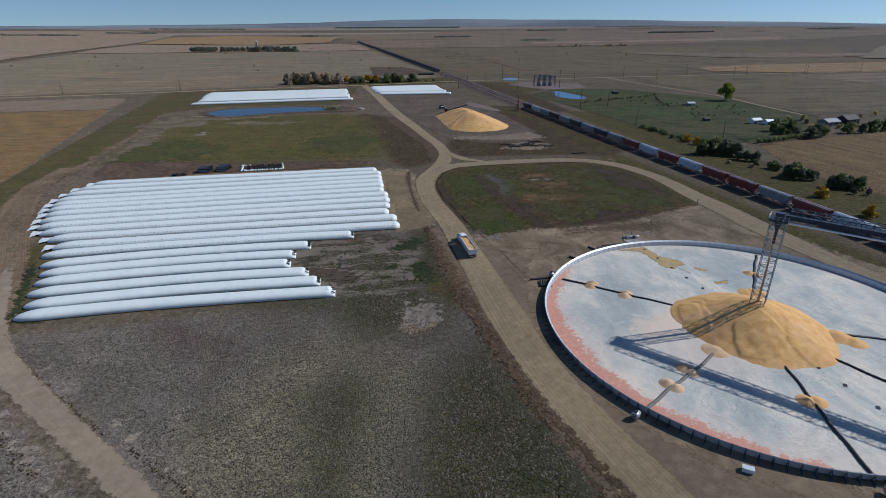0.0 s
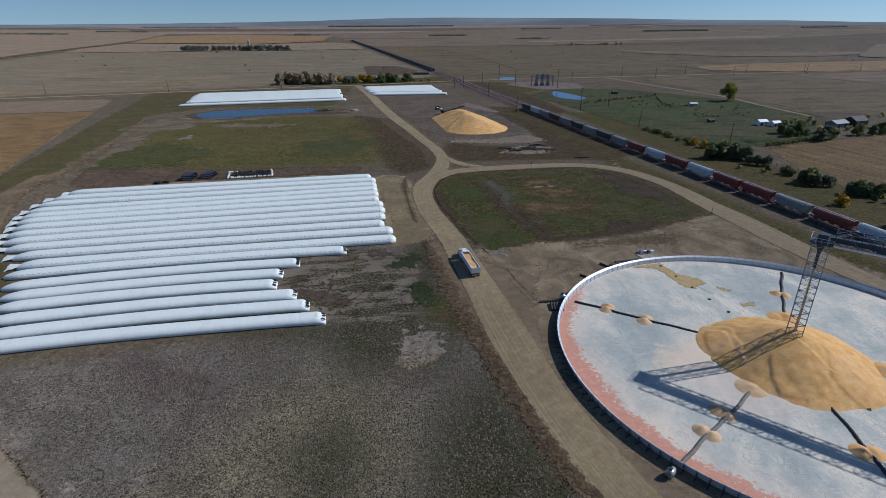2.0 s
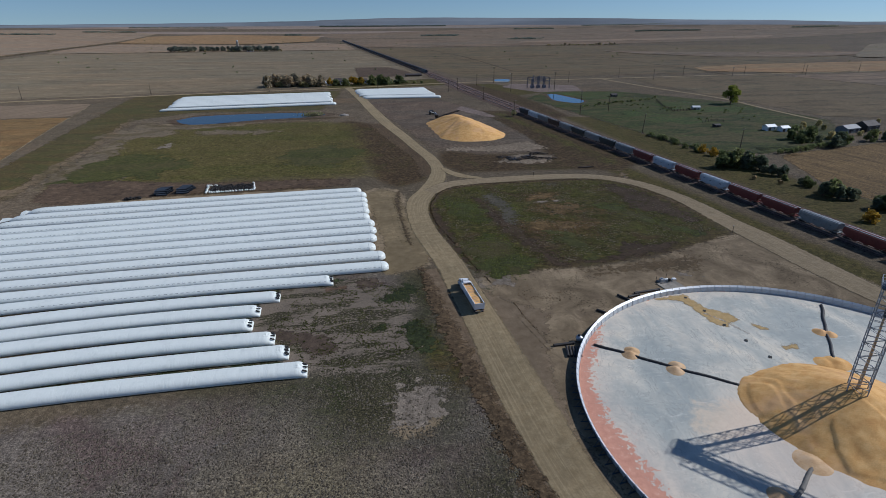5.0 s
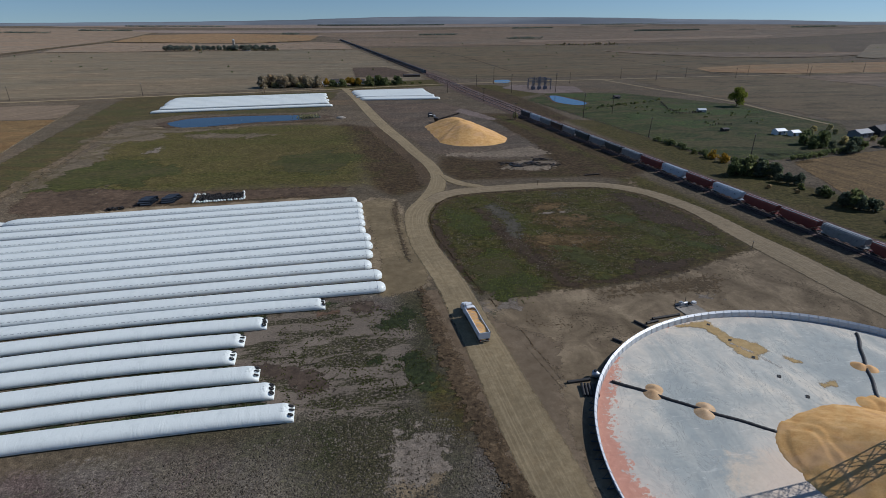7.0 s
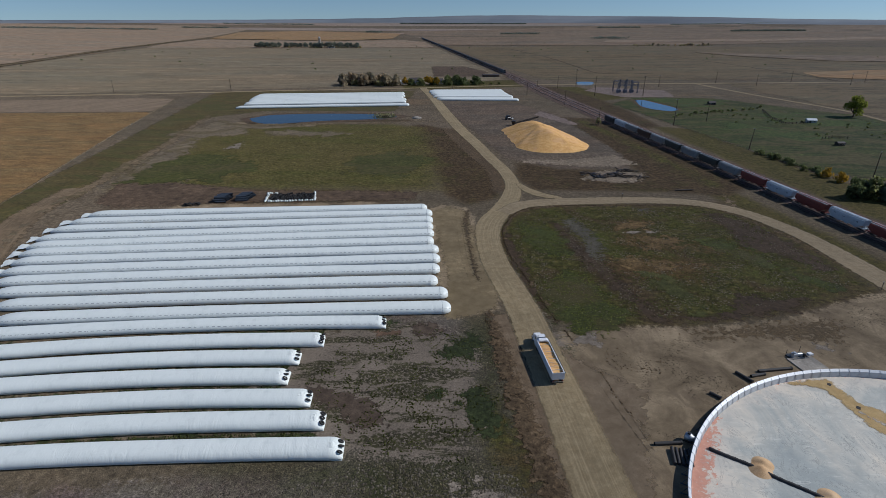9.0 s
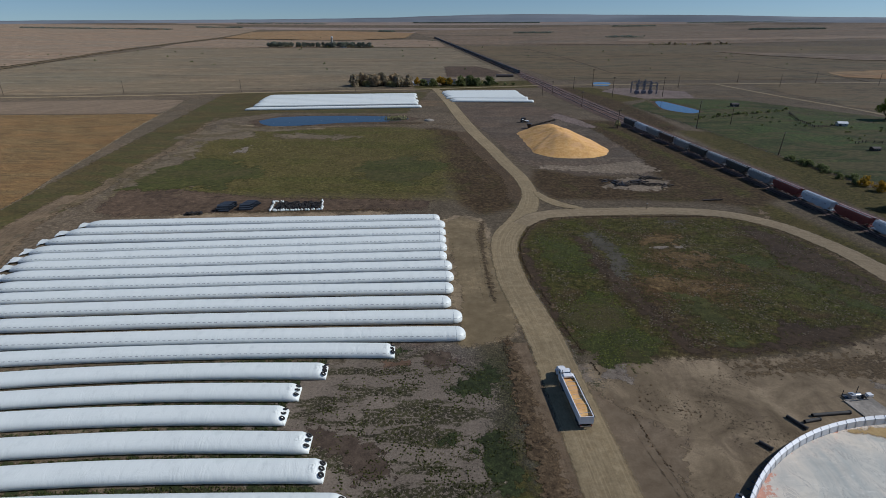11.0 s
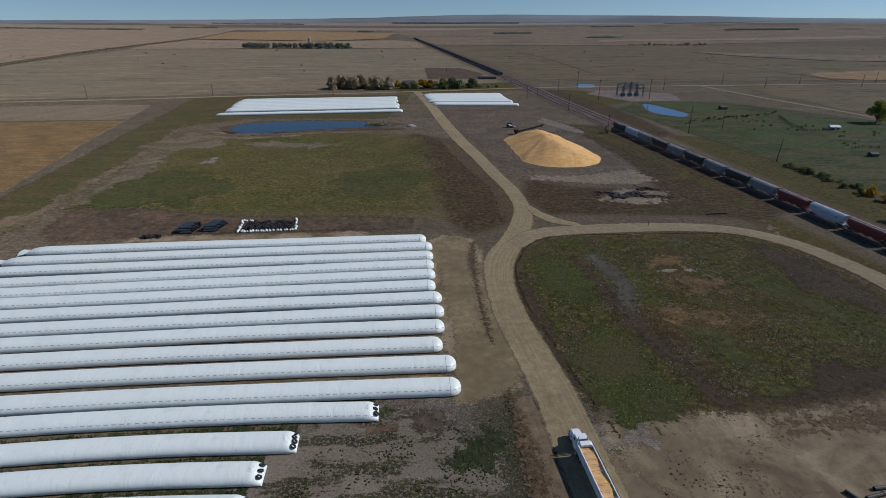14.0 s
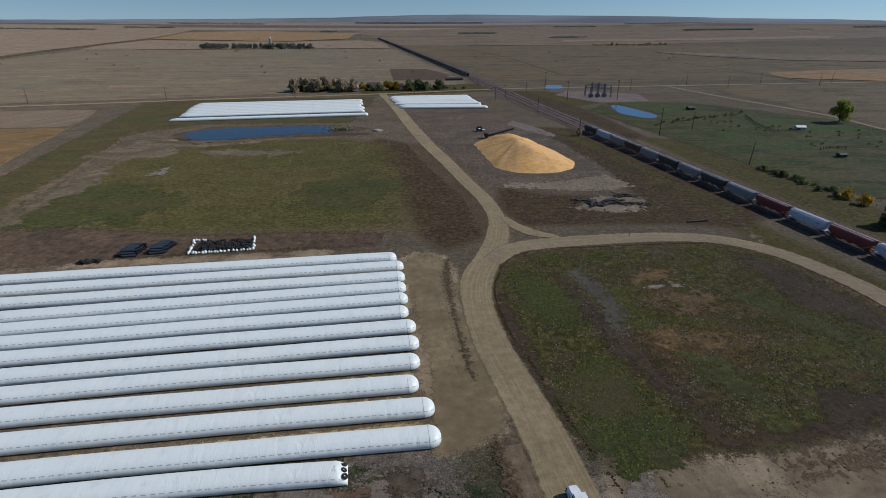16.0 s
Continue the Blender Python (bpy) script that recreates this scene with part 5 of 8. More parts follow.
heap("corn_mound", [(89.3, 102.8, 15.4, 6.6), (92.5, 94.0, 8.3, 2.6), (86.0, 94.5, 8.5, 2.7), (80.5, 108.5, 8.0, 2.6), (97.0, 96.5, 6.4, 2.0)], "large golden cone of shelled corn under the tower", "", 0.36, seed=3.0, rough=0.6, slumps=[
    ([(88, 101), (80.6, 99), (77.8, 94), (77.4, 90.3), (81.6, 87.6), (85.7, 88.4), (91, 92)], 0.2),
    ([(81, 113), (77, 118), (71, 113), (69.5, 105), (72, 99), (76, 100), (79, 106)], 0.16),
    ([(79, 112), (76, 115), (73, 111), (72, 105), (74, 102), (77, 105)], 0.14),
    ([(93, 99), (101, 94), (97, 86), (91, 85), (89, 92)], 0.14),
    ([(94, 106), (106, 108), (106, 99), (98, 99)], 0.12)])
heap("corn_mound", [(106.3, 95.6, 3.0, 0.9), (108.2, 92.9, 2.4, 0.7)], "flat spill of golden corn on the floor", "", 0.35, seed=6.0)
heap("corn_mound", [(101.0, 119.0, 2.6, 0.8), (98.5, 119.5, 2.2, 0.6)], "flat spill of golden corn on the floor", "", 0.35, seed=8.0)
heap("corn_mound", [(73.5, 93.6, 2.8, 0.7), (75.5, 94.6, 2.4, 0.6)], "flat spill of pale corn on the floor", "", 0.35, seed=9.0, mat=M_CORN_DUSTY)
for i, (x, y, r, a) in enumerate(((57.2, 129.2, 2.2, 142), (64.4, 122.2, 2.3, 142), (63.2, 87.2, 2.2, 34), (57.0, 82.6, 2.1, 34), (82.4, 74.6, 2.5, 77), (108.0, 130.6, 2.1, 54), (104.6, 76.2, 2.2, -61), (125, 90.4, 2.2, -20))):
    s, c = math.sin(radians(a)), math.cos(radians(a))
    heap("corn_mound", [(x - 0.85 * s, y + 0.85 * c, r * 0.74, 0.78), (x + 0.95 * s, y - 0.95 * c, r * 0.7, 0.72)], "small dusty pale mound of corn beside a duct" if i < 4 else "small round mound of golden corn over a duct", "mounds on the ducts", 0.25, seed=i + 0.5, rough=0.4, mat=M_CORN_DUSTY if i < 4 else None)


def truss(m, p, q, side, up, bays, r=0.09, thin=0.05):
    """A box lattice between two points, side and up being its half width and its height as vectors."""
    p, q, side, up = Vector(p), Vector(q), Vector(side), Vector(up)
    legs = [(-1, 0), (1, 0), (1, 1), (-1, 1)]
    for a, b in legs:
        m.tube(p + a * side + b * up, q + a * side + b * up, r, 4)
    at = lambda k, leg: p.lerp(q, k / bays) + leg[0] * side + leg[1] * up  # noqa: E731
    for k in range(bays + 1):
        for i in range(4):
            m.tube(at(k, legs[i]), at(k, legs[(i + 1) % 4]), thin, 4, caps=False)
            if k < bays:
                a, b = (i, (i + 1) % 4) if k % 2 else ((i + 1) % 4, i)
                m.tube(at(k, legs[a]), at(k + 1, legs[b]), thin, 4, caps=False)


def build_tower():
    cx, cy, top = 89.2, 103.4, 28.4
    t = thing("conveyor_tower", pose(cx, cy, 0, 0, 0, -45), "tall grey steel lattice tower standing in the corn", "tower")
    m = Mesh()
    truss(m, (0, -1.55, 0), (0, -1.55, top), (1.55, 0, 0), (0, 3.1, 0), 18, 0.12, 0.06)
    part("lattice_frame", m, M_TOWER, t)
    m = Mesh()
    m.box((-2.0, -2.0, top), (2.0, 2.0, top + 0.16))
    m.box((-1.7, -1.7, top - 0.3), (1.7, 1.7, top))
    part("platform", m, M_LATTICE, t, "dark steel platform")
    m = Mesh()
    for zz in (0.6, 1.15):
        for a, b in (((-2, -2), (2, -2)), ((2, -2), (2, 2)), ((2, 2), (-2, 2)), ((-2, 2), (-2, -2))):
            m.tube((*a, top + zz), (*b, top + zz), 0.05, 5)
    for i in range(5):
        for a in ((-2 + i, -2), (-2 + i, 2), (-2, -2 + i), (2, -2 + i)):
            m.tube((*a, top), (*a, top + 1.15), 0.045, 5)
    part("railing", m, M_STEEL, t)
    m = Mesh()
    m.box((-0.9, -0.8, top + 0.16), (0.9, 0.8, top + 1.7))
    m.loft([[(s * a, u * a, zz) for s, u in ((-1, -1), (1, -1), (1, 1), (-1, 1))] for a, zz in ((0.8, top - 0.3), (0.3, top - 2.6))])
    m.tube((0, 0, top - 2.6), (0, 0, top - 6.0), 0.3, 10)
    part("spout", m, M_LATTICE, t, "blue-grey head box with downspout")
    m = Mesh()
    m.loft([[(r * math.cos(a) + 0.05 * math.sin(zz), r * math.sin(a), zz) for a in np.linspace(0, 2 * math.pi, 11)[:-1]] for zz, r in ((5.2, 0.34), (9, 0.28), (14, 0.24), (19, 0.2), (top - 5.9, 0.18))])
    part("grain_stream", m, M_CORN_DUSTY, t, "falling stream of dusty corn", True)
    m = Mesh()
    for s in (-0.25, 0.25):
        m.tube((1.6, s, 0), (1.6, s, top), 0.045, 5)
    for k in range(int(top / 0.35)):
        m.tube((1.6, -0.25, 0.35 * k), (1.6, 0.25, 0.35 * k), 0.03, 4, caps=False)
    part("ladder", m, M_STEEL, t)

    # the bridge, carried by the tower and a trestle outside the ring
    c = thing("conveyor_bridge", pose(cx, cy, 0, 0, 0, -45), "long blue-grey lattice conveyor bridge above the ring", "conveyor")
    long, z0 = 92.0, top + 0.35
    m = Mesh()
    truss(m, (2.0, 0, z0 - 0.4), (long, 0, z0 - 0.4), (0, 1.5, 0), (0, 0, 2.8), 42, 0.13, 0.08)
    part("lattice_frame", m, M_LATTICE, c)
    m = Mesh()
    m.box((1.2, -0.9, z0 + 0.2), (long, 0.35, z0 + 1.2))
    part("conveyor_trough", m, M_LATTICE, c, "closed blue-grey conveyor trough")
    m = Mesh()
    m.box((2.0, 0.35, z0 + 0.05), (long, 1.05, z0 + 0.12))
    part("walkway", m, M_STEEL, c)
    m = Mesh()
    m.tube((2.0, -1.75, z0 - 0.3), (long, -1.75, z0 - 0.3), 0.22, 10)
    part("pipe", m, M_WHITE, c, "white pipe along the bridge")
    m = Mesh()
    for s in (-1, 1):
        m.tube((long - 6, s * 4, 0), (long - 3, s * 1.15, z0), 0.2, 6)
        m.tube((long + 2, s * 4, 0), (long - 3, s * 1.15, z0), 0.2, 6)
    for zz in (6, 12, 18):
        m.tube((long - 5, -4 + zz * 0.1, zz), (long - 5 + 2, 4 - zz * 0.1, zz + 4), 0.09, 5)
    part("trestle", m, M_LATTICE, c)


build_tower()


# ---- grain bags ----
BAG_W, BAG_H = 5.35, 2.15


def bag_section(w, h, n=20):
    """A filled tube sagging on the ground: flat underneath, widest low down. It starts at the bottom and runs round by the +y side."""
    out = []
    for i in range(n):
        a = -math.pi / 2 + 2 * math.pi * i / n
        y, z = math.cos(a), math.sin(a)
        z = 0.2 + 0.8 * z**0.82 if z > 0 else 0.2 * (1 - abs(z) ** 0.6)
        out.append((0.5 * w * math.copysign(abs(y) ** 0.76, y), h * z))
    return out


def tyre_mesh():
    m = Mesh()
    m.torus(Matrix.Identity(4), 0.42, 0.17, 14, 6)
    return m.data("tyre", M_RUBBER, True)


TYRE = tyre_mesh()


def grain_bag(left, right, closed, seed, w=BAG_W, h=BAG_H, marks=True, bend=0.0, tyres=0, detail=1.4, group="rows of grain bags"):
    """One long bag from its gathered western end to its eastern end, which is a round machine end or a folded end held down by tyres."""
    rnd = random.Random(seed)
    (ax, ay), (bx, by) = left, right
    long = math.hypot(bx - ax, by - ay)
    turn = math.degrees(math.atan2(by - ay, bx - ax))
    label = ("long white plastic grain bag, folded end held by tyres" if closed else "long white plastic grain bag with rounded end") if marks or closed else "white plastic grain bag in a far row"
    top = thing("grain_bag", pose(ax, ay, 0, 0, 0, turn), label, "grain bag", group)
    n, k = max(24, int(long / detail)), 20
    v, f, uv = [], [], []
    ends = np.array([0, 0.15, 0.5, 1.0, 1.6, 2.4, 3.4, 4.6, 5.9, 7.2])
    tips = np.array([5.0, 3.8, 2.9, 2.3, 1.8, 1.35, 0.95, 0.6, 0.33, 0.14, 0.03, 0.0])
    xs = np.r_[ends, np.linspace(7.2, long - 5.0, n)[1:-1], long - tips]
    n = len(xs) - 1
    for j, x in enumerate(xs):
        s = x / long
        # end shapes
        e_l, e_r = min(1, x / 7.0), min(1, (long - x) / (2.3 if not closed else 2.0))
        swell = max(0, 1 - (1 - e_l) ** 2) ** (0.62 if closed else 0.5) * 0.88 + 0.12
        ww, hh = w * ((0.06 + 0.94 * swell) if closed else (0.55 + 0.45 * swell)), h * (0.1 + 0.9 * swell)
        if closed:
            hh *= 0.42 + 0.58 * math.sin(e_r * math.pi / 2) ** 1.1
            ww *= 0.86 + 0.14 * e_r**0.6
        else:
            q = math.sqrt(max(0, 1 - (1 - e_r) ** 2))
            ww, hh = ww * (0.04 + 0.96 * q), hh * (0.3 + 0.7 * q**0.8)
        wob = 1 + 0.02 * noise.noise(Vector((x * 0.16, seed, 0))) + 0.012 * noise.noise(Vector((x * 0.7, seed, 4)))
        side = bend * math.sin(math.pi * s) + 0.25 * noise.noise(Vector((x * 0.03, seed, 9)))
        for i, (y, z) in enumerate(bag_section(ww * wob, hh / wob)):
            v.append((x, side + y, max(0.02, z)))
            uv.append((x, i / k))
    for j in range(n):
        f += [(j * k + i, (j + 1) * k + i, (j + 1) * k + (i + 1) % k, j * k + (i + 1) % k) for i in range(k)]
    f += [tuple(range(k)), tuple(reversed(range(n * k, (n + 1) * k)))]
    me = bpy.data.meshes.new("sheet")
    me.from_pydata(v, [], f)
    me.materials.append(M_BAG if marks else M_BAG_PLAIN)
    me.polygons.foreach_set("use_smooth", [True] * len(me.polygons))
    layer = me.uv_layers.new(name="UVMap")
    idx = np.empty(len(me.loops), np.int32)
    me.loops.foreach_get("vertex_index", idx)
    layer.data.foreach_set("uv", np.array(uv, np.float32)[idx].ravel())
    part("sheet", me, None, top)
    if closed:
        m = Mesh()
        # the folded flap: a crumpled tongue drawn up over the end
        rows = []
        for a in np.linspace(0, 1, 25):
            x = long - 2.6 + 2.66 * a
            e = max(0.0, min(1.0, (long - x) / 2.0))
            top_z = h * (0.42 + 0.58 * math.sin(e * math.pi / 2) ** 1.1)
            row = []
            for u in np.linspace(-1, 1, 33):
                q = Vector((x * 1.3, u * 2.6, seed * 3.7))
                fold = 0.11 * (1 - abs(noise.noise(q * 1.3)) * 2.4) + 0.06 * (1 - abs(noise.noise(q * 3.0)) * 2.4)
                edge = min(1.0, 4 * a, 5 * (1 - abs(u)) + 0.2)
                row.append((x + 0.08 * rnd.uniform(-0.5, 0.5), w * (0.43 - 0.02 * (1 - a) ** 2) * u, max(0.03, top_z * max(0.0, 1 - abs(u) ** 2.6) ** 0.5 + (fold - 0.04) * edge)))
            rows.append(row)
        m.loft(rows + [[(x, y, 0.0) for x, y, z in rows[-1]]], closed=False, caps=False)
        part("folded_flap", m, M_BAG_PLAIN, top, "crumpled folded white flap", True)
        for i in range(tyres):
            u = (i - (tyres - 1) / 2) * (1.3 if tyres < 4 else 1.05)
            part("tyre", TYRE, M_RUBBER, top, "black scrap tyre", at=pose(long - 0.4 + 0.12 * rnd.uniform(-1, 1), u, 0.14 + 0.633 * h * (1 - min(1, abs(u) / 2.6) ** 2.6) ** 0.5, rnd.uniform(-8, 8) - 9 * u, 33, rnd.uniform(0, 90)))
    elif marks:
        m = Mesh()
        m.loft([[(x, y + 0.25 * noise.noise(Vector((x * 0.03, seed, 9))), max(0.02, z)) for y, z in bag_section(w * 1.012, h * 1.006)] for x in (long - 2.45, long - 2.38)], caps=False)
        part("seam", m, M_SEAM, top, "thin grey seam round the bag end", True)
    # the loose tail at the western end, a crumpled sheet thrown open
    if marks and not closed:
        m, rows = Mesh(), []
        flip = rnd.uniform(-0.5, 0.5)
        for a in np.linspace(0, 1, 9):
            x = 1.6 - (4.6 + flip) * a
            half = 0.7 + 1.15 * a**0.7
            rows.append([(x + 0.25 * rnd.uniform(-1, 1) * a, half * u - 0.5 * a, max(0.03, 0.75 + 0.45 * a * (u + 0.2) + 0.5 * abs(noise.noise(Vector((x * 0.9, u * 1.7, seed)))) - 0.35 * a * a)) for u in np.linspace(-1, 1, 9)])
        m.loft(rows, closed=False, caps=False)
        m.loft([[(x, y, z) for x, y, z in rows[-1]], [(x + 0.2, y, 0.02) for x, y, z in rows[-1]]], closed=False, caps=False)
        part("loose_tail", m, M_BAG_PLAIN, top, "crumpled loose white tail", True)
    return top


RIGHT = [(-6.1, 265.1), (-3.8, 258.4), (-3.4, 250.8), (-3.1, 243.9), (-2.6, 237.1), (-2.5, 229.8), (-0.7, 222.5), (-0.1, 215.0), (-0.1, 207.5), (-0.6, 199.3), (2.4, 191.7), (3.2, 183.6)]
LEFT_X = [-139, -141, -142.5, -142, -140.5, -138.5, -136, -134, -131, -126.5, -120, -114.5]
FALL = [0.078, 0.0875, 0.0895, 0.100, 0.0995, 0.0925, 0.0875, 0.085, 0.082, 0.0725, 0.0695, 0.066]
rows_ = []
for i, ((x, y), lx, fall) in enumerate(zip(RIGHT, LEFT_X, FALL)):
    ly = y - (x - lx) * fall
    rows_.append((lx, ly, x, y))
    grain_bag((lx, ly), (x, y), False, i + 1, marks=True, bend=0.25 if i < 8 else 0.7)
SHORT = [(-13.6, 175.8, -114.6, 3, 7.4, 1.5), (-27.7, 167.6, -110.4, 4, 7.3, 1.7), (-31.7, 160.3, -107.0, 3, 6.6, 1.5), (-32.3, 153.2, -104.9, 3, 5.8, 1.4), (-25.8, 146.2, -102.8, 3, 5.8, 1.4), (-21.6, 139.6, -99.6, 3, 6.2, 1.5), (-16.7, 132.3, -98.4, 3, 5.2, 1.3)]
for i, (x, y, lx, tn, drop, bow) in enumerate(SHORT):
    rows_.append((lx, y - drop, x, y))
    grain_bag((lx, y - drop + 0.15), (x, y + 0.15), True, 40 + i, 5.05, 1.95, marks=i == 0, tyres=tn, bend=bow)
# the earth between the rows: bare straw-coloured, painted dark as shade, or grown with weeds
for i, ((ax, ay, bx, by), (cx, cy, dx, dy)) in enumerate(zip(rows_, rows_[1:])):
    kind = M_MARSH if i > 11 else M_GAP if i in (1, 8, 9, 10) else M_RUT_SHADE
    x0, x1 = max(ax, cx) + 3, min(bx, dx) - 1
    y0, y1 = (ay + cy) / 2, (by + dy) / 2
    strip("soil_strip", [(x0 + (x1 - x0) * u, y0 + (y1 - y0) * u + (0.9 if i > 10 else 0.3) * math.sin(math.pi * u), 3.4 if i > 11 else 2.2) for u in (0, 0.25, 0.5, 0.75, 1)], kind, "weedy strip between two grain bags" if i > 11 else "bare strip of earth between grain bags, darkened as shade in most rows", z=0.02, crown=0.0)
for i, (x, y, lx) in enumerate(((-32, 545, -181), (-36, 562, -180), (-38, 570, -182), (-37, 578, -182), (-40, 586, -184), (-41, 594, -186), (-40, 603, -187), (-42, 612, -188), (-42, 622, -188))):
    grain_bag((lx, y - 19 + 0.3 * i), (x, y), False, 60 + i, 5.6, 2.2, False, detail=5, group="far rows of grain bags west")
for i, (x, y, lx) in enumerate(((70, 577, -6), (66, 585, -8), (67, 598, -12), (65, 606, -11), (64, 614, -13), (63, 622, -15), (62, 630, -15), (62, 638, -17), (61, 647, -17))):
    grain_bag((lx, y + 2 - 0.8 * i), (x, y), False, 80 + i, 5.6, 2.2, False, detail=5, group="far rows of grain bags east")


# ---- second corn pile ----
def ridge_pile():
    """A long pile: the height falls with the distance from its crest line."""
    (ax, ay), (bx, by) = (60.8, 431), (66.5, 386)
    step = 1.2
    xs, ys = np.arange(34, 98, step), np.arange(352, 470, step)
    gx, gy = np.meshgrid(xs, ys)
    dx, dy = bx - ax, by - ay
    t = np.clip(((gx - ax) * dx + (gy - ay) * dy) / (dx * dx + dy * dy), 0, 1)
    d = np.hypot(gx - ax - t * dx, gy - ay - t * dy)
    ang = np.arctan2(gy - 412, (gx - 64) * 1.6)
    wob = np.array([noise.noise(Vector((1.5 * math.cos(a), 1.5 * math.sin(a), 4))) * 2.2 + noise.noise(Vector((6 * math.cos(a), 6 * math.sin(a), 7))) * 0.9 for a in ang.ravel()]).reshape(ang.shape)
    R = 20.5 + 2.2 * t + wob
    hump = np.array([noise.noise(Vector((x * 0.12, y * 0.12, 1))) * 0.35 + abs(noise.noise(Vector((y * 0.16 + x * 0.05, x * 0.02, 5)))) * 0.45 for x, y in zip(gx.ravel(), gy.ravel())]).reshape(gx.shape)
    z = 0.385 * (R - np.sqrt(d * d + 2.5)) + 0.03
    z = np.where(z > 0, z + hump * np.clip(z / 3, 0, 1), np.maximum(z, -0.4))
    nx, ny = len(xs), len(ys)
    live = z > -0.39
    m = Mesh()
    idx = {}
    for j in range(ny - 1):
        for i in range(nx - 1):
            q = [(j, i), (j, i + 1), (j + 1, i + 1), (j + 1, i)]
            if any(live[c] for c in q):
                f = []
                for c in q:
                    if c not in idx:
                        idx[c] = len(m.v)
                        m.v.append((float(gx[c]), float(gy[c]), float(z[c])))
                    f.append(idx[c])
                m.f.append(tuple(f))
    tagged(part("corn_mound", m, M_CORN, None, smooth=True), "long golden ridge of shelled corn on the gravel pad", "corn pile")


ridge_pile()


def wheel(parent, at, r=0.5, w=0.3, rim=M_ALU):
    m = Mesh()
    n = 18
    prof = [(0.55 * r, -w / 2), (0.93 * r, -w / 2), (r, -w / 3), (r, w / 3), (0.93 * r, w / 2), (0.55 * r, w / 2)]
    m.loft([[(a * math.cos(2 * math.pi * i / n), b, a * math.sin(2 * math.pi * i / n)) for a, b in prof] for i in range(n)] + [[(a, b, 0) for a, b in prof]], caps=False)
    ob = part("wheel", Mesh().tube((0, -w * 0.32, 0), (0, w * 0.32, 0), 0.56 * r, 14), rim, parent, at=at)
    part("tyre", m, M_RUBBER, ob, "black tyre", True)
    part("hub", Mesh().tube((0, -w * 0.5, 0), (0, w * 0.5, 0), 0.2 * r, 10), M_STEEL, ob)
    return ob


def pile_conveyor():
    t = thing("grain_conveyor", pose(49.5, 451.5, 0, 0, 0, -15), "dark portable grain conveyor at the pile's end", "conveyor")
    m = Mesh()
    truss(m, (2, 0, 1.2), (19, 0, 6.6), (0, 0.55, 0), (0, 0, 0.9), 12, 0.09, 0.06)
    part("boom_frame", m, M_BLACK, t)
    m = Mesh()
    m.box((0, -0.45, 0), (17.9, 0.45, 0.25), pose(2, 0, 1.5, 0, -17.6, 0))
    part("belt", m, M_RUBBER, t)
    m = Mesh()
    for s in (-1, 1):
        m.tube((8.5, s * 1.5, 0.5), (12.5, s * 0.5, 4.3), 0.1, 6)
        m.tube((8.5, s * 1.5, 0.5), (5, s * 0.5, 2.1), 0.1, 6)
    m.tube((8.5, -1.6, 0.5), (8.5, 1.6, 0.5), 0.1, 6)
    part("undercarriage", m, M_BLACK, t)
    for s in (-1, 1):
        wheel(t, pose(8.5, s * 1.6, 0.5), 0.5, 0.3, M_BLACK)
    m = Mesh()
    m.loft([[(x * k + 1.2, y * k, z) for x, y in ((-1, -1), (1, -1), (1, 1), (-1, 1))] for k, z in ((0.6, 0.2), (1.5, 2.8), (1.5, 3.4))])
    part("hopper", m, M_BLACK, t, "dark steel receiving hopper")
    u = thing("wheel_loader", pose(49.5, 475, 0, 0, 0, 15) @ Matrix.Scale(1.6, 4), "dark wheel loader parked behind the corn pile", "loader")
    m = Mesh()
    m.loft([[(x, s * 0.75, z) for x, z in ((-1.4, 0.5), (1.3, 0.5), (1.4, 1.1), (0.7, 1.2), (0.5, 2.1), (-0.9, 2.1), (-1.4, 1.2))] for s in (-1, 1)])
    part("body", m, M_BLACK, u)
    m = Mesh()
    m.box((1.6, -0.95, 0.15), (2.2, 0.95, 0.8))
    for s in (-1, 1):
        m.tube((-1.2, s * 0.9, 1.5), (1.8, s * 0.9, 0.6), 0.1, 6)
    part("bucket", m, M_STEEL, u)
    for x in (-0.9, 0.9):
        for s in (-1, 1):
            wheel(u, pose(x, s * 0.95, 0.42), 0.42, 0.3, M_STEEL)


pile_conveyor()


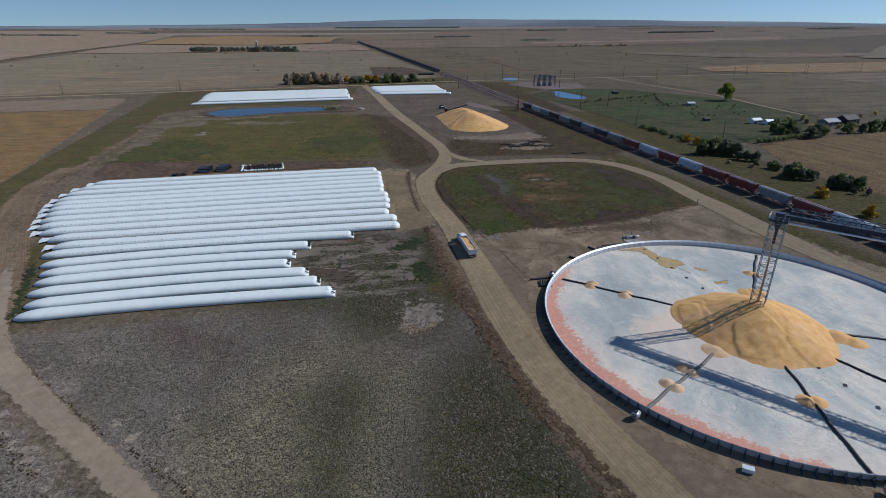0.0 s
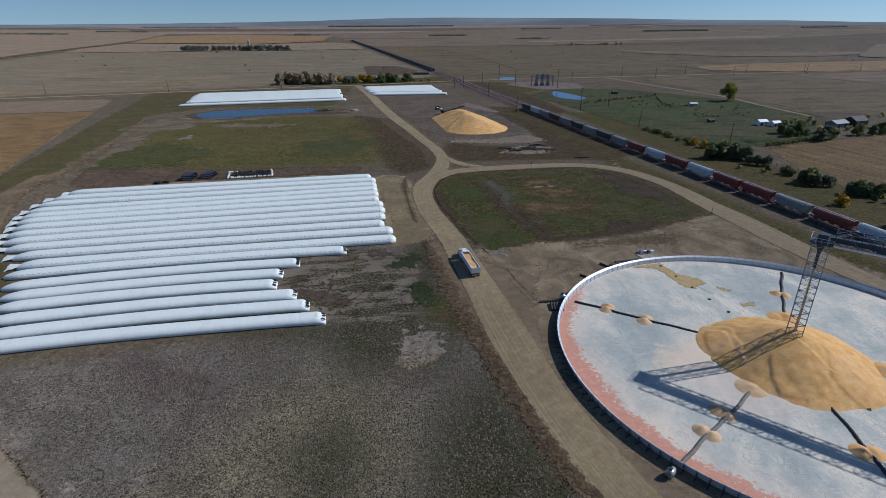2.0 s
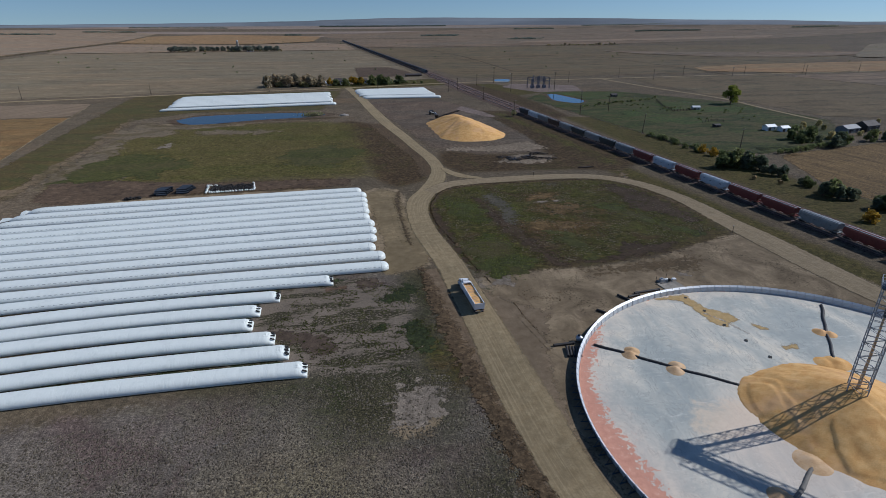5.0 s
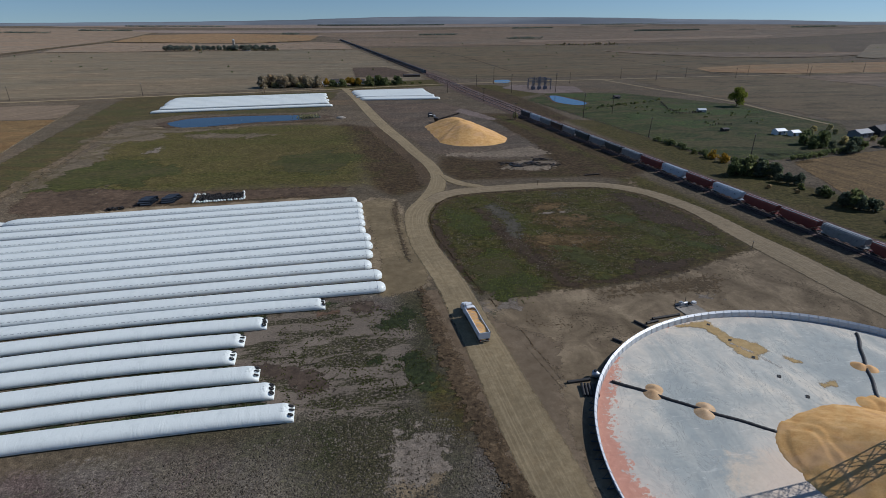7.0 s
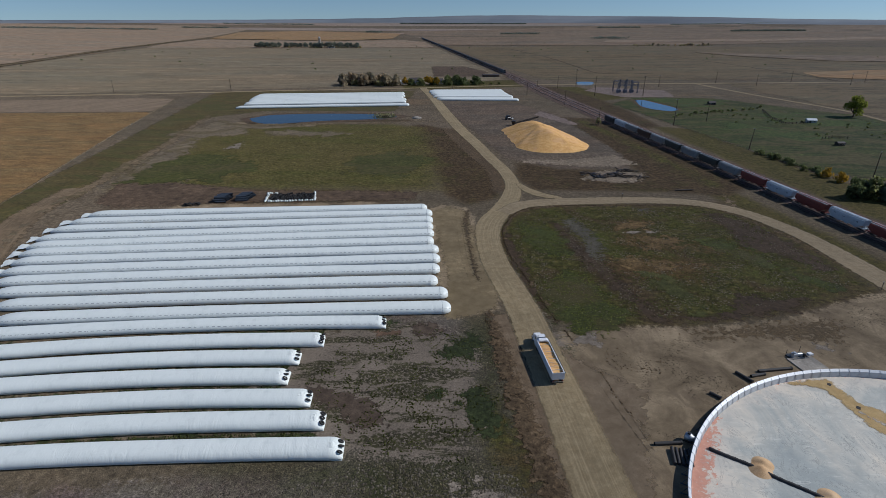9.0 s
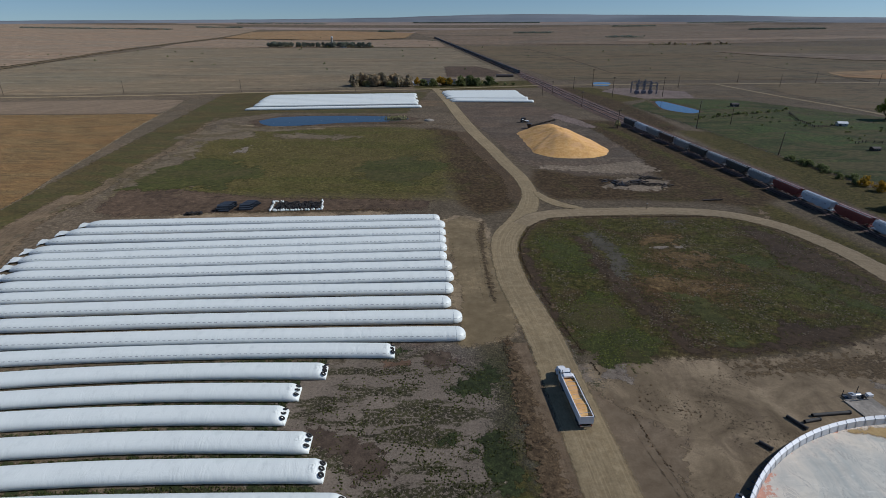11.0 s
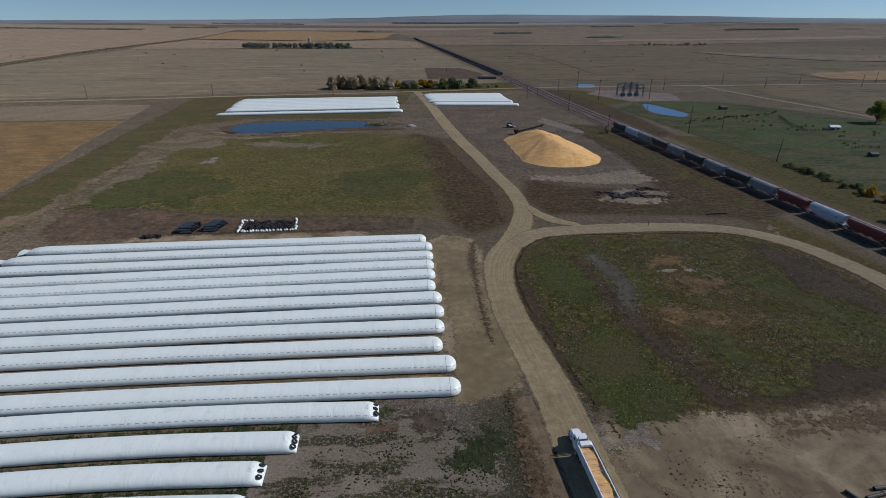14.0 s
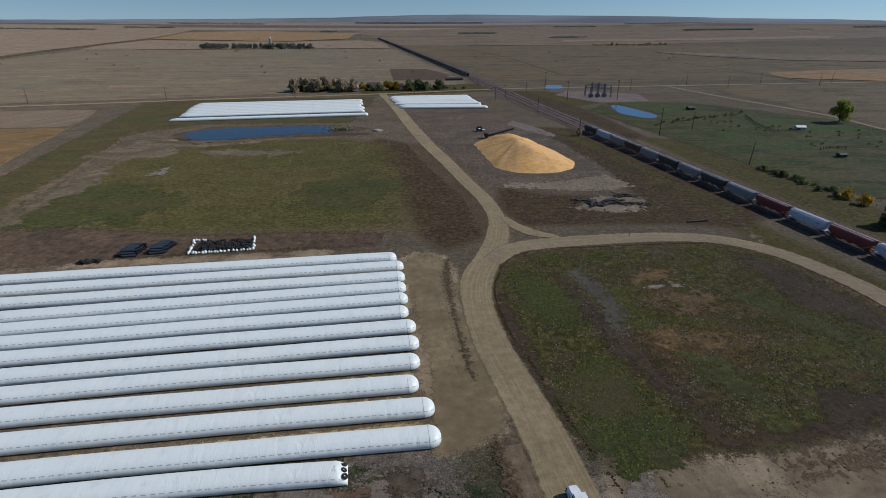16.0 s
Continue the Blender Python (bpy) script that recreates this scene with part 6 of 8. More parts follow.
# ---- grain truck ----
def grain_truck(at):
    t = thing("grain_truck", at, "white semi truck hauling an open trailer of corn", "truck")
    # the tractor: nose towards +x
    chassis = Mesh()
    for s in (-0.45, 0.45):
        chassis.box((-7.2, s - 0.08, 0.65), (-0.6, s + 0.08, 0.95))
    part("chassis", chassis, M_BLACK, t)
    hood = Mesh()
    hood.loft([[(x, -w, z0), (x, w, z0), (x, w, z1 - 0.25), (x, w * 0.8, z1), (x, -w * 0.8, z1), (x, -w, z1 - 0.25)] for x, w, z0, z1 in ((-0.1, 0.8, 0.9, 1.75), (-0.5, 0.9, 0.7, 1.95), (-2.3, 1.0, 0.7, 2.15))])
    part("hood", hood, M_WHITE, t)
    cab = Mesh()
    cab.loft([[(x, -w, 0.8), (x, w, 0.8), (x, w * 1.0, z1 - 0.3), (x, w * 0.88, z1), (x, -w * 0.88, z1), (x, -w, z1 - 0.3)] for x, w, z1 in ((-2.2, 1.05, 2.3), (-2.75, 1.12, 3.05), (-4.0, 1.15, 3.15), (-4.15, 1.12, 3.05))])
    part("cab", cab, M_WHITE, t)
    glass = Mesh()
    glass.put([(-2.25, -0.92, 2.32), (-2.25, 0.92, 2.32), (-2.66, 0.88, 2.92), (-2.66, -0.88, 2.92)], [(0, 1, 2, 3)])
    part("windscreen", glass, M_GLASS, t, "dark windscreen")
    for s in (-1, 1):
        g = Mesh().box((-3.6, s * 1.15 - 0.01, 2.15), (-2.85, s * 1.15 + 0.02, 2.75))
        part("side_window", g, M_GLASS, t, "dark side window")
        part("mirror", Mesh().box((-2.5, s * 1.35 - 0.06, 1.95), (-2.35, s * 1.35 + 0.06, 2.6)).tube((-2.5, s * 1.1, 2.4), (-2.45, s * 1.35, 2.4), 0.03, 5), M_ALU, t, "chrome mirror")
        part("exhaust_stack", Mesh().tube((-4.3, s * 0.85, 0.9), (-4.3, s * 0.85, 3.7), 0.1, 10), M_ALU, t, "chrome exhaust stack")
        part("fuel_tank", Mesh().tube((-4.4, s * 0.95, 0.75), (-2.9, s * 0.95, 0.75), 0.32, 14), M_ALU, t, "polished fuel tank")
        part("fender", Mesh().loft([[(-1.0 + 0.68 * math.cos(a), s * 1.02 + w, 0.55 + 0.68 * math.sin(a)) for a in np.linspace(0.1, math.pi - 0.1, 9)] for w in (-0.2, 0.2)], closed=False, caps=False), M_WHITE, t)
        part("headlight", Mesh().box((-0.22, s * 0.82 - 0.14, 1.05), (-0.06, s * 0.82 + 0.14, 1.3)), M_GLASS, t, "square headlight")
        wheel(t, pose(-1.0, s * 0.98, 0.52), 0.52, 0.3)
        for x in (-5.2, -6.5):
            wheel(t, pose(x, s * 0.92, 0.52), 0.52, 0.55)
    part("grille", Mesh().box((-0.1, -0.6, 0.85), (-0.03, 0.6, 1.6)), M_ALU, t, "chrome grille")
    part("bumper", Mesh().box((-0.12, -1.1, 0.45), (0.12, 1.1, 0.8)), M_ALU, t, "chrome bumper")
    rack = Mesh()
    rack.box((-4.62, -1.05, 1.0), (-4.5, 1.05, 2.9))
    rack = part("headache_rack", rack, M_ALU, t, "aluminium rack behind the cab")
    for k in range(6):
        part("slat", Mesh().box((-4.68, -1.0 + k * 0.38, 1.0), (-4.62, -0.9 + k * 0.38, 2.9)), M_ALU, rack)
    part("fifth_wheel", Mesh().tube((-5.9, 0, 0.95), (-5.9, 0, 1.15), 0.5, 14), M_BLACK, t)
    # the trailer: an open tub with two hoppers under it
    x0, x1, w, zb, zt = -5.0, -17.9, 1.28, 1.35, 2.95
    for s in (-1, 1):
        tub = Mesh()
        tub.box((x1, s * w - 0.04, zb), (x0, s * w + 0.04, zt))
        for k in range(22):
            x = x0 - 0.3 - k * 0.6
            tub.box((x - 0.04, s * (w + 0.07) - 0.035, zb), (x + 0.04, s * (w + 0.07) + 0.035, zt))
        tub.box((x1 - 0.03, s * w - 0.09, zt), (x0 + 0.03, s * w + 0.09, zt + 0.09))
        tub.box((x1, s * w - 0.07, zb - 0.12), (x0, s * w + 0.07, zb))
        part("trailer_side", tub, M_WHITE, t, "white ribbed trailer side")
    part("tailgate", Mesh().box((x1 - 0.05, -w - 0.06, zb), (x1 + 0.05, w + 0.06, zt + 0.1)), M_WHITE, t)
    ends = Mesh().box((x0 - 0.05, -w - 0.06, zb), (x0 + 0.05, w + 0.06, zt + 0.25))
    ends.loft([[(x0 + 0.02, -w, zt), (x0 + 0.02, w, zt), (x0 + 0.02, w * 0.7, zt + 0.45), (x0 + 0.02, -w * 0.7, zt + 0.45)], [(x0 - 0.9, -w, zt + 0.02), (x0 - 0.9, w, zt + 0.02), (x0 - 0.9, w * 0.7, zt + 0.3), (x0 - 0.9, -w * 0.7, zt + 0.3)]])
    part("front_wall", ends, M_WHITE, t)
    for c in (-8.6, -14.0):
        hop = Mesh()
        hop.loft([[(c + sx * a, sy * b, z) for sx, sy in ((-1, -1), (1, -1), (1, 1), (-1, 1))] for a, b, z in ((2.5, 1.2, zb), (0.45, 0.5, 0.55))])
        part("hopper_bottom", hop, M_ALU, t)
    for k in range(9):
        bows = Mesh()
        x = x0 - 1.2 - k * 1.35
        pts = [(x, -w + 2 * w * u, zt + 0.06 + 0.22 * math.sin(math.pi * u)) for u in np.linspace(0, 1, 7)]
        for a, b in zip(pts, pts[1:]):
            bows.tube(a, b, 0.035, 5, caps=False)
        part("tarp_bow", bows, M_STEEL, t)
    part("rolled_tarp", Mesh().tube((x0, -w - 0.16, zt - 0.05), (x1, -w - 0.16, zt - 0.05), 0.13, 10), M_BLACK, t, "black rolled-up tarpaulin")
    load = Mesh()
    rows = []
    for k in range(33):
        x = x0 - 0.1 + (x1 - x0 + 0.2) * k / 32
        hump = 0.55 * math.exp(-(((x + 8.4) / 2.2) ** 2)) + 0.5 * math.exp(-(((x + 14.4) / 2.4) ** 2)) - 0.35
        rows.append([(x, -w + 0.05 + 2 * (w - 0.05) * u, zt - 0.25 + hump * (0.35 + 0.65 * math.sin(math.pi * u)) + 0.05 * noise.noise(Vector((x, u * 3, 2)))) for u in np.linspace(0, 1, 9)])
    load.loft(rows, closed=False, caps=False)
    part("corn_load", load, M_CORN, t, "golden corn heaped in the trailer", True)
    for x in (-15.6, -16.9):
        for s in (-1, 1):
            wheel(t, pose(x, s * 0.95, 0.52), 0.52, 0.55)
    tail = Mesh().box((x1 - 0.12, -1.2, 0.7), (x1 - 0.02, 1.2, 0.85))
    for s in (-1, 1):
        tail.tube((x1 + 0.5, s * 0.9, 0.8), (x1 - 0.02, s * 0.9, zb), 0.06, 5)
        part("mud_flap", Mesh().box((x1 + 0.2, s * 0.95 - 0.3, 0.2), (x1 + 0.23, s * 0.95 + 0.3, 0.95)), M_RUBBER, t, "black mud flap")
        part("tail_lamp", Mesh().box((x1 - 0.16, s * 1.05 - 0.1, 0.9), (x1 - 0.06, s * 1.05 + 0.1, 1.02)), M_RED, t, "red tail lamp")
    part("rear_bar", tail, M_ALU, t)
    return t


M_RED = paint("red_plastic", lin(150, 24, 20), 0.35, 0, 0.2)
grain_truck(pose(23.9, 169.6, 0.16, 0, 0, 90 + 6.2))


# ---- railway ----
def track_x(y):
    return 154 - 0.14 * (y - 250)


M_SLEEPER = paint("creosoted_sleeper", lin(70, 60, 54), 0.95, 0, 0.4, 2.0)


def track(pts, label, sleepers):
    """Ballast bed, rails and sleepers along a line."""
    line = smooth_line([(x, y, 3.4) for x, y in pts], 20)
    strip("ballast", [(x, y, 6.4) for x, y in pts], M_BALLAST, "reddish-grey railway ballast under the track", z=0.12, step=20, crown=0.3)
    t = thing("railway_track", pose(0, 0, 0), label, "railway track", "", "structure")
    for s in (-0.75, 0.75):
        m, rr = Mesh(), []
        for (x, y, _), (dx, dy, _) in zip(line, np.gradient(line, axis=0)):
            q = math.hypot(dx, dy)
            cx, cy = x - dy / q * s, y + dx / q * s
            rr.append([(cx + ux * -dy / q * 0.06, cy + ux * dx / q * 0.06, z) for ux, z in ((-1.2, 0.42), (1.2, 0.42), (1, 0.62), (-1, 0.62))])
        m.loft(rr)
        part("rail", m, M_RAIL, t)
    m = Mesh()
    dist = 0.0
    for (ax, ay, _), (bx, by, _) in zip(line, line[1:]):
        if not sleepers[0] < ay < sleepers[1]:
            continue
        d = math.hypot(bx - ax, by - ay)
        for k in range(int(d / 0.9)):
            u = k * 0.9 / d
            m.box((-1.3, -0.13, 0.36), (1.3, 0.13, 0.47), pose(ax + (bx - ax) * u, ay + (by - ay) * u, 0, 0, 0, math.degrees(math.atan2(by - ay, bx - ax)) - 90))
    tagged(part("sleepers", m, M_SLEEPER, t), kind="stuff")


strip("ballast_bed", [(track_x(60) + 6, 60, 21), (track_x(250) + 6, 250, 21), (track_x(480) + 6, 480, 24), (track_x(600) + 6, 600, 26), (98, 720, 24), (86, 850, 18), (40, 1200, 16)], M_BED, "wide dull pink gravel bed of the railway", z=0.07, step=10, crown=0.05)
track([(track_x(-60), -60), (track_x(250), 250), (track_x(600), 600), (95, 700), (82, 800)], "siding track with the parked train", (120, 800))
track([(track_x(-60) + 6.5, -60), (track_x(250) + 6.5, 250), (track_x(600) + 7, 600), (101, 700), (82, 840), (-98, 2219), (-200, 3000)], "main railway line running to the horizon", (150, 800))
track([(track_x(-60) + 11.2, -60), (track_x(250) + 11.2, 250), (track_x(600) + 11.7, 600), (105.7, 700), (86.8, 840), (-93, 2219), (-195, 3000)], "second main railway line to the horizon", (150, 800))

CAR_PAINT = {
    "red": ("oxide-red covered hopper rail car", paint("oxide_red_car", lin(112, 44, 36), 0.6, 0, 0.35, 0.8)),
    "white": ("white covered hopper rail car", paint("white_car", lin(176, 188, 198), 0.5, 0, 0.3, 0.6)),
    "grey": ("light grey ribbed hopper rail car", paint("grey_car", lin(132, 137, 138), 0.55, 0, 0.4, 0.6)),
    "green": ("dark green hopper rail car", paint("dark_green_car", lin(40, 50, 48), 0.6, 0, 0.3, 0.8)),
    "brown": ("dark brown hopper rail car", paint("brown_car", lin(74, 56, 44), 0.65, 0, 0.4, 0.8)),
    "black": ("black hopper rail car", paint("black_car", lin(44, 42, 44), 0.6, 0, 0.3, 0.8)),
}
M_FADE = paint("faded_lettering", lin(96, 104, 112), 0.6, 0, 0.3)


def hopper_car(kind, ribbed):
    """A covered hopper: ribbed or curved sides, sloped ends, chutes, roof hatches, trucks and couplers. x runs along it."""
    label, mat = CAR_PAINT[kind]
    t = thing("hopper_car", pose(0, 0, 0), label, "rail car", "parked grain train")
    L, w = 7.9, 1.58
    body = Mesh()
    sec = [(-w * 0.94, 1.55), (w * 0.94, 1.55), (w, 2.3), (w, 3.6), (w * 0.9, 4.35), (w * 0.5, 4.62), (-w * 0.5, 4.62), (-w * 0.9, 4.35), (-w, 3.6), (-w, 2.3)]
    rows = []
    for x, lift in ((-L, 2.75), (-L + 0.15, 2.6), (-L + 2.1, 1.55), (L - 2.1, 1.55), (L - 0.15, 2.6), (L, 2.75)):
        rows.append([(x, y, max(z, lift)) for y, z in sec])
    body.loft(rows)
    part("body", body, mat, t)
    if ribbed:
        rib = Mesh().box((-0.06, -0.07, 0), (0.06, 0.07, 1.55)).data("side_rib", mat)
        for k in range(17):
            for s in (-1, 1):
                part("side_rib", rib, mat, t, at=pose(-L + 1.4 + k * (2 * L - 2.8) / 16, s * w, 2.5))
    for s in (-1, 1):
        part("top_chord", Mesh().box((-L, s * w * 0.92 - 0.08, 4.3), (L, s * w * 0.92 + 0.08, 4.42)), mat, t)
        part("side_sill", Mesh().box((-L - 0.2, s * w * 0.86 - 0.1, 1.42), (L + 0.2, s * w * 0.86 + 0.1, 1.68)), mat, t)
    hump = part("hatch_coaming", Mesh().box((-L + 0.1, -0.42, 4.6), (L - 0.1, 0.42, 4.76)), mat, t)
    lid = Mesh().box((-0.5, -0.34, 0), (0.5, 0.34, 0.08)).data("roof_hatch", mat)
    for k in range(10):
        part("roof_hatch", lid, mat, hump, at=pose(-L + 1.1 + k * (2 * L - 2.2) / 9, 0, 4.76))
    for s in (-1, 1):
        part("running_board", Mesh().box((-L - 0.3, s * 0.78 - 0.2, 4.6), (L + 0.3, s * 0.78 + 0.2, 4.7)), M_STEEL, t, "galvanised roof walkway")
    for c in (-3.9, 0, 3.9):
        chute = Mesh()
        chute.loft([[(c + sx * a, sy * b, z) for sx, sy in ((-1, -1), (1, -1), (1, 1), (-1, 1))] for a, b, z in ((1.75, 1.4, 1.55), (0.5, 0.6, 0.82))])
        chute.box((c - 0.6, -0.75, 0.72), (c + 0.6, 0.75, 0.84))
        part("discharge_chute", chute, mat, t)
    for s in (-1, 1):
        ends = Mesh()
        ends.box((min(s * 6.6, s * (L + 0.5)), -1.45, 1.35), (max(s * 6.6, s * (L + 0.5)), 1.45, 1.5))
        for y in (-1.35, 1.35):
            ends.tube((s * (L + 0.35), y, 1.4), (s * (L + 0.05), y, 4.4), 0.05, 5)
        for k in range(7):
            ends.tube((s * (L + 0.32 - k * 0.04), -1.35, 1.7 + k * 0.38), (s * (L + 0.32 - k * 0.04), -0.9, 1.7 + k * 0.38), 0.03, 4)
        ends.tube((s * 6.9, 0, 1.4), (s * (L - 1.2), 0, 2.6), 0.12, 6)
        part("end_platform", ends, mat, t)
    for s in (-1, 1):
        part("coupler", Mesh().box((min(s * 8.3, s * 9.0), -0.16, 0.85), (max(s * 8.3, s * 9.0), 0.16, 1.15)), M_BLACK, t)
        bogie = part("truck", Mesh().box((-1.25, -1.12, 0.72), (1.25, -0.95, 1.02)).box((-1.25, 0.95, 0.72), (1.25, 1.12, 1.02)).box((-0.3, -1.15, 0.65), (0.3, 1.15, 1.25)), M_BLACK, t, "dark wheel truck", at=pose(s * 6.6, 0, 0))
        for a in (-0.9, 0.9):
            axle = Mesh().tube((a, -0.9, 0.98), (a, 0.9, 0.98), 0.08, 6)
            for y in (-0.77, 0.77):
                axle.tube((a, y - 0.07, 0.98), (a, y + 0.07, 0.98), 0.46, 14)
            part("wheelset", axle, M_RAIL, bogie)
    if kind in ("white", "grey"):
        for s in (-1, 1):
            for x, z, l in ((-5.6, 3.3, 1.1), (-5.6, 3.0, 0.8), (0.4, 3.1, 1.2), (4.6, 3.4, 0.9)):
                part("lettering_bar", Mesh().box((x, s * (w + 0.004) - 0.01, z), (x + l, s * (w + 0.004) + 0.012, z + 0.2)), M_FADE, t)
    return t


CARS = "black white grey brown grey green grey green ribs red white red white red red ribs red white ribs white red".split()
made = {}
turn = 90 + math.degrees(math.atan(0.14))
for i, kind in enumerate(CARS):
    y = 461.5 - i * 17.75
    at = pose(track_x(y), y, 0.28, 0, 0, turn)
    if kind in made:
        copy_thing(made[kind], at)
    else:
        made[kind] = hopper_car("grey" if kind == "ribs" else kind, kind in ("ribs", "grey", "brown"))
        made[kind].matrix_basis = at


def far_cars():
    """The long dark train far up the line."""
    def car(tall, label, name):
        t = thing(name, pose(0, 0, 0), label, "rail car", "far dark freight train")
        m = Mesh()
        m.loft([[(x, y, max(z, lo)) for y, z in ((-1.5, 1.3), (1.5, 1.3), (1.5, tall - 0.4), (1.1, tall), (-1.1, tall), (-1.5, tall - 0.4))] for x, lo in ((-7.6, 2.3), (-6, 1.3), (6, 1.3), (7.6, 2.3))])
        part("body", m, M_BLACKCAR, t)
        for s in (-1, 1):
            part("truck", Mesh().box((-1.2, -1.1, 0.4), (1.2, 1.1, 1.0)).box((-0.3, -0.3, 1.0), (0.3, 0.3, 1.4)), M_BLACK, t, at=pose(s * 5.6, 0, 0))
        return t

    first, n = car(4.4, "dark covered freight car in a far train", "freight_car"), 0
    for i in range(86):
        y = 852 + i * 15.9
        x = 82 + 2.0 - (y - 840) * 180 / 1379
        at = pose(x, y, 0.25, 0, 0, 90 + math.degrees(math.atan(180 / 1379)))
        if i < 2:
            e = thing("locomotive", at, "dark blue diesel locomotive of the far train", "locomotive", "far dark freight train")
            m = Mesh()
            m.loft([[(x_, y_, z_) for y_, z_ in ((-1.5, 1.2), (1.5, 1.2), (1.2, h), (-1.2, h))] for x_, h in ((-7.7, 2.4), (-7.5, 3.0), (-6.0, 3.1), (-5.9, 4.5), (-3.6, 4.5), (-3.5, 4.1), (7.4, 4.1), (7.7, 3.6))])
            part("body", m, M_LOCO, e)
            part("window", Mesh().box((-6.1, -1.0, 3.4), (-5.95, 1.0, 4.1)), M_GLASS, e)
            for s in (-1, 1):
                part("truck", Mesh().box((-2, -1.1, 0.35), (2, 1.1, 1.2)), M_BLACK, e, at=pose(s * 5, 0, 0))
            part("fuel_tank", Mesh().box((-2, -1.2, 0.4), (2, 1.2, 1.2)), M_BLACK, e)
        elif n == 0:
            first.matrix_basis, n = at, 1
        else:
            copy_thing(first, at)


M_BLACKCAR = paint("far_car_paint", lin(48, 46, 50), 0.6, 0, 0.3, 0.3, var=0.7)
M_LOCO = paint("dark_blue_loco", lin(38, 46, 62), 0.5, 0, 0.3)
far_cars()


# ---- yard clutter ----
def rubble():
    rnd = random.Random(5)
    for k, (cx, cy, sx, sy, n) in enumerate(((77, 316, 2.4, 1.8, 26), (86.3, 317.6, 2.4, 1.6, 22), (94, 326, 2.6, 1.2, 16), (97.4, 313.5, 2.2, 1.2, 10), (70, 320, 1.6, 1.0, 5))):
        t = thing("timber_pile", pose(cx, cy, 0.05), "heap of dark broken timbers on pale clay", "rubble", "heaps of broken timber")
        for i in range(n):
            l, w = rnd.uniform(1.4, 5.2), rnd.uniform(0.3, 0.75)
            m = Mesh().box((-l / 2, -w / 2, 0), (l / 2, w / 2, w * rnd.uniform(0.6, 1)))
            part("timber", m, rnd.choice((M_DARKWOOD, M_DARKWOOD, M_BLACK, M_WOOD)), t, at=pose(rnd.gauss(0, sx), rnd.gauss(0, sy), rnd.uniform(0, 0.6) * (1 - 0.5 * rnd.random()), rnd.uniform(-14, 14), rnd.uniform(-12, 12), rnd.choice((30, 120, 35, 140)) + rnd.gauss(0, 22)))
    t = thing("timber_beam", pose(110, 292, 0.2, 0, 0, 8), "single dark timber lying in the grass", "timber")
    part("beam", Mesh().box((-4, -0.3, -0.1), (4, 0.3, 0.4)), M_DARKWOOD, t)
    part("split_end", Mesh().box((3.2, -0.25, -0.05), (5.0, 0.1, 0.3)), M_WOOD, t)


rubble()


def pipe_stacks():
    rnd = random.Random(8)
    for cx, cy, n, rows in ((-94.3, 276.6, 9, 3), (-85.4, 278.6, 9, 3)):
        t = thing("pipe_stack", pose(cx, cy, 0, 0, 0, 6), "stack of dark blue-grey plastic pipes", "pipes", "stacks of dark pipe")
        for r in range(rows):
            for i in range(n - r):
                m = Mesh()
                l = rnd.uniform(4.2, 5.2)
                m.tube((-l / 2, 0, 0), (l / 2, 0, 0), 0.42, 10, caps=False)
                m.tube((-l / 2, 0, 0), (l / 2, 0, 0), 0.36, 10, caps=False)
                part("pipe", m, M_BLUEPIPE, t, at=pose(rnd.uniform(-0.5, 0.5) + 0.2 * (i - n / 2), (i + r * 0.5 - n / 2) * 0.9, 0.42 + r * 0.74, 0, 0, rnd.uniform(-3, 3)), smooth=True)
    # scrap tyres
    for cx, cy, n, sx, sy, group in ((-105, 268.6, 34, 3.0, 0.9, "small heap of tyres"), (-65.6, 279.8, 250, 7.6, 3.6, "yard of tyres ringed by sacks")):
        for i in range(n):
            x, y = (rnd.uniform(-1, 1) * sx * 1.15, rnd.uniform(-1, 1) * sy * 1.1)
            ob = tagged(part("scrap_tyre", TYRE, M_RUBBER), "black scrap tyre lying in a heap", "tyre", group)
            ob.matrix_basis = pose(cx + x + 0.09 * y, cy + y + 0.07 * x, 0.2 + rnd.random() * 0.75, rnd.uniform(-50, 50), rnd.uniform(-50, 50), rnd.uniform(0, 360))
    # white sacks round the tyres
    sack = Mesh()
    rr = []
    for z, r in ((0, 0.62), (0.25, 0.82), (0.6, 0.8), (0.9, 0.6), (1.05, 0.28), (1.2, 0.18), (1.3, 0.3)):
        rr.append([(r * math.cos(a) * (1 + 0.12 * math.sin(3 * a + z * 5)), r * math.sin(a) * (1 + 0.1 * math.cos(2 * a + z)), z) for a in np.linspace(0, 2 * math.pi, 11)[:-1]])
    sack.loft(rr)
    data = sack.data("sack", M_BAG_PLAIN, True)
    border = [(-75.4 + k * 1.02, 273.4 + 0.13 * k) for k in range(20)] + [(-75.8 - 0.2 * k, 274.4 + k * 1.15) for k in range(10)] + [(-55 - 0.3 * k, 276.4 + k * 1.2) for k in range(10)] + [(-77 + 1.1 * k, 285.2) for k in range(4)]
    for x, y in border:
        if rnd.random() < 0.9:
            ob = tagged(part("white_sack", data, M_BAG_PLAIN), "stuffed white plastic sack beside black tyres", "sack", "white sacks round the tyres")
            s = rnd.uniform(0.5, 0.85)
            ob.matrix_basis = pose(x + rnd.uniform(-0.3, 0.3), y + rnd.uniform(-0.3, 0.3), 0, rnd.uniform(-6, 6), rnd.uniform(-6, 6), rnd.uniform(0, 360)) @ Matrix.Diagonal((s, s, s, 1))


pipe_stacks()


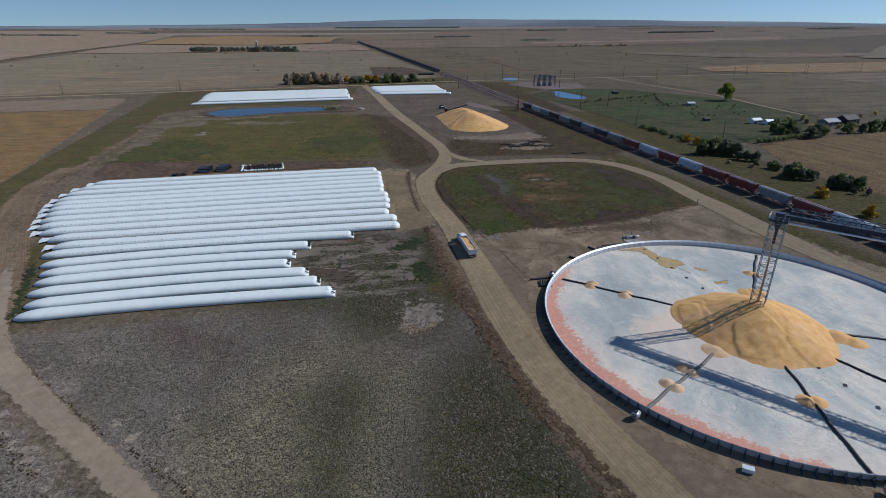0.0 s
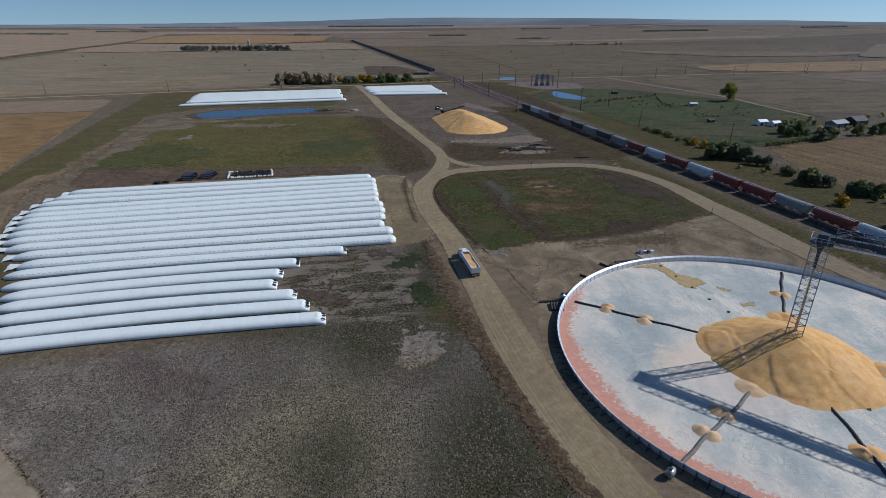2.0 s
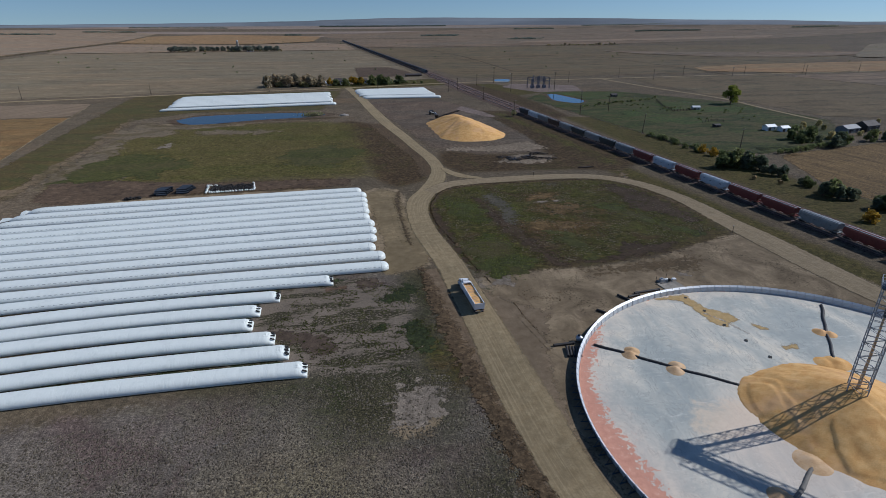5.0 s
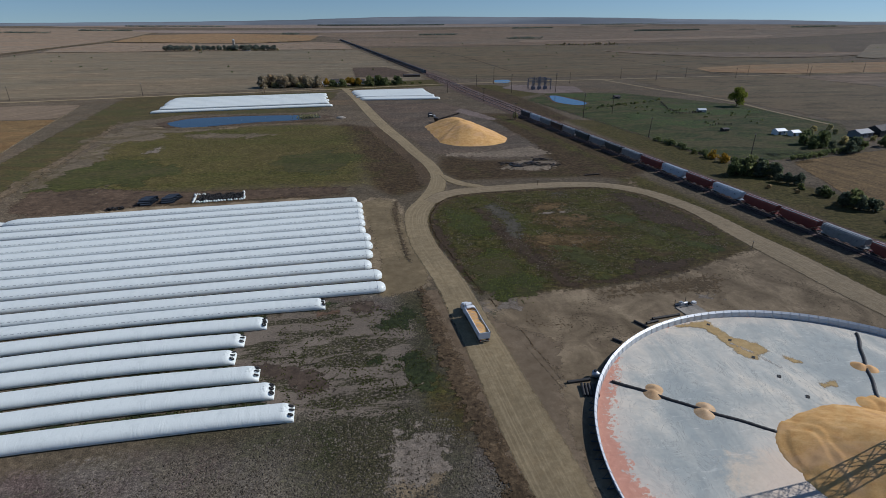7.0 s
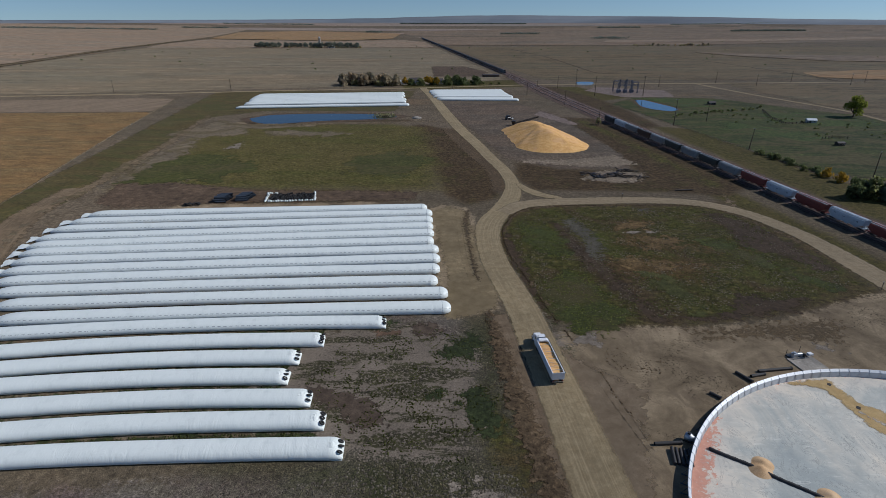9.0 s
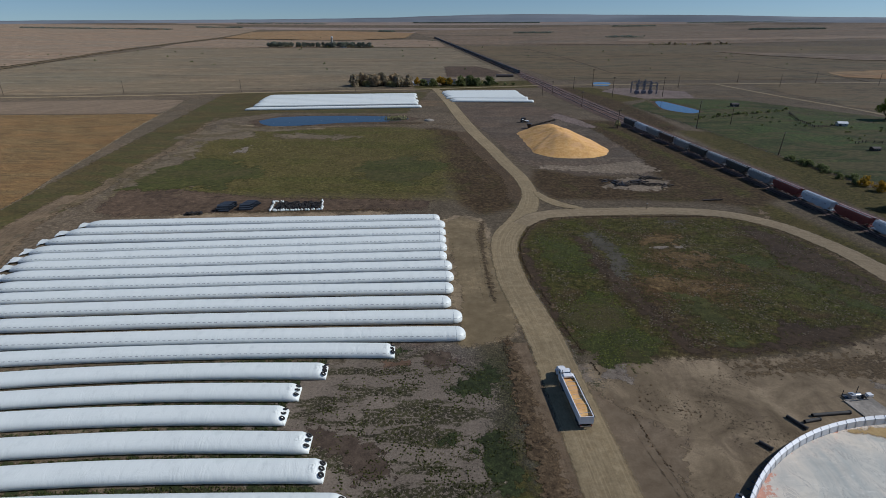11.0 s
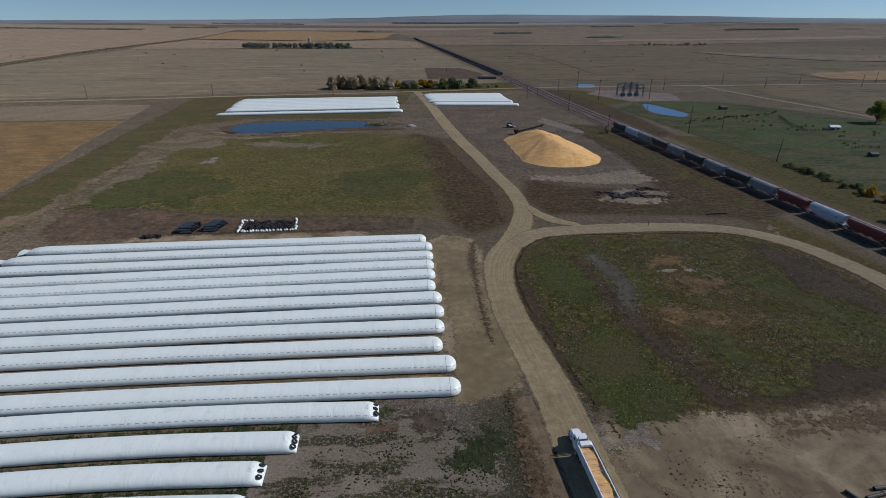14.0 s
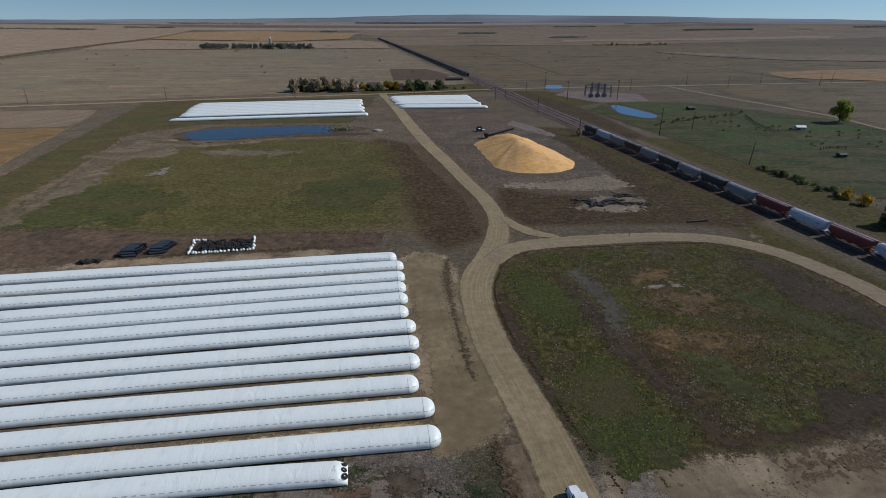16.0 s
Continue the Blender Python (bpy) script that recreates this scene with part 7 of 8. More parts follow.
def ring_gear():
    cx, cy = 89.0, 103.5

    def fan(at, label):
        t = thing("aeration_fan", at, label, "fan", "fans outside the ring")
        m = Mesh()
        m.loft([[(x, r * math.cos(a), 0.95 + r * math.sin(a)) for a in np.linspace(0, 2 * math.pi, 19)[:-1]] for x, r in ((-0.55, 0.62), (-0.5, 0.72), (0.5, 0.72), (0.6, 0.62), (1.3, 0.42))])
        part("housing", m, M_STEEL, t, "galvanised round housing", True)
        part("guard", Mesh().torus(pose(-0.57, 0, 0.95, 0, 90, 0), 0.42, 0.05, 16, 5).tube((-0.6, 0, 0.95), (-0.5, 0, 0.95), 0.16, 8), M_BLACK, t)
        m = Mesh()
        for s in (-0.45, 0.45):
            m.tube((-0.4, s, 0.05), (-0.2, s * 0.6, 0.5), 0.05, 5)
            m.tube((0.5, s, 0.05), (0.3, s * 0.6, 0.5), 0.05, 5)
            m.box((-0.6, s - 0.06, 0), (0.7, s + 0.06, 0.08))
        part("stand", m, M_BLACK, t)
        part("motor", Mesh().box((-0.2, -0.25, 1.6), (0.35, 0.25, 1.95)), M_BLACK, t)

    for a in (-146, -102.5, -61, 142.5):
        r = RING_R + 2.6
        fan(pose(cx + r * math.cos(radians(a)), cy + r * math.sin(radians(a)), 0.05, 0, 0, a + 180), "round galvanised aeration fan outside the ring wall")
    # loading platform, concrete pad with two blue-grey fans
    p = thing("concrete_pad", pose(84.5, 159.8, 0.05, 0, 0, 12), "small pale concrete pad beside the ring wall", "slab")
    part("slab", Mesh().box((-3.4, -2.6, -0.02), (3.0, 2.4, 0.16)), M_CONCRETE, p)
    part("kerb_strip", Mesh().box((-3.5, 2.4, -0.02), (3.1, 2.6, 0.28)), M_CONCRETE, p)
    b = thing("blower_unit", pose(83.6, 162.7, 0.05, 0, 0, 9), "blue-grey blower unit with pipes on a steel skid", "blower")
    part("skid", Mesh().box((-2.1, -1.1, 0), (2.1, 1.1, 0.14)).box((-2.1, -1.1, 0.14), (2.1, -0.95, 0.3)).box((-2.1, 0.95, 0.14), (2.1, 1.1, 0.3)), M_BLUEPIPE, b)
    part("housing", Mesh().box((-1.5, -0.6, 0.14), (-0.3, 0.5, 1.1)).tube((-0.9, 0, 1.1), (-0.9, 0, 1.35), 0.3, 10), M_STEEL, b)
    part("motor", Mesh().tube((-0.2, 0, 0.65), (1.0, 0, 0.65), 0.36, 12).tube((1.0, 0, 0.65), (1.12, 0, 0.65), 0.2, 10), M_STEEL, b)
    part("elbow", Mesh().tube((1.2, -0.5, 0.2), (1.2, -0.5, 1.1), 0.24, 10).tube((1.2, -0.5, 1.0), (1.7, -0.9, 0.5), 0.24, 10), M_DUCT, b)
    part("post", Mesh().tube((-2.4, 0.7, 0), (-2.4, 0.7, 1.7), 0.07, 6), M_DARKWOOD, b)
    part("post", Mesh().tube((1.4, 1.2, 0), (1.4, 1.2, 1.9), 0.07, 6), M_DARKWOOD, b)
    c = thing("control_box", pose(86.9, 163.3, 0.05, 0, 0, 12), "pale control cabinet beside the blower", "cabinet")
    part("cabinet", Mesh().box((-0.55, -0.45, 0.1), (0.55, 0.45, 0.6)), M_WHITE, c)
    part("plinth", Mesh().box((-0.7, -0.55, 0), (0.7, 0.55, 0.1)), M_CONCRETE, c)
    # black timbers and a slatted pallet rack against the wall
    for x, y, l, a in ((43.0, 134.8, 5.2, 4), (67.2, 154.7, 4.0, -61), (75.5, 157.4, 8.2, 8), (70.6, 155.4, 3.6, 14), (58.0, 148.4, 2.4, -50)):
        t = thing("pipe_length", pose(x, y, 0.3, 0, 0, a), "length of black plastic pipe on the dirt", "pipe", "loose black pipe lengths")
        part("pipe", Mesh().tube((-l / 2, 0, 0), (l / 2, 0, 0), 0.34, 10, caps=False).tube((-l / 2, 0, 0), (l / 2, 0, 0), 0.28, 10, caps=False), M_DUCT, t)
        part("collar", Mesh().tube((l / 2 - 0.25, 0, 0), (l / 2, 0, 0), 0.4, 10), M_DUCT, t)
    r = thing("pipe_bundle", pose(44.2, 131.4, 0, 0, 0, 78), "bundle of black pipes leaning at the ring wall", "pipes")
    for k in range(5):
        part("pipe", Mesh().tube((-1.9, k * 0.72 - 1.4, 0.34), (1.9, k * 0.72 - 1.4, 0.34 + 0.03 * k), 0.3, 10), M_DUCT, r)
    v = thing("white_crate", pose(58.5, 59.4, 0.05, 0, 0, -32), "small white metal crate by the ring wall", "crate")
    part("crate", Mesh().box((-0.9, -0.5, 0), (0.9, 0.5, 0.75)), M_WHITE, v)
    part("lid", Mesh().box((-0.95, -0.55, 0.75), (0.95, 0.55, 0.84)), M_ROOF, v)


ring_gear()


# ---- poles and fences ----
def utility_pole(at, h, arms, label="tall dark wooden utility pole"):
    t = thing("utility_pole", at, label, "pole", "utility poles")
    part("post", Mesh().tube((0, 0, -0.3), (0, 0, h), 0.2 + h * 0.008, 8, 0.14), M_WOOD, t)
    for k in range(arms):
        z = h - 0.6 - 1.1 * k
        arm = part("crossarm", Mesh().box((-1.5, -0.09, z), (1.5, 0.09, z + 0.2)), M_WOOD, t)
        ins = Mesh()
        for x in (-1.3, -0.6, 0.6, 1.3):
            ins.tube((x, 0, z + 0.2), (x, 0, z + 0.45), 0.07, 6)
        part("insulator", ins, M_STEEL, arm)
    return t


pole_a = utility_pole(pose(168, 452, 0, 0, 0, 30), 19, 2)
for x, y, a in ((201, 616, 20), (151, 612, 10), (151, 697, 5)):
    copy_thing(pole_a, pose(x, y, 0, 0, 0, a))
pole_b = utility_pole(pose(183, 375, 0, 2, 3, 40), 13, 1, "slim weathered wooden utility pole")
for x, y, a in ((214, 316, 40), (252, 228, 40), (96, 634, 10), (108, 549, 12), (113, 452, 0), (84, 622, 10), (200, 470, 40), (286, 250, 40)):
    copy_thing(pole_b, pose(x, y, 0, 0, 0, a))
for k in range(12):
    copy_thing(pole_b, pose(-700 + k * 118, 590 + k * 12.5, 0, 0, 0, 96))
for k in range(7):
    copy_thing(pole_b, pose(330 + k * 95, 735 + k * 6, 0, 0, 0, 92))
sign_post = thing("marker_post", pose(78.1, 279.4, 0), "thin dark marker post at the road edge", "post")
part("post", Mesh().tube((0, 0, -0.2), (0, 0, 2.6), 0.09, 6), M_WOOD, sign_post)
part("cap", Mesh().box((-0.12, -0.12, 2.6), (0.12, 0.12, 2.75)), M_STEEL, sign_post)
copy_thing(sign_post, pose(128, 196, 0))


def fence(pts, gap, label):
    t = thing("wire_fence", pose(0, 0, 0), label, "fence", "wire fences")
    post = Mesh().tube((0, 0, -0.1), (0, 0, 1.35), 0.09, 5).data("fence_post", M_WOOD)
    wire = Mesh()
    for (ax, ay), (bx, by) in zip(pts, pts[1:]):
        n = max(1, int(math.hypot(bx - ax, by - ay) / gap))
        for k in range(n):
            part("fence_post", post, M_WOOD, t, at=pose(ax + (bx - ax) * k / n, ay + (by - ay) * k / n, 0))
        for z in (0.4, 0.8, 1.2):
            wire.tube((ax, ay, z), (bx, by, z), 0.015, 3, caps=False)
    part("wire", wire, M_RAIL, t)


fence([(158, 520), (170, 450), (188, 328), (205, 262), (222, 190)], 6, "weathered post and wire fence by the railway")
fence([(205, 548), (262, 545), (300, 480), (340, 455)], 7, "weathered pasture fence with wooden posts")
fence([(228, 303), (300, 326), (345, 335)], 6, "pasture fence along the stubble field")



def corral(pts, label):
    """Heavy dark posts with two rails."""
    t = thing("corral", pose(0, 0, 0), label, "fence", "pasture corrals")
    post = Mesh().tube((0, 0, -0.1), (0, 0, 1.9), 0.2, 6).data("corral_post", M_DARKWOOD)
    for (ax, ay), (bx, by) in zip(pts, pts[1:]):
        n = max(1, int(math.hypot(bx - ax, by - ay) / 3.2))
        for k in range(n + 1):
            part("corral_post", post, M_DARKWOOD, t, at=pose(ax + (bx - ax) * k / n, ay + (by - ay) * k / n, 0))
        for z in (0.7, 1.4):
            part("rail", Mesh().tube((ax, ay, z), (bx, by, z), 0.1, 5), M_DARKWOOD, t)


corral([(270, 520), (257, 484), (253, 458), (272, 462)], "weathered dark timber corral beside the pasture shed")
corral([(246, 405), (255, 409), (264, 407)], "short run of dark corral rails in the pasture")

# round straw bales
for x, y, a in ((182.6, 259.6, 30), (189.3, 250.4, 75)):
    t = thing("round_bale", pose(x, y, 0, 0, 0, a), "round straw bale on the grass strip", "bale", "round straw bales")
    part("straw", Mesh().tube((-0.75, 0, 0.85), (0.75, 0, 0.85), 0.88, 20), M_STRAW, t)
    part("twine", Mesh().tube((-0.4, 0, 0.85), (-0.34, 0, 0.85), 0.9, 20).tube((0.34, 0, 0.85), (0.4, 0, 0.85), 0.9, 20), M_WOOD, t)


# ---- trees and shrubs ----
def make_tree(h, r, leaf, seed, base=0.32, clumps=420, label="", name="tree", size=0.55, category="tree", group="", bare=0.0):
    """Tapered trunk, forked limbs and a crown of many small leaf sprays gathered in uneven lobes."""
    rnd = random.Random(seed)
    t = thing(name, pose(0, 0, -200), label, category, group)
    wood = Mesh()
    wood.tube((0, 0, -0.2), (0.03 * h, 0, h * base), 0.035 * h, 8, 0.024 * h)
    lobes = []
    for k in range(13):
        a, u = rnd.uniform(0, 2 * math.pi), rnd.random()
        d = r * (0.3 + 0.5 * rnd.random())
        p = Vector((d * math.cos(a), d * math.sin(a), h * (base + 0.12 + (0.78 - base) * u)))
        d2 = math.sqrt(1 - 0.72 * u * u)
        p.x, p.y = p.x * d2, p.y * d2
        mid = Vector((p.x * 0.35, p.y * 0.35, h * (base + 0.3 * (p.z / h - base))))
        wood.tube((0.03 * h, 0, h * base * 0.9), mid, 0.018 * h, 5, 0.012 * h, False)
        wood.tube(mid, p, 0.012 * h, 5, 0.004 * h, False)
        lobes.append((p, r * rnd.uniform(0.26, 0.46)))
    lobes.append((Vector((0, 0, h * 0.86)), r * 0.42))
    part("trunk", wood, M_BARK, t, "rough grey-brown trunk and limbs")
    m = Mesh()
    for _ in range(clumps):
        c, q = rnd.choice(lobes)
        d = Vector((rnd.gauss(0, 1), rnd.gauss(0, 1), rnd.gauss(0, 0.8))).normalized() * q * rnd.random() ** 0.4
        p = c + d
        p.z = max(p.z, 0.12 * h if base > 0.1 else 0.1)
        s = size * rnd.uniform(0.6, 1.3)
        rot = Euler((rnd.uniform(0, 6), rnd.uniform(0, 6), rnd.uniform(0, 6))).to_matrix()
        quad = [p + rot @ Vector(v) * s for v in ((-1, -0.5, 0), (0.1, -0.7, 0.15), (1, 0.1, 0), (0.2, 0.75, 0.2), (-0.8, 0.5, -0.1))]
        m.put(quad, [(0, 1, 2, 3, 4)])
    part("crown", m, M_LEAF[leaf], t, "")
    return t


KIND = {
    "big": lambda: make_tree(16, 9.2, "green", 1, 0.16, 2200, "broad green cottonwood tree standing alone in pasture", size=0.62),
    "elm": lambda: make_tree(9.5, 5.2, "dull", 2, 0.08, 640, "dull green shelterbelt tree losing its leaves", group="shelterbelt trees", size=0.75),
    "elm2": lambda: make_tree(8, 4.8, "dull", 3, 0.08, 560, "olive shelterbelt tree thinning out", group="shelterbelt trees", size=0.75),
    "bare": lambda: make_tree(8.5, 4.6, "bare", 12, 0.1, 620, "brownish half-bare shelterbelt tree", group="shelterbelt trees", size=0.55),
    "grove": lambda: make_tree(15, 8.6, "grey", 33, 0.1, 420, "tall dark tree in a far farm grove", group="far grove trees", size=1.5),
    "ash": lambda: make_tree(9, 4.0, "yellow", 4, 0.22, 480, "yellow autumn ash tree at the farmstead", group="autumn trees", size=0.65),
    "hedge_tree": lambda: make_tree(9.0, 4.2, "hedge", 41, 0.06, 900, "dark blue-green bushy tree in the hedgerow", "tree", 0.55, "tree", "hedgerow trees"),
    "hedge_tree2": lambda: make_tree(7.0, 4.6, "dark", 42, 0.05, 760, "rounded dark green tree in the hedgerow", "tree", 0.55, "tree", "hedgerow trees"),
    "cedar2": lambda: make_tree(3.6, 3.4, "dark", 15, 0.03, 560, "low spreading dark green bush in the hedgerow", "bush", 0.46, "bush", "hedgerow bushes"),
    "tuft": lambda: make_tree(1.4, 1.7, "dark", 26, 0.03, 120, "small low green shrub in the pasture", "shrub", 0.28, "shrub", "pasture shrubs"),
    "cedar": lambda: make_tree(4.6, 3.6, "dark", 5, 0.04, 760, "dense dark green cedar bush in the hedgerow", "bush", 0.5, "bush", "hedgerow bushes"),
    "shrub": lambda: make_tree(2.6, 2.2, "dark", 6, 0.03, 220, "low dark green shrub in the pasture", "shrub", 0.36, "shrub", "pasture shrubs"),
    "gold": lambda: make_tree(4.6, 3.2, "yellow", 7, 0.05, 420, "golden yellow autumn bush by the fence", "bush", 0.42, "bush", "autumn bushes"),
    "brown": lambda: make_tree(5.0, 2.6, "dull", 8, 0.12, 340, "small dull brown tree beside the train", "tree", 0.4, "tree"),
}
KINDS = {}


def plant(kind, x, y, turn=0.0, z=0.0, size=1.0):
    at = pose(x, y, z, 0, 0, turn) @ Matrix.Diagonal((size, size, size * 1.0, 1))
    if kind in KINDS:
        return copy_thing(KINDS[kind], at)
    KINDS[kind] = KIND[kind]()
    KINDS[kind].matrix_basis = at
    return KINDS[kind]


rnd = random.Random(21)
plant("big", 326, 491)
plant("brown", 113.5, 455)
plant("brown", 215, 150, 60)
for ax, ay, bx, by, n, lo, hi in ((181, 284, 199, 276, 12, 0.75, 1.15), (192, 268, 199, 260, 6, 0.55, 0.8), (196, 250, 199, 240, 3, 0.4, 0.6), (193, 232, 204, 224, 8, 0.6, 0.95), (200, 214, 211, 207, 8, 0.6, 0.95), (205, 201, 209, 199, 2, 0.35, 0.5)):
    for k in range(n):
        u = (k + rnd.uniform(0.1, 0.9)) / n
        plant(rnd.choice(("hedge_tree", "hedge_tree", "hedge_tree2")), ax + (bx - ax) * u + rnd.uniform(-2, 2), ay + (by - ay) * u + rnd.uniform(-2.5, 2.5), rnd.uniform(0, 360), size=rnd.uniform(lo, hi))
for x, y in ((185.6, 351), (185.6, 338), (186.4, 327), (188.6, 319), (196, 256), (198, 236)):
    plant("cedar2", x, y, rnd.uniform(0, 360), size=rnd.uniform(0.6, 0.9))
for x, y, q in ((269, 341, 1.0), (272, 333, 1.15), (270, 322, 0.9), (274, 314, 1.0), (280, 318, 1.2), (287, 322, 0.9), (264, 330, 0.7), (312, 328, 0.9), (322, 327, 0.9), (334, 331, 1.0), (346, 334, 0.9)):
    plant(rnd.choice(("hedge_tree2", "hedge_tree", "hedge_tree2")), x, y, rnd.uniform(0, 360), size=q)
for x, y in ((191.4, 307), (190, 315.6), (186.5, 199), (186.4, 173.6), (221, 162)):
    plant("gold", x, y, rnd.uniform(0, 360))
for k in range(16):
    u = 0.55 + 0.45 * k / 15
    plant(rnd.choice(("tuft", "tuft", "shrub")), 172 + 20 * u + rnd.uniform(-1, 1), 420 - 95 * u + rnd.uniform(-2, 2), rnd.uniform(0, 360))
for cx, cy, n in ((244, 500, 6), (262, 476, 7), (230, 470, 5), (270, 440, 4), (300, 452, 8), (246, 420, 4), (225, 520, 4), (290, 415, 3)):
    for _ in range(n):
        plant("tuft", cx + rnd.gauss(0, 9), cy + rnd.gauss(0, 5), rnd.uniform(0, 360), size=rnd.uniform(0.4, 0.9))
for k in range(26):
    plant(rnd.choice(("shrub", "tuft", "tuft")), 182 + 3.8 * k + rnd.uniform(-2, 2), 491 + 1.8 * k + rnd.uniform(-3, 3), rnd.uniform(0, 360), size=rnd.uniform(0.6, 1.1))
# farmstead east of the railway
for k in range(14):
    plant(("elm2", "elm")[k % 2], 290 + 7 * k + rnd.uniform(-3, 3), 340 + 1.6 * k + rnd.uniform(-5, 5), rnd.uniform(0, 360), size=rnd.uniform(0.4, 0.62))
for x, y, q in ((296, 368, 0.8), (304, 376, 0.9), (312, 366, 0.8), (318, 378, 1.0), (372, 384, 0.7), (384, 372, 0.7), (392, 392, 0.8)):
    plant("elm", x, y, rnd.uniform(0, 360), size=q)
for k in range(16):
    plant("shrub", 232 + 4.2 * k, 305 + 1.4 * k + rnd.uniform(-1, 1), rnd.uniform(0, 360))
# shelterbelt and farmhouse by the county road
for k in range(96):
    u = rnd.random()
    plant(rnd.choice(("elm", "elm2", "elm", "bare", "bare")), -122 + 66 * u, 690 + 26 * rnd.random(), rnd.uniform(0, 360), size=rnd.uniform(0.95, 1.45) * (0.8 + 0.25 * math.sin(math.pi * min(1, u + 0.15))))
for x, y in ((-47, 700), (-18, 705), (-22, 712), (-10, 700)):
    plant("ash", x, y, rnd.uniform(0, 360))
for k in range(9):
    plant(rnd.choice(("elm", "elm2", "bare")), -44 + 9 * k + rnd.uniform(-3, 3), 706 + 26 * rnd.random(), rnd.uniform(0, 360), size=rnd.uniform(0.7, 1.2))
for x, y in ((-40, 702), (-29, 700), (-14, 708), (3, 704), (12, 708), (20, 704), (36, 712)):
    plant("cedar", x, y, rnd.uniform(0, 360), size=rnd.uniform(1.1, 1.6))
for k in range(8):
    plant("shrub", 0 + 9 * k, 706 + 10 * rnd.random(), rnd.uniform(0, 360))
# far groves
for k in range(130):
    u = rnd.random()
    plant(rnd.choice(("grove", "grove", "elm")), -500 + 280 * u, 1548 - 14 * u + rnd.uniform(-26, 26), rnd.uniform(0, 360), size=rnd.uniform(0.65, 1.05))
for k in range(64):
    u = rnd.random()
    plant(rnd.choice(("elm", "elm", "bare", "elm")) if u > 0.25 else "elm", 514 + 245 * u, 1690 + rnd.uniform(-14, 14), rnd.uniform(0, 360), size=rnd.uniform(0.5, 0.9))


def far_wood(x0, x1, y, n, seed, deep=16):
    """A wood so far off that single trees cannot be told."""
    rn = random.Random(seed)
    m = Mesh()
    for _ in range(n):
        cx, cy = x0 + (x1 - x0) * rn.random(), y + rn.uniform(-deep, deep)
        z0 = float(rise(cx, cy))
        h = rn.uniform(4, 9)
        for _ in range(7):
            p = Vector((cx + rn.gauss(0, 5), cy + rn.gauss(0, 3), z0 + h * rn.uniform(0.0, 1)))
            rot = Euler((rn.uniform(0, 6), rn.uniform(0, 6), rn.uniform(0, 6))).to_matrix()
            m.put([p + rot @ Vector(v) * 2.6 for v in ((-1, -0.5, 0), (0.1, -0.8, 0.2), (1, 0.2, 0), (0, 0.9, 0.1))], [(0, 1, 2, 3)])
    tagged(part("far_wood", m, M_LEAF["grey"]), "distant dark grove on the prairie", "trees", "", "stuff")


for a in ((1440, 1800, 2960, 330, 1), (2440, 2720, 3050, 200, 2), (-330, 560, 4150, 800, 3), (-1500, -1240, 3300, 120, 4), (250, 420, 2700, 90, 5), (900, 1150, 3500, 140, 6), (-400, -330, 2900, 60, 7), (-2300, -1500, 3000, 240, 8), (1500, 2400, 3900, 260, 9), (-1500, -900, 3900, 200, 10), (560, 700, 2250, 50, 11)):
    far_wood(*a)
rn = random.Random(77)
m = Mesh()
for _ in range(160):
    cx, cy = rn.uniform(-900, 1600), rn.uniform(900, 2600)
    z0 = float(rise(cx, cy))
    for _ in range(4):
        p = Vector((cx + rn.gauss(0, 1.2), cy + rn.gauss(0, 1.2), z0 + rn.uniform(0.2, 2.4)))
        rot = Euler((rn.uniform(0, 6), rn.uniform(0, 6), rn.uniform(0, 6))).to_matrix()
        m.put([p + rot @ Vector(v) * 1.3 for v in ((-1, -0.5, 0), (0.1, -0.8, 0.2), (1, 0.2, 0), (0, 0.9, 0.1))], [(0, 1, 2, 3)])
tagged(part("far_scrub", m, M_LEAF["dark"]), "scattered far scrub on the prairie", "shrubs", "", "stuff")


# ---- buildings ----
def shed(at, l, w, h, roof_h, wall, roof, label, category="shed", doors=1, windows=2, name="shed"):
    t = thing(name, at, label, category)
    m = Mesh()
    m.loft([[(x, -w / 2, 0), (x, w / 2, 0), (x, w / 2, h), (x, 0, h + roof_h), (x, -w / 2, h)] for x in (-l / 2, l / 2)])
    part("wall", m, wall, t)
    m = Mesh()
    for s in (-1, 1):
        m.loft([[(x, s * (w / 2 + 0.35), h - 0.12), (x, 0, h + roof_h + 0.05), (x, 0, h + roof_h + 0.22), (x, s * (w / 2 + 0.35), h + 0.05)] for x in (-l / 2 - 0.3, l / 2 + 0.3)])
    part("roof", m, roof, t)
    for k in range(doors):
        part("door", Mesh().box((-l / 4 + k * l / 2 - 1.0, -w / 2 - 0.05, 0), (-l / 4 + k * l / 2 + 1.0, -w / 2 + 0.02, min(2.4, h * 0.85))), M_ROOFDARK, t, "dark door")
    for k in range(windows):
        x = -l / 2 + (k + 0.5) * l / windows
        win = part("window", Mesh().box((x - 0.6, -w / 2 - 0.06, h * 0.45), (x + 0.6, -w / 2 + 0.02, h * 0.8)), M_WHITE, t)
        part("pane", Mesh().box((x - 0.5, -w / 2 - 0.09, h * 0.48), (x + 0.5, -w / 2 - 0.05, h * 0.77)), M_GLASS, win)
    return t


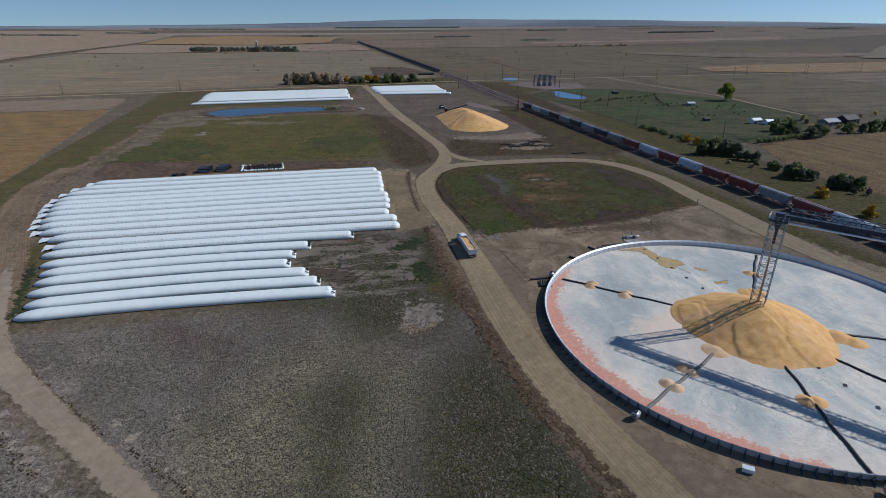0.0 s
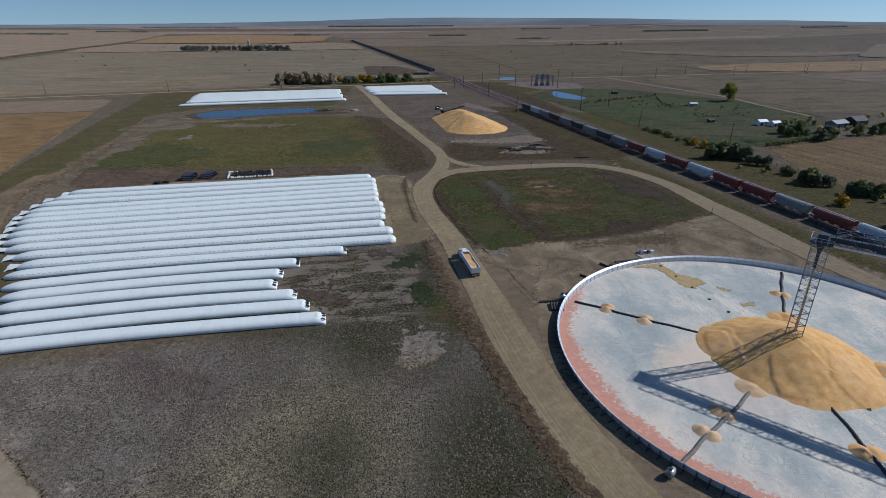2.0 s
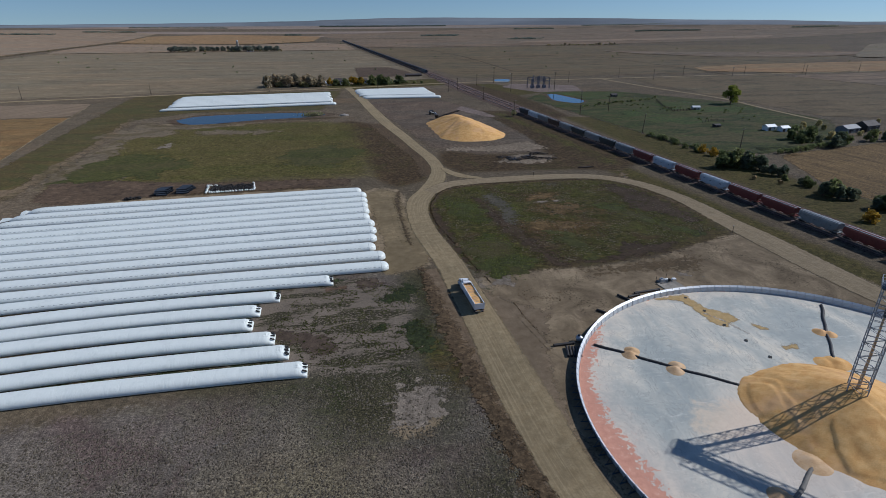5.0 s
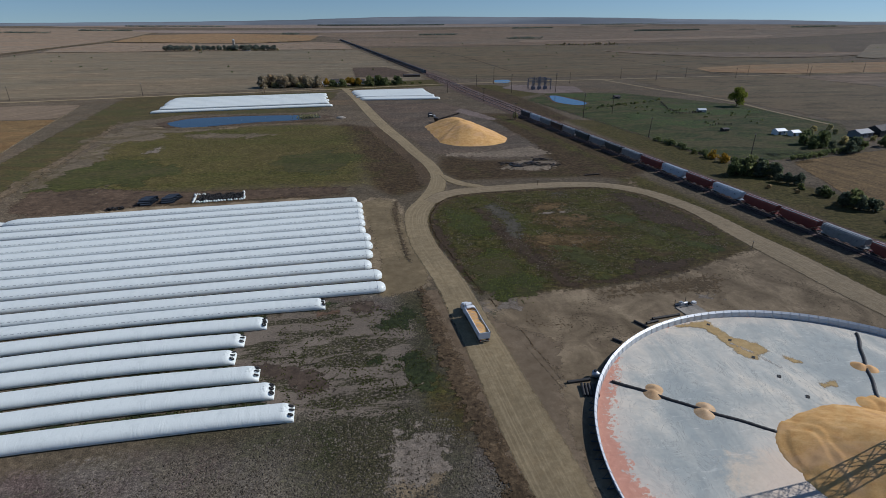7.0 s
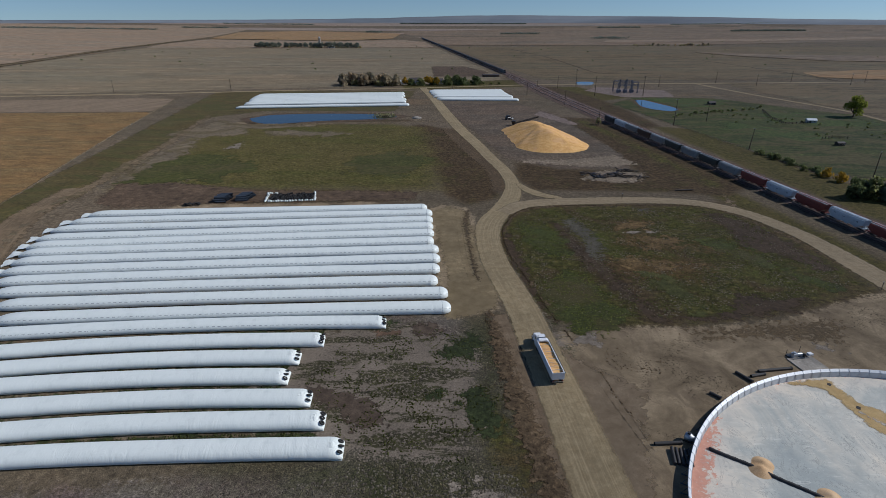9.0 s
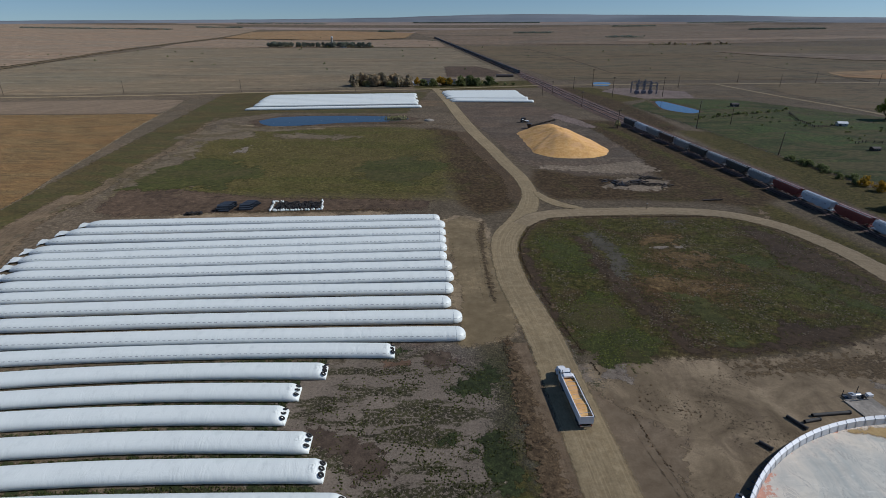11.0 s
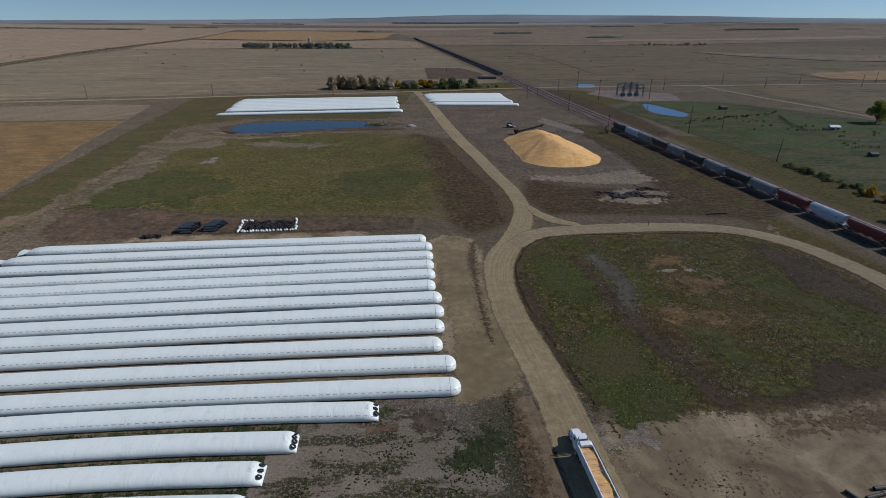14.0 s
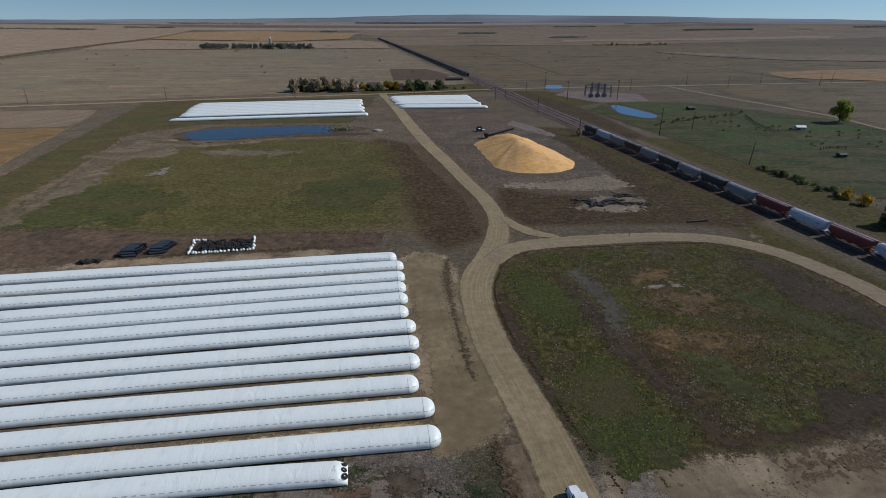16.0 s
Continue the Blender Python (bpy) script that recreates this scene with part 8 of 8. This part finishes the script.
shed(pose(275, 372, 0, 0, 0, 8), 7.5, 5, 2.6, 1.3, M_WHITE, M_ROOF, "white farm shed with a pale metal roof")
shed(pose(282, 367, 0, 0, 0, 8), 6.5, 4.6, 2.4, 1.2, M_WHITE, M_ROOF, "white metal-roofed shed beside its twin")
shed(pose(322, 357, 0, 0, 0, 14), 13, 8, 3.2, 1.8, M_ROOFGREY, M_ROOFGREY, "long grey farm building with grey metal roof", "barn", 2, 4, "barn")
shed(pose(339, 360, 0, 0, 0, 14), 13, 9, 4.2, 2.6, M_BLACK, M_ROOFDARK, "dark barn beside the grey one", "barn", 1, 2, "barn")
shed(pose(277, 466, 0, 0, 0, -6), 6.5, 4, 2.0, 1.0, M_STEEL, M_ROOF, "small grey pasture shed with bright roof")
shed(pose(246, 388, 0, 0, 0, 4), 4.6, 3, 1.6, 0.6, M_DARKWOOD, M_ROOFDARK, "small dark wooden livestock shelter")
shed(pose(243, 556, 0, 0, 0, 4), 6, 4, 2.0, 1.0, M_BLACK, M_ROOFDARK, "small dark wooden pasture shelter")
shed(pose(-36, 716, 0, 0, 0, 6), 13, 9, 4.2, 2.8, M_WHITE, M_ROOFDARK, "white farmhouse with a dark roof among trees", "house", 1, 4, "house")
shed(pose(-8, 722, 0, 0, 0, 6), 9, 7, 3.6, 2.0, M_STEEL, M_ROOFDARK, "grey farm outbuilding among trees", "shed")
shed(pose(60, 800, 0, 0, 0, 4), 22, 8, 2.6, 1.2, M_WOOD, M_ROOFDARK, "low weathered livestock barn", "barn", 2, 0, "barn")
shed(pose(-52, 708, 0, 0, 0, 6), 7, 6, 3.0, 1.6, M_WHITE, M_ROOF, "small white garage beside the farmhouse", "garage")
shed(pose(-300, 1528, 0, 0, 0, 6), 16, 9, 4, 2.5, M_WHITE, M_ROOF, "distant white farm shed before a grove")

t = thing("silo", pose(-331, 1534, 0), "tall pale concrete silo above the far grove", "silo")
part("shaft", Mesh().tube((0, 0, 0), (0, 0, 24), 2.8, 18), M_CONCRETE, t)
m = Mesh()
m.loft([[(r * math.cos(a), r * math.sin(a), z) for a in np.linspace(0, 2 * math.pi, 19)[:-1]] for r, z in ((2.9, 24), (2.5, 25.6), (1.4, 26.6), (0.3, 27))])
part("dome", m, M_ROOF, t, "", True)


def parked_car(at, mat, label):
    t = thing("parked_car", at, label, "car", "cars at the farm")
    m = Mesh()
    m.loft([[(x, s * wd, z) for x, z in ((-2.2, 0.4), (2.2, 0.4), (2.25, 0.8), (1.1, 0.95), (0.5, 1.45), (-1.2, 1.5), (-1.9, 1.0), (-2.25, 0.9))] for s, wd in ((-1, 0.88), (1, 0.88))])
    part("body", m, mat, t)
    for s in (-1, 1):
        part("window", Mesh().box((-1.2, s * 0.89 - 0.01, 1.0), (0.5, s * 0.89 + 0.01, 1.35)), M_GLASS, t)
        for x in (-1.4, 1.4):
            wheel(t, pose(x, s * 0.8, 0.33), 0.33, 0.2)


parked_car(pose(384, 352, 0, 0, 0, 15), M_WHITE, "white car parked at the farm")
parked_car(pose(394, 358, 0, 0, 0, 15), M_BLACK, "black car parked at the farm")


# ---- substation ----
def substation():
    t = thing("substation", pose(190, 640, 0.06, 0, 0, 8) @ Matrix.Scale(1.2, 4), "grey steel electrical substation on a gravel yard", "substation")
    for k, (x, y) in enumerate(((-9, -5), (-3, -5), (3, -5), (9, -5), (-9, 5), (-3, 5), (3, 5), (9, 5))):
        m = Mesh()
        truss(m, (x, y - 0.4, 0), (x, y - 0.4, 9 if k % 4 in (0, 3) else 11), (0.4, 0, 0), (0, 0.8, 0), 6, 0.1, 0.06)
        part("mast", m, M_SUBSTATION, t)
    for y in (-5, 5):
        for z in (6.5, 9):
            m = Mesh()
            truss(m, (-9, y, z), (9, y, z), (0, 0.4, 0), (0, 0, 0.7), 10, 0.09, 0.05)
            part("girder", m, M_SUBSTATION, t)
    for x in (-6, 0, 6):
        tr = part("transformer", Mesh().box((x - 1.3, -1.3, 0), (x + 1.3, 1.3, 2.6)).box((x - 1.7, -1.0, 0.4), (x - 1.3, 1.0, 2.2)).box((x + 1.3, -1.0, 0.4), (x + 1.7, 1.0, 2.2)), M_SUBSTATION, t, "grey finned transformer")
        for s in (-0.8, 0, 0.8):
            part("bushing", Mesh().tube((x + s, 0, 2.6), (x + s, 0, 4.0), 0.14, 8, 0.08), M_WOOD, tr)


substation()

# brush on the pond's spit
t = thing("brush_pile", pose(-48, 489, 0), "dark brush and earth heap at the pond's end", "brush")
rn = random.Random(3)
m = Mesh()
for _ in range(420):
    p = Vector((rn.gauss(0, 4.2), rn.gauss(0, 2.0), rn.uniform(0, 1.7)))
    rot = Euler((rn.uniform(0, 6), rn.uniform(0, 6), rn.uniform(0, 6))).to_matrix()
    m.put([p + rot @ Vector(v) * 0.5 for v in ((-1, -0.5, 0), (0.1, -0.8, 0.2), (1, 0.2, 0), (0, 0.9, 0.1))], [(0, 1, 2, 3)])
tagged(part("brush", m, M_LEAF["dull"], t), kind="stuff")
m = Mesh()
m.loft([[(r * 1.9 * math.cos(a), r * math.sin(a), z) for a in np.linspace(0, 2 * math.pi, 17)[:-1]] for r, z in ((3.6, -0.1), (2.4, 0.5), (0.6, 0.95))])
part("earth", m, M_DARKWOOD, t, "", True)
t = thing("dirt_heap", pose(-22, 480, 0), "small pale heap of dirt near the pond", "dirt heap")
m = Mesh()
m.loft([[(r * 1.3 * math.cos(a) * (1 + 0.15 * math.sin(3 * a)), r * math.sin(a), z) for a in np.linspace(0, 2 * math.pi, 17)[:-1]] for r, z in ((3.2, -0.1), (2.0, 0.9), (0.6, 1.5))])
part("dirt", m, M_CONCRETE, t, "", True)


# ---- tufts and clods over the near ground ----
def tufts(name, mat, label, polys, count, size, tall, seed, accept=0.0):
    rn, m = random.Random(seed), Mesh()
    pts = []
    for poly in polys:
        p = np.array(poly, float)
        area = abs(np.dot(p[:, 0], np.roll(p[:, 1], 1)) - np.dot(p[:, 1], np.roll(p[:, 0], 1))) / 2
        n = int(count * area)
        lo, hi = p.min(0), p.max(0)
        x = np.array([rn.uniform(lo[0], hi[0]) for _ in range(n * 2)])
        y = np.array([rn.uniform(lo[1], hi[1]) for _ in range(n * 2)])
        ok = inside_poly(x, y, p) > 0.5
        pts += list(zip(x[ok][:n], y[ok][:n]))
    v, f = [], []
    for x, y in pts:
        q = noise.noise(Vector((x * 0.14, y * 0.14, seed))) + 0.6 * noise.noise(Vector((x * 0.5, y * 0.5, seed + 3)))
        if q < accept:
            continue
        s, h, a = size * rn.uniform(0.5, 1.5), tall * rn.uniform(0.5, 1.4), rn.uniform(0, 6.28)
        n = len(v)
        for k in range(4):
            b = a + k * 1.57 + rn.uniform(-0.4, 0.4)
            v.append((x + s * math.cos(b), y + s * math.sin(b), 0.0))
        v.append((x + rn.uniform(-0.3, 0.3) * s, y + rn.uniform(-0.3, 0.3) * s, h))
        f += [(n, n + 1, n + 4), (n + 1, n + 2, n + 4), (n + 2, n + 3, n + 4), (n + 3, n, n + 4)]
    m.v, m.f = v, f
    tagged(part(name, m, mat), label, "grass", "", "stuff")


FRONT = [(-94, 114), (-20, 126), (-10, 132), (14, 128), (24, 105), (33, 62), (38, 20), (-5, 20), (-30, 58), (-60, 90)]
MUDDY = [(-28, 134), (-10, 130), (12, 128), (17, 150), (12, 168), (-4, 176), (-24, 166), (-30, 150)]
LOOP = [(26, 190), (25, 245), (34, 262), (62, 268), (103, 268), (116, 262), (121, 245), (124, 215), (125, 200), (88, 185), (66, 180), (44, 179), (30, 183)]
NORTH = [(-140, 295), (-4, 292), (-14, 440), (-40, 455), (-150, 452), (-158, 380)]
WEST = [(-135, 60), (-95, 100), (-55, 65), (-25, 30), (-60, 10)]
tufts("dry_tufts", M_TUFT, "dry brown weed tufts and clods", [FRONT, WEST], 3.6, 0.22, 0.11, 1, -0.3)
tufts("weed_tufts", M_TUFT_GREEN, "dark weed tufts on drying mud", [MUDDY], 2.6, 0.19, 0.2, 2, 0.16)
tufts("green_tufts", M_TUFT_GREEN, "patchy green weeds", [MUDDY, [(-4, 20), (36, 20), (28, 76), (14, 84), (2, 68)]], 2.4, 0.16, 0.16, 3, 0.16)
tufts("loop_weeds", M_TUFT_GREEN, "patchy green weeds inside the loop road", [LOOP], 2.4, 0.24, 0.11, 4, 0.0)
tufts("lush_weeds", M_TUFT_LUSH, "bright green clumps of weeds inside the loop road", LUSH, 3.0, 0.28, 0.13, 7, -0.1)
tufts("loop_dry_weeds", M_TUFT, "dry brown weeds inside the loop road", [LOOP], 1.8, 0.22, 0.1, 5, 0.0)
tufts("field_weeds", M_TUFT_GREEN, "short green growth on the field", [NORTH], 0.6, 0.22, 0.14, 6, 0.05)


def clods(name, lines, label, per_metre, size, mat, seed):
    """Loose lumps of earth scattered along lines of (x, y, spread)."""
    rn, v, f = random.Random(seed), [], []
    for pts in lines:
        line = smooth_line(pts, 1.0)
        for (x, y, w), (dx, dy, _) in zip(line, np.gradient(line, axis=0)):
            q = math.hypot(dx, dy) + 1e-9
            if noise.noise(Vector((x * 0.11, y * 0.11, seed))) < -0.18:
                continue
            for _ in range(per_metre):
                o, u = rn.gauss(0, 0.4) * w, rn.uniform(-0.5, 0.5)
                cx, cy = x - dy / q * o + dx * u, y + dx / q * o + dy * u
                r, a = size * rn.uniform(0.4, 1.5), rn.uniform(0, 6.28)
                n = len(v)
                for k in range(5):
                    b = a + k * 1.2566
                    v.append((cx + r * math.cos(b) * rn.uniform(0.7, 1.2), cy + r * math.sin(b) * rn.uniform(0.7, 1.2), 0.02))
                for k in range(5):
                    b = a + k * 1.2566 + 0.3
                    v.append((cx + 0.6 * r * math.cos(b), cy + 0.6 * r * math.sin(b), r * rn.uniform(0.6, 1.0)))
                f += [(n + k, n + (k + 1) % 5, n + 5 + (k + 1) % 5, n + 5 + k) for k in range(5)] + [tuple(n + 5 + k for k in range(5))]
    m = Mesh()
    m.v, m.f = v, f
    tagged(part(name, m, mat), label, "clods", "", "stuff")


M_CLOD = leaves_material("dark_earth_clods", lin(72, 60, 46), lin(108, 92, 72))
clods("road_clods", [
    [(40, 30, 1.6), (33.5, 55, 1.6), (27.6, 76, 1.6), (23, 97, 1.8), (19.6, 120, 2.0), (16.2, 145, 2.0), (14.2, 165, 2.0), (12.6, 181, 1.4)],
    [(33.4, 166, 0.5), (29.0, 186, 0.5), (26.4, 201, 0.5), (23.2, 218, 0.5), (22.2, 236, 0.5), (25.0, 250, 0.5), (31.5, 263, 0.5), (44, 269, 0.5), (62, 270.6, 0.5), (101, 271.4, 0.5), (113, 266.6, 0.5)],
], "dark lumps of earth along the road edges", 6, 0.15, M_CLOD, 11)
clods("sand_clods", [
    [(39, 163, 5), (44, 160, 7), (51, 158.6, 6)],
    [(39, 160, 2), (46, 157.6, 3), (50, 157, 2)],
    [(48, 170, 5), (62, 172, 6), (84, 176, 6), (104, 182, 6)],
    [(36.4, 156, 0.4), (37.6, 147, 0.4), (40, 138, 0.4)],
], "dark clods and dead weeds on the bare dirt", 4, 0.13, M_CLOD, 12)
clods("edge_clods", [
    [(-34, 64, 0.7), (-48.5, 76, 0.8), (-57, 82, 0.8), (-66, 90, 0.8), (-76, 99, 0.8), (-86, 109, 0.9), (-97, 121, 0.9)],
    [(-24, 34, 1.2), (-39, 50, 1.4), (-55, 65, 1.4), (-71, 79, 1.4), (-85, 93, 1.2)],
], "lumps of earth along the dirt road", 5, 0.16, M_CLOD, 13)
M_STONE = leaves_material("pale_clods", lin(132, 124, 114), lin(164, 156, 146))
clods("pale_stones", [[(x - 0.9, y, 0.7), (x + 0.9, y + 0.4, 0.7)] for x, y in ((-52.8, 110.7), (-40.8, 104), (-46.8, 90.2), (-37.3, 92.2), (-63.5, 117), (-55.1, 85.9), (-30, 112), (-66, 104))], "small pale stones on the dark field", 7, 0.13, M_STONE, 14)
# weeds standing between the lower bags
gap_polys = []
for (ax, ay, bx, by), (cx, cy, dx, dy) in zip(rows_[11:], rows_[12:]):
    x0, x1 = max(ax, cx) + 5, min(bx, dx) - 1
    way = [(x0 + (x1 - x0) * u, (ay + cy) / 2 + ((by + dy) - (ay + cy)) / 2 * u + 1.4 * math.sin(math.pi * u)) for u in (0, 0.25, 0.5, 0.75, 1)]
    gap_polys.append([(x, y + 1.5) for x, y in way] + [(x, y - 0.9) for x, y in reversed(way)])
tufts("gap_weeds", M_TUFT_GREEN, "dark green weeds between the grain bags", gap_polys, 7, 0.2, 0.3, 8, -0.25)
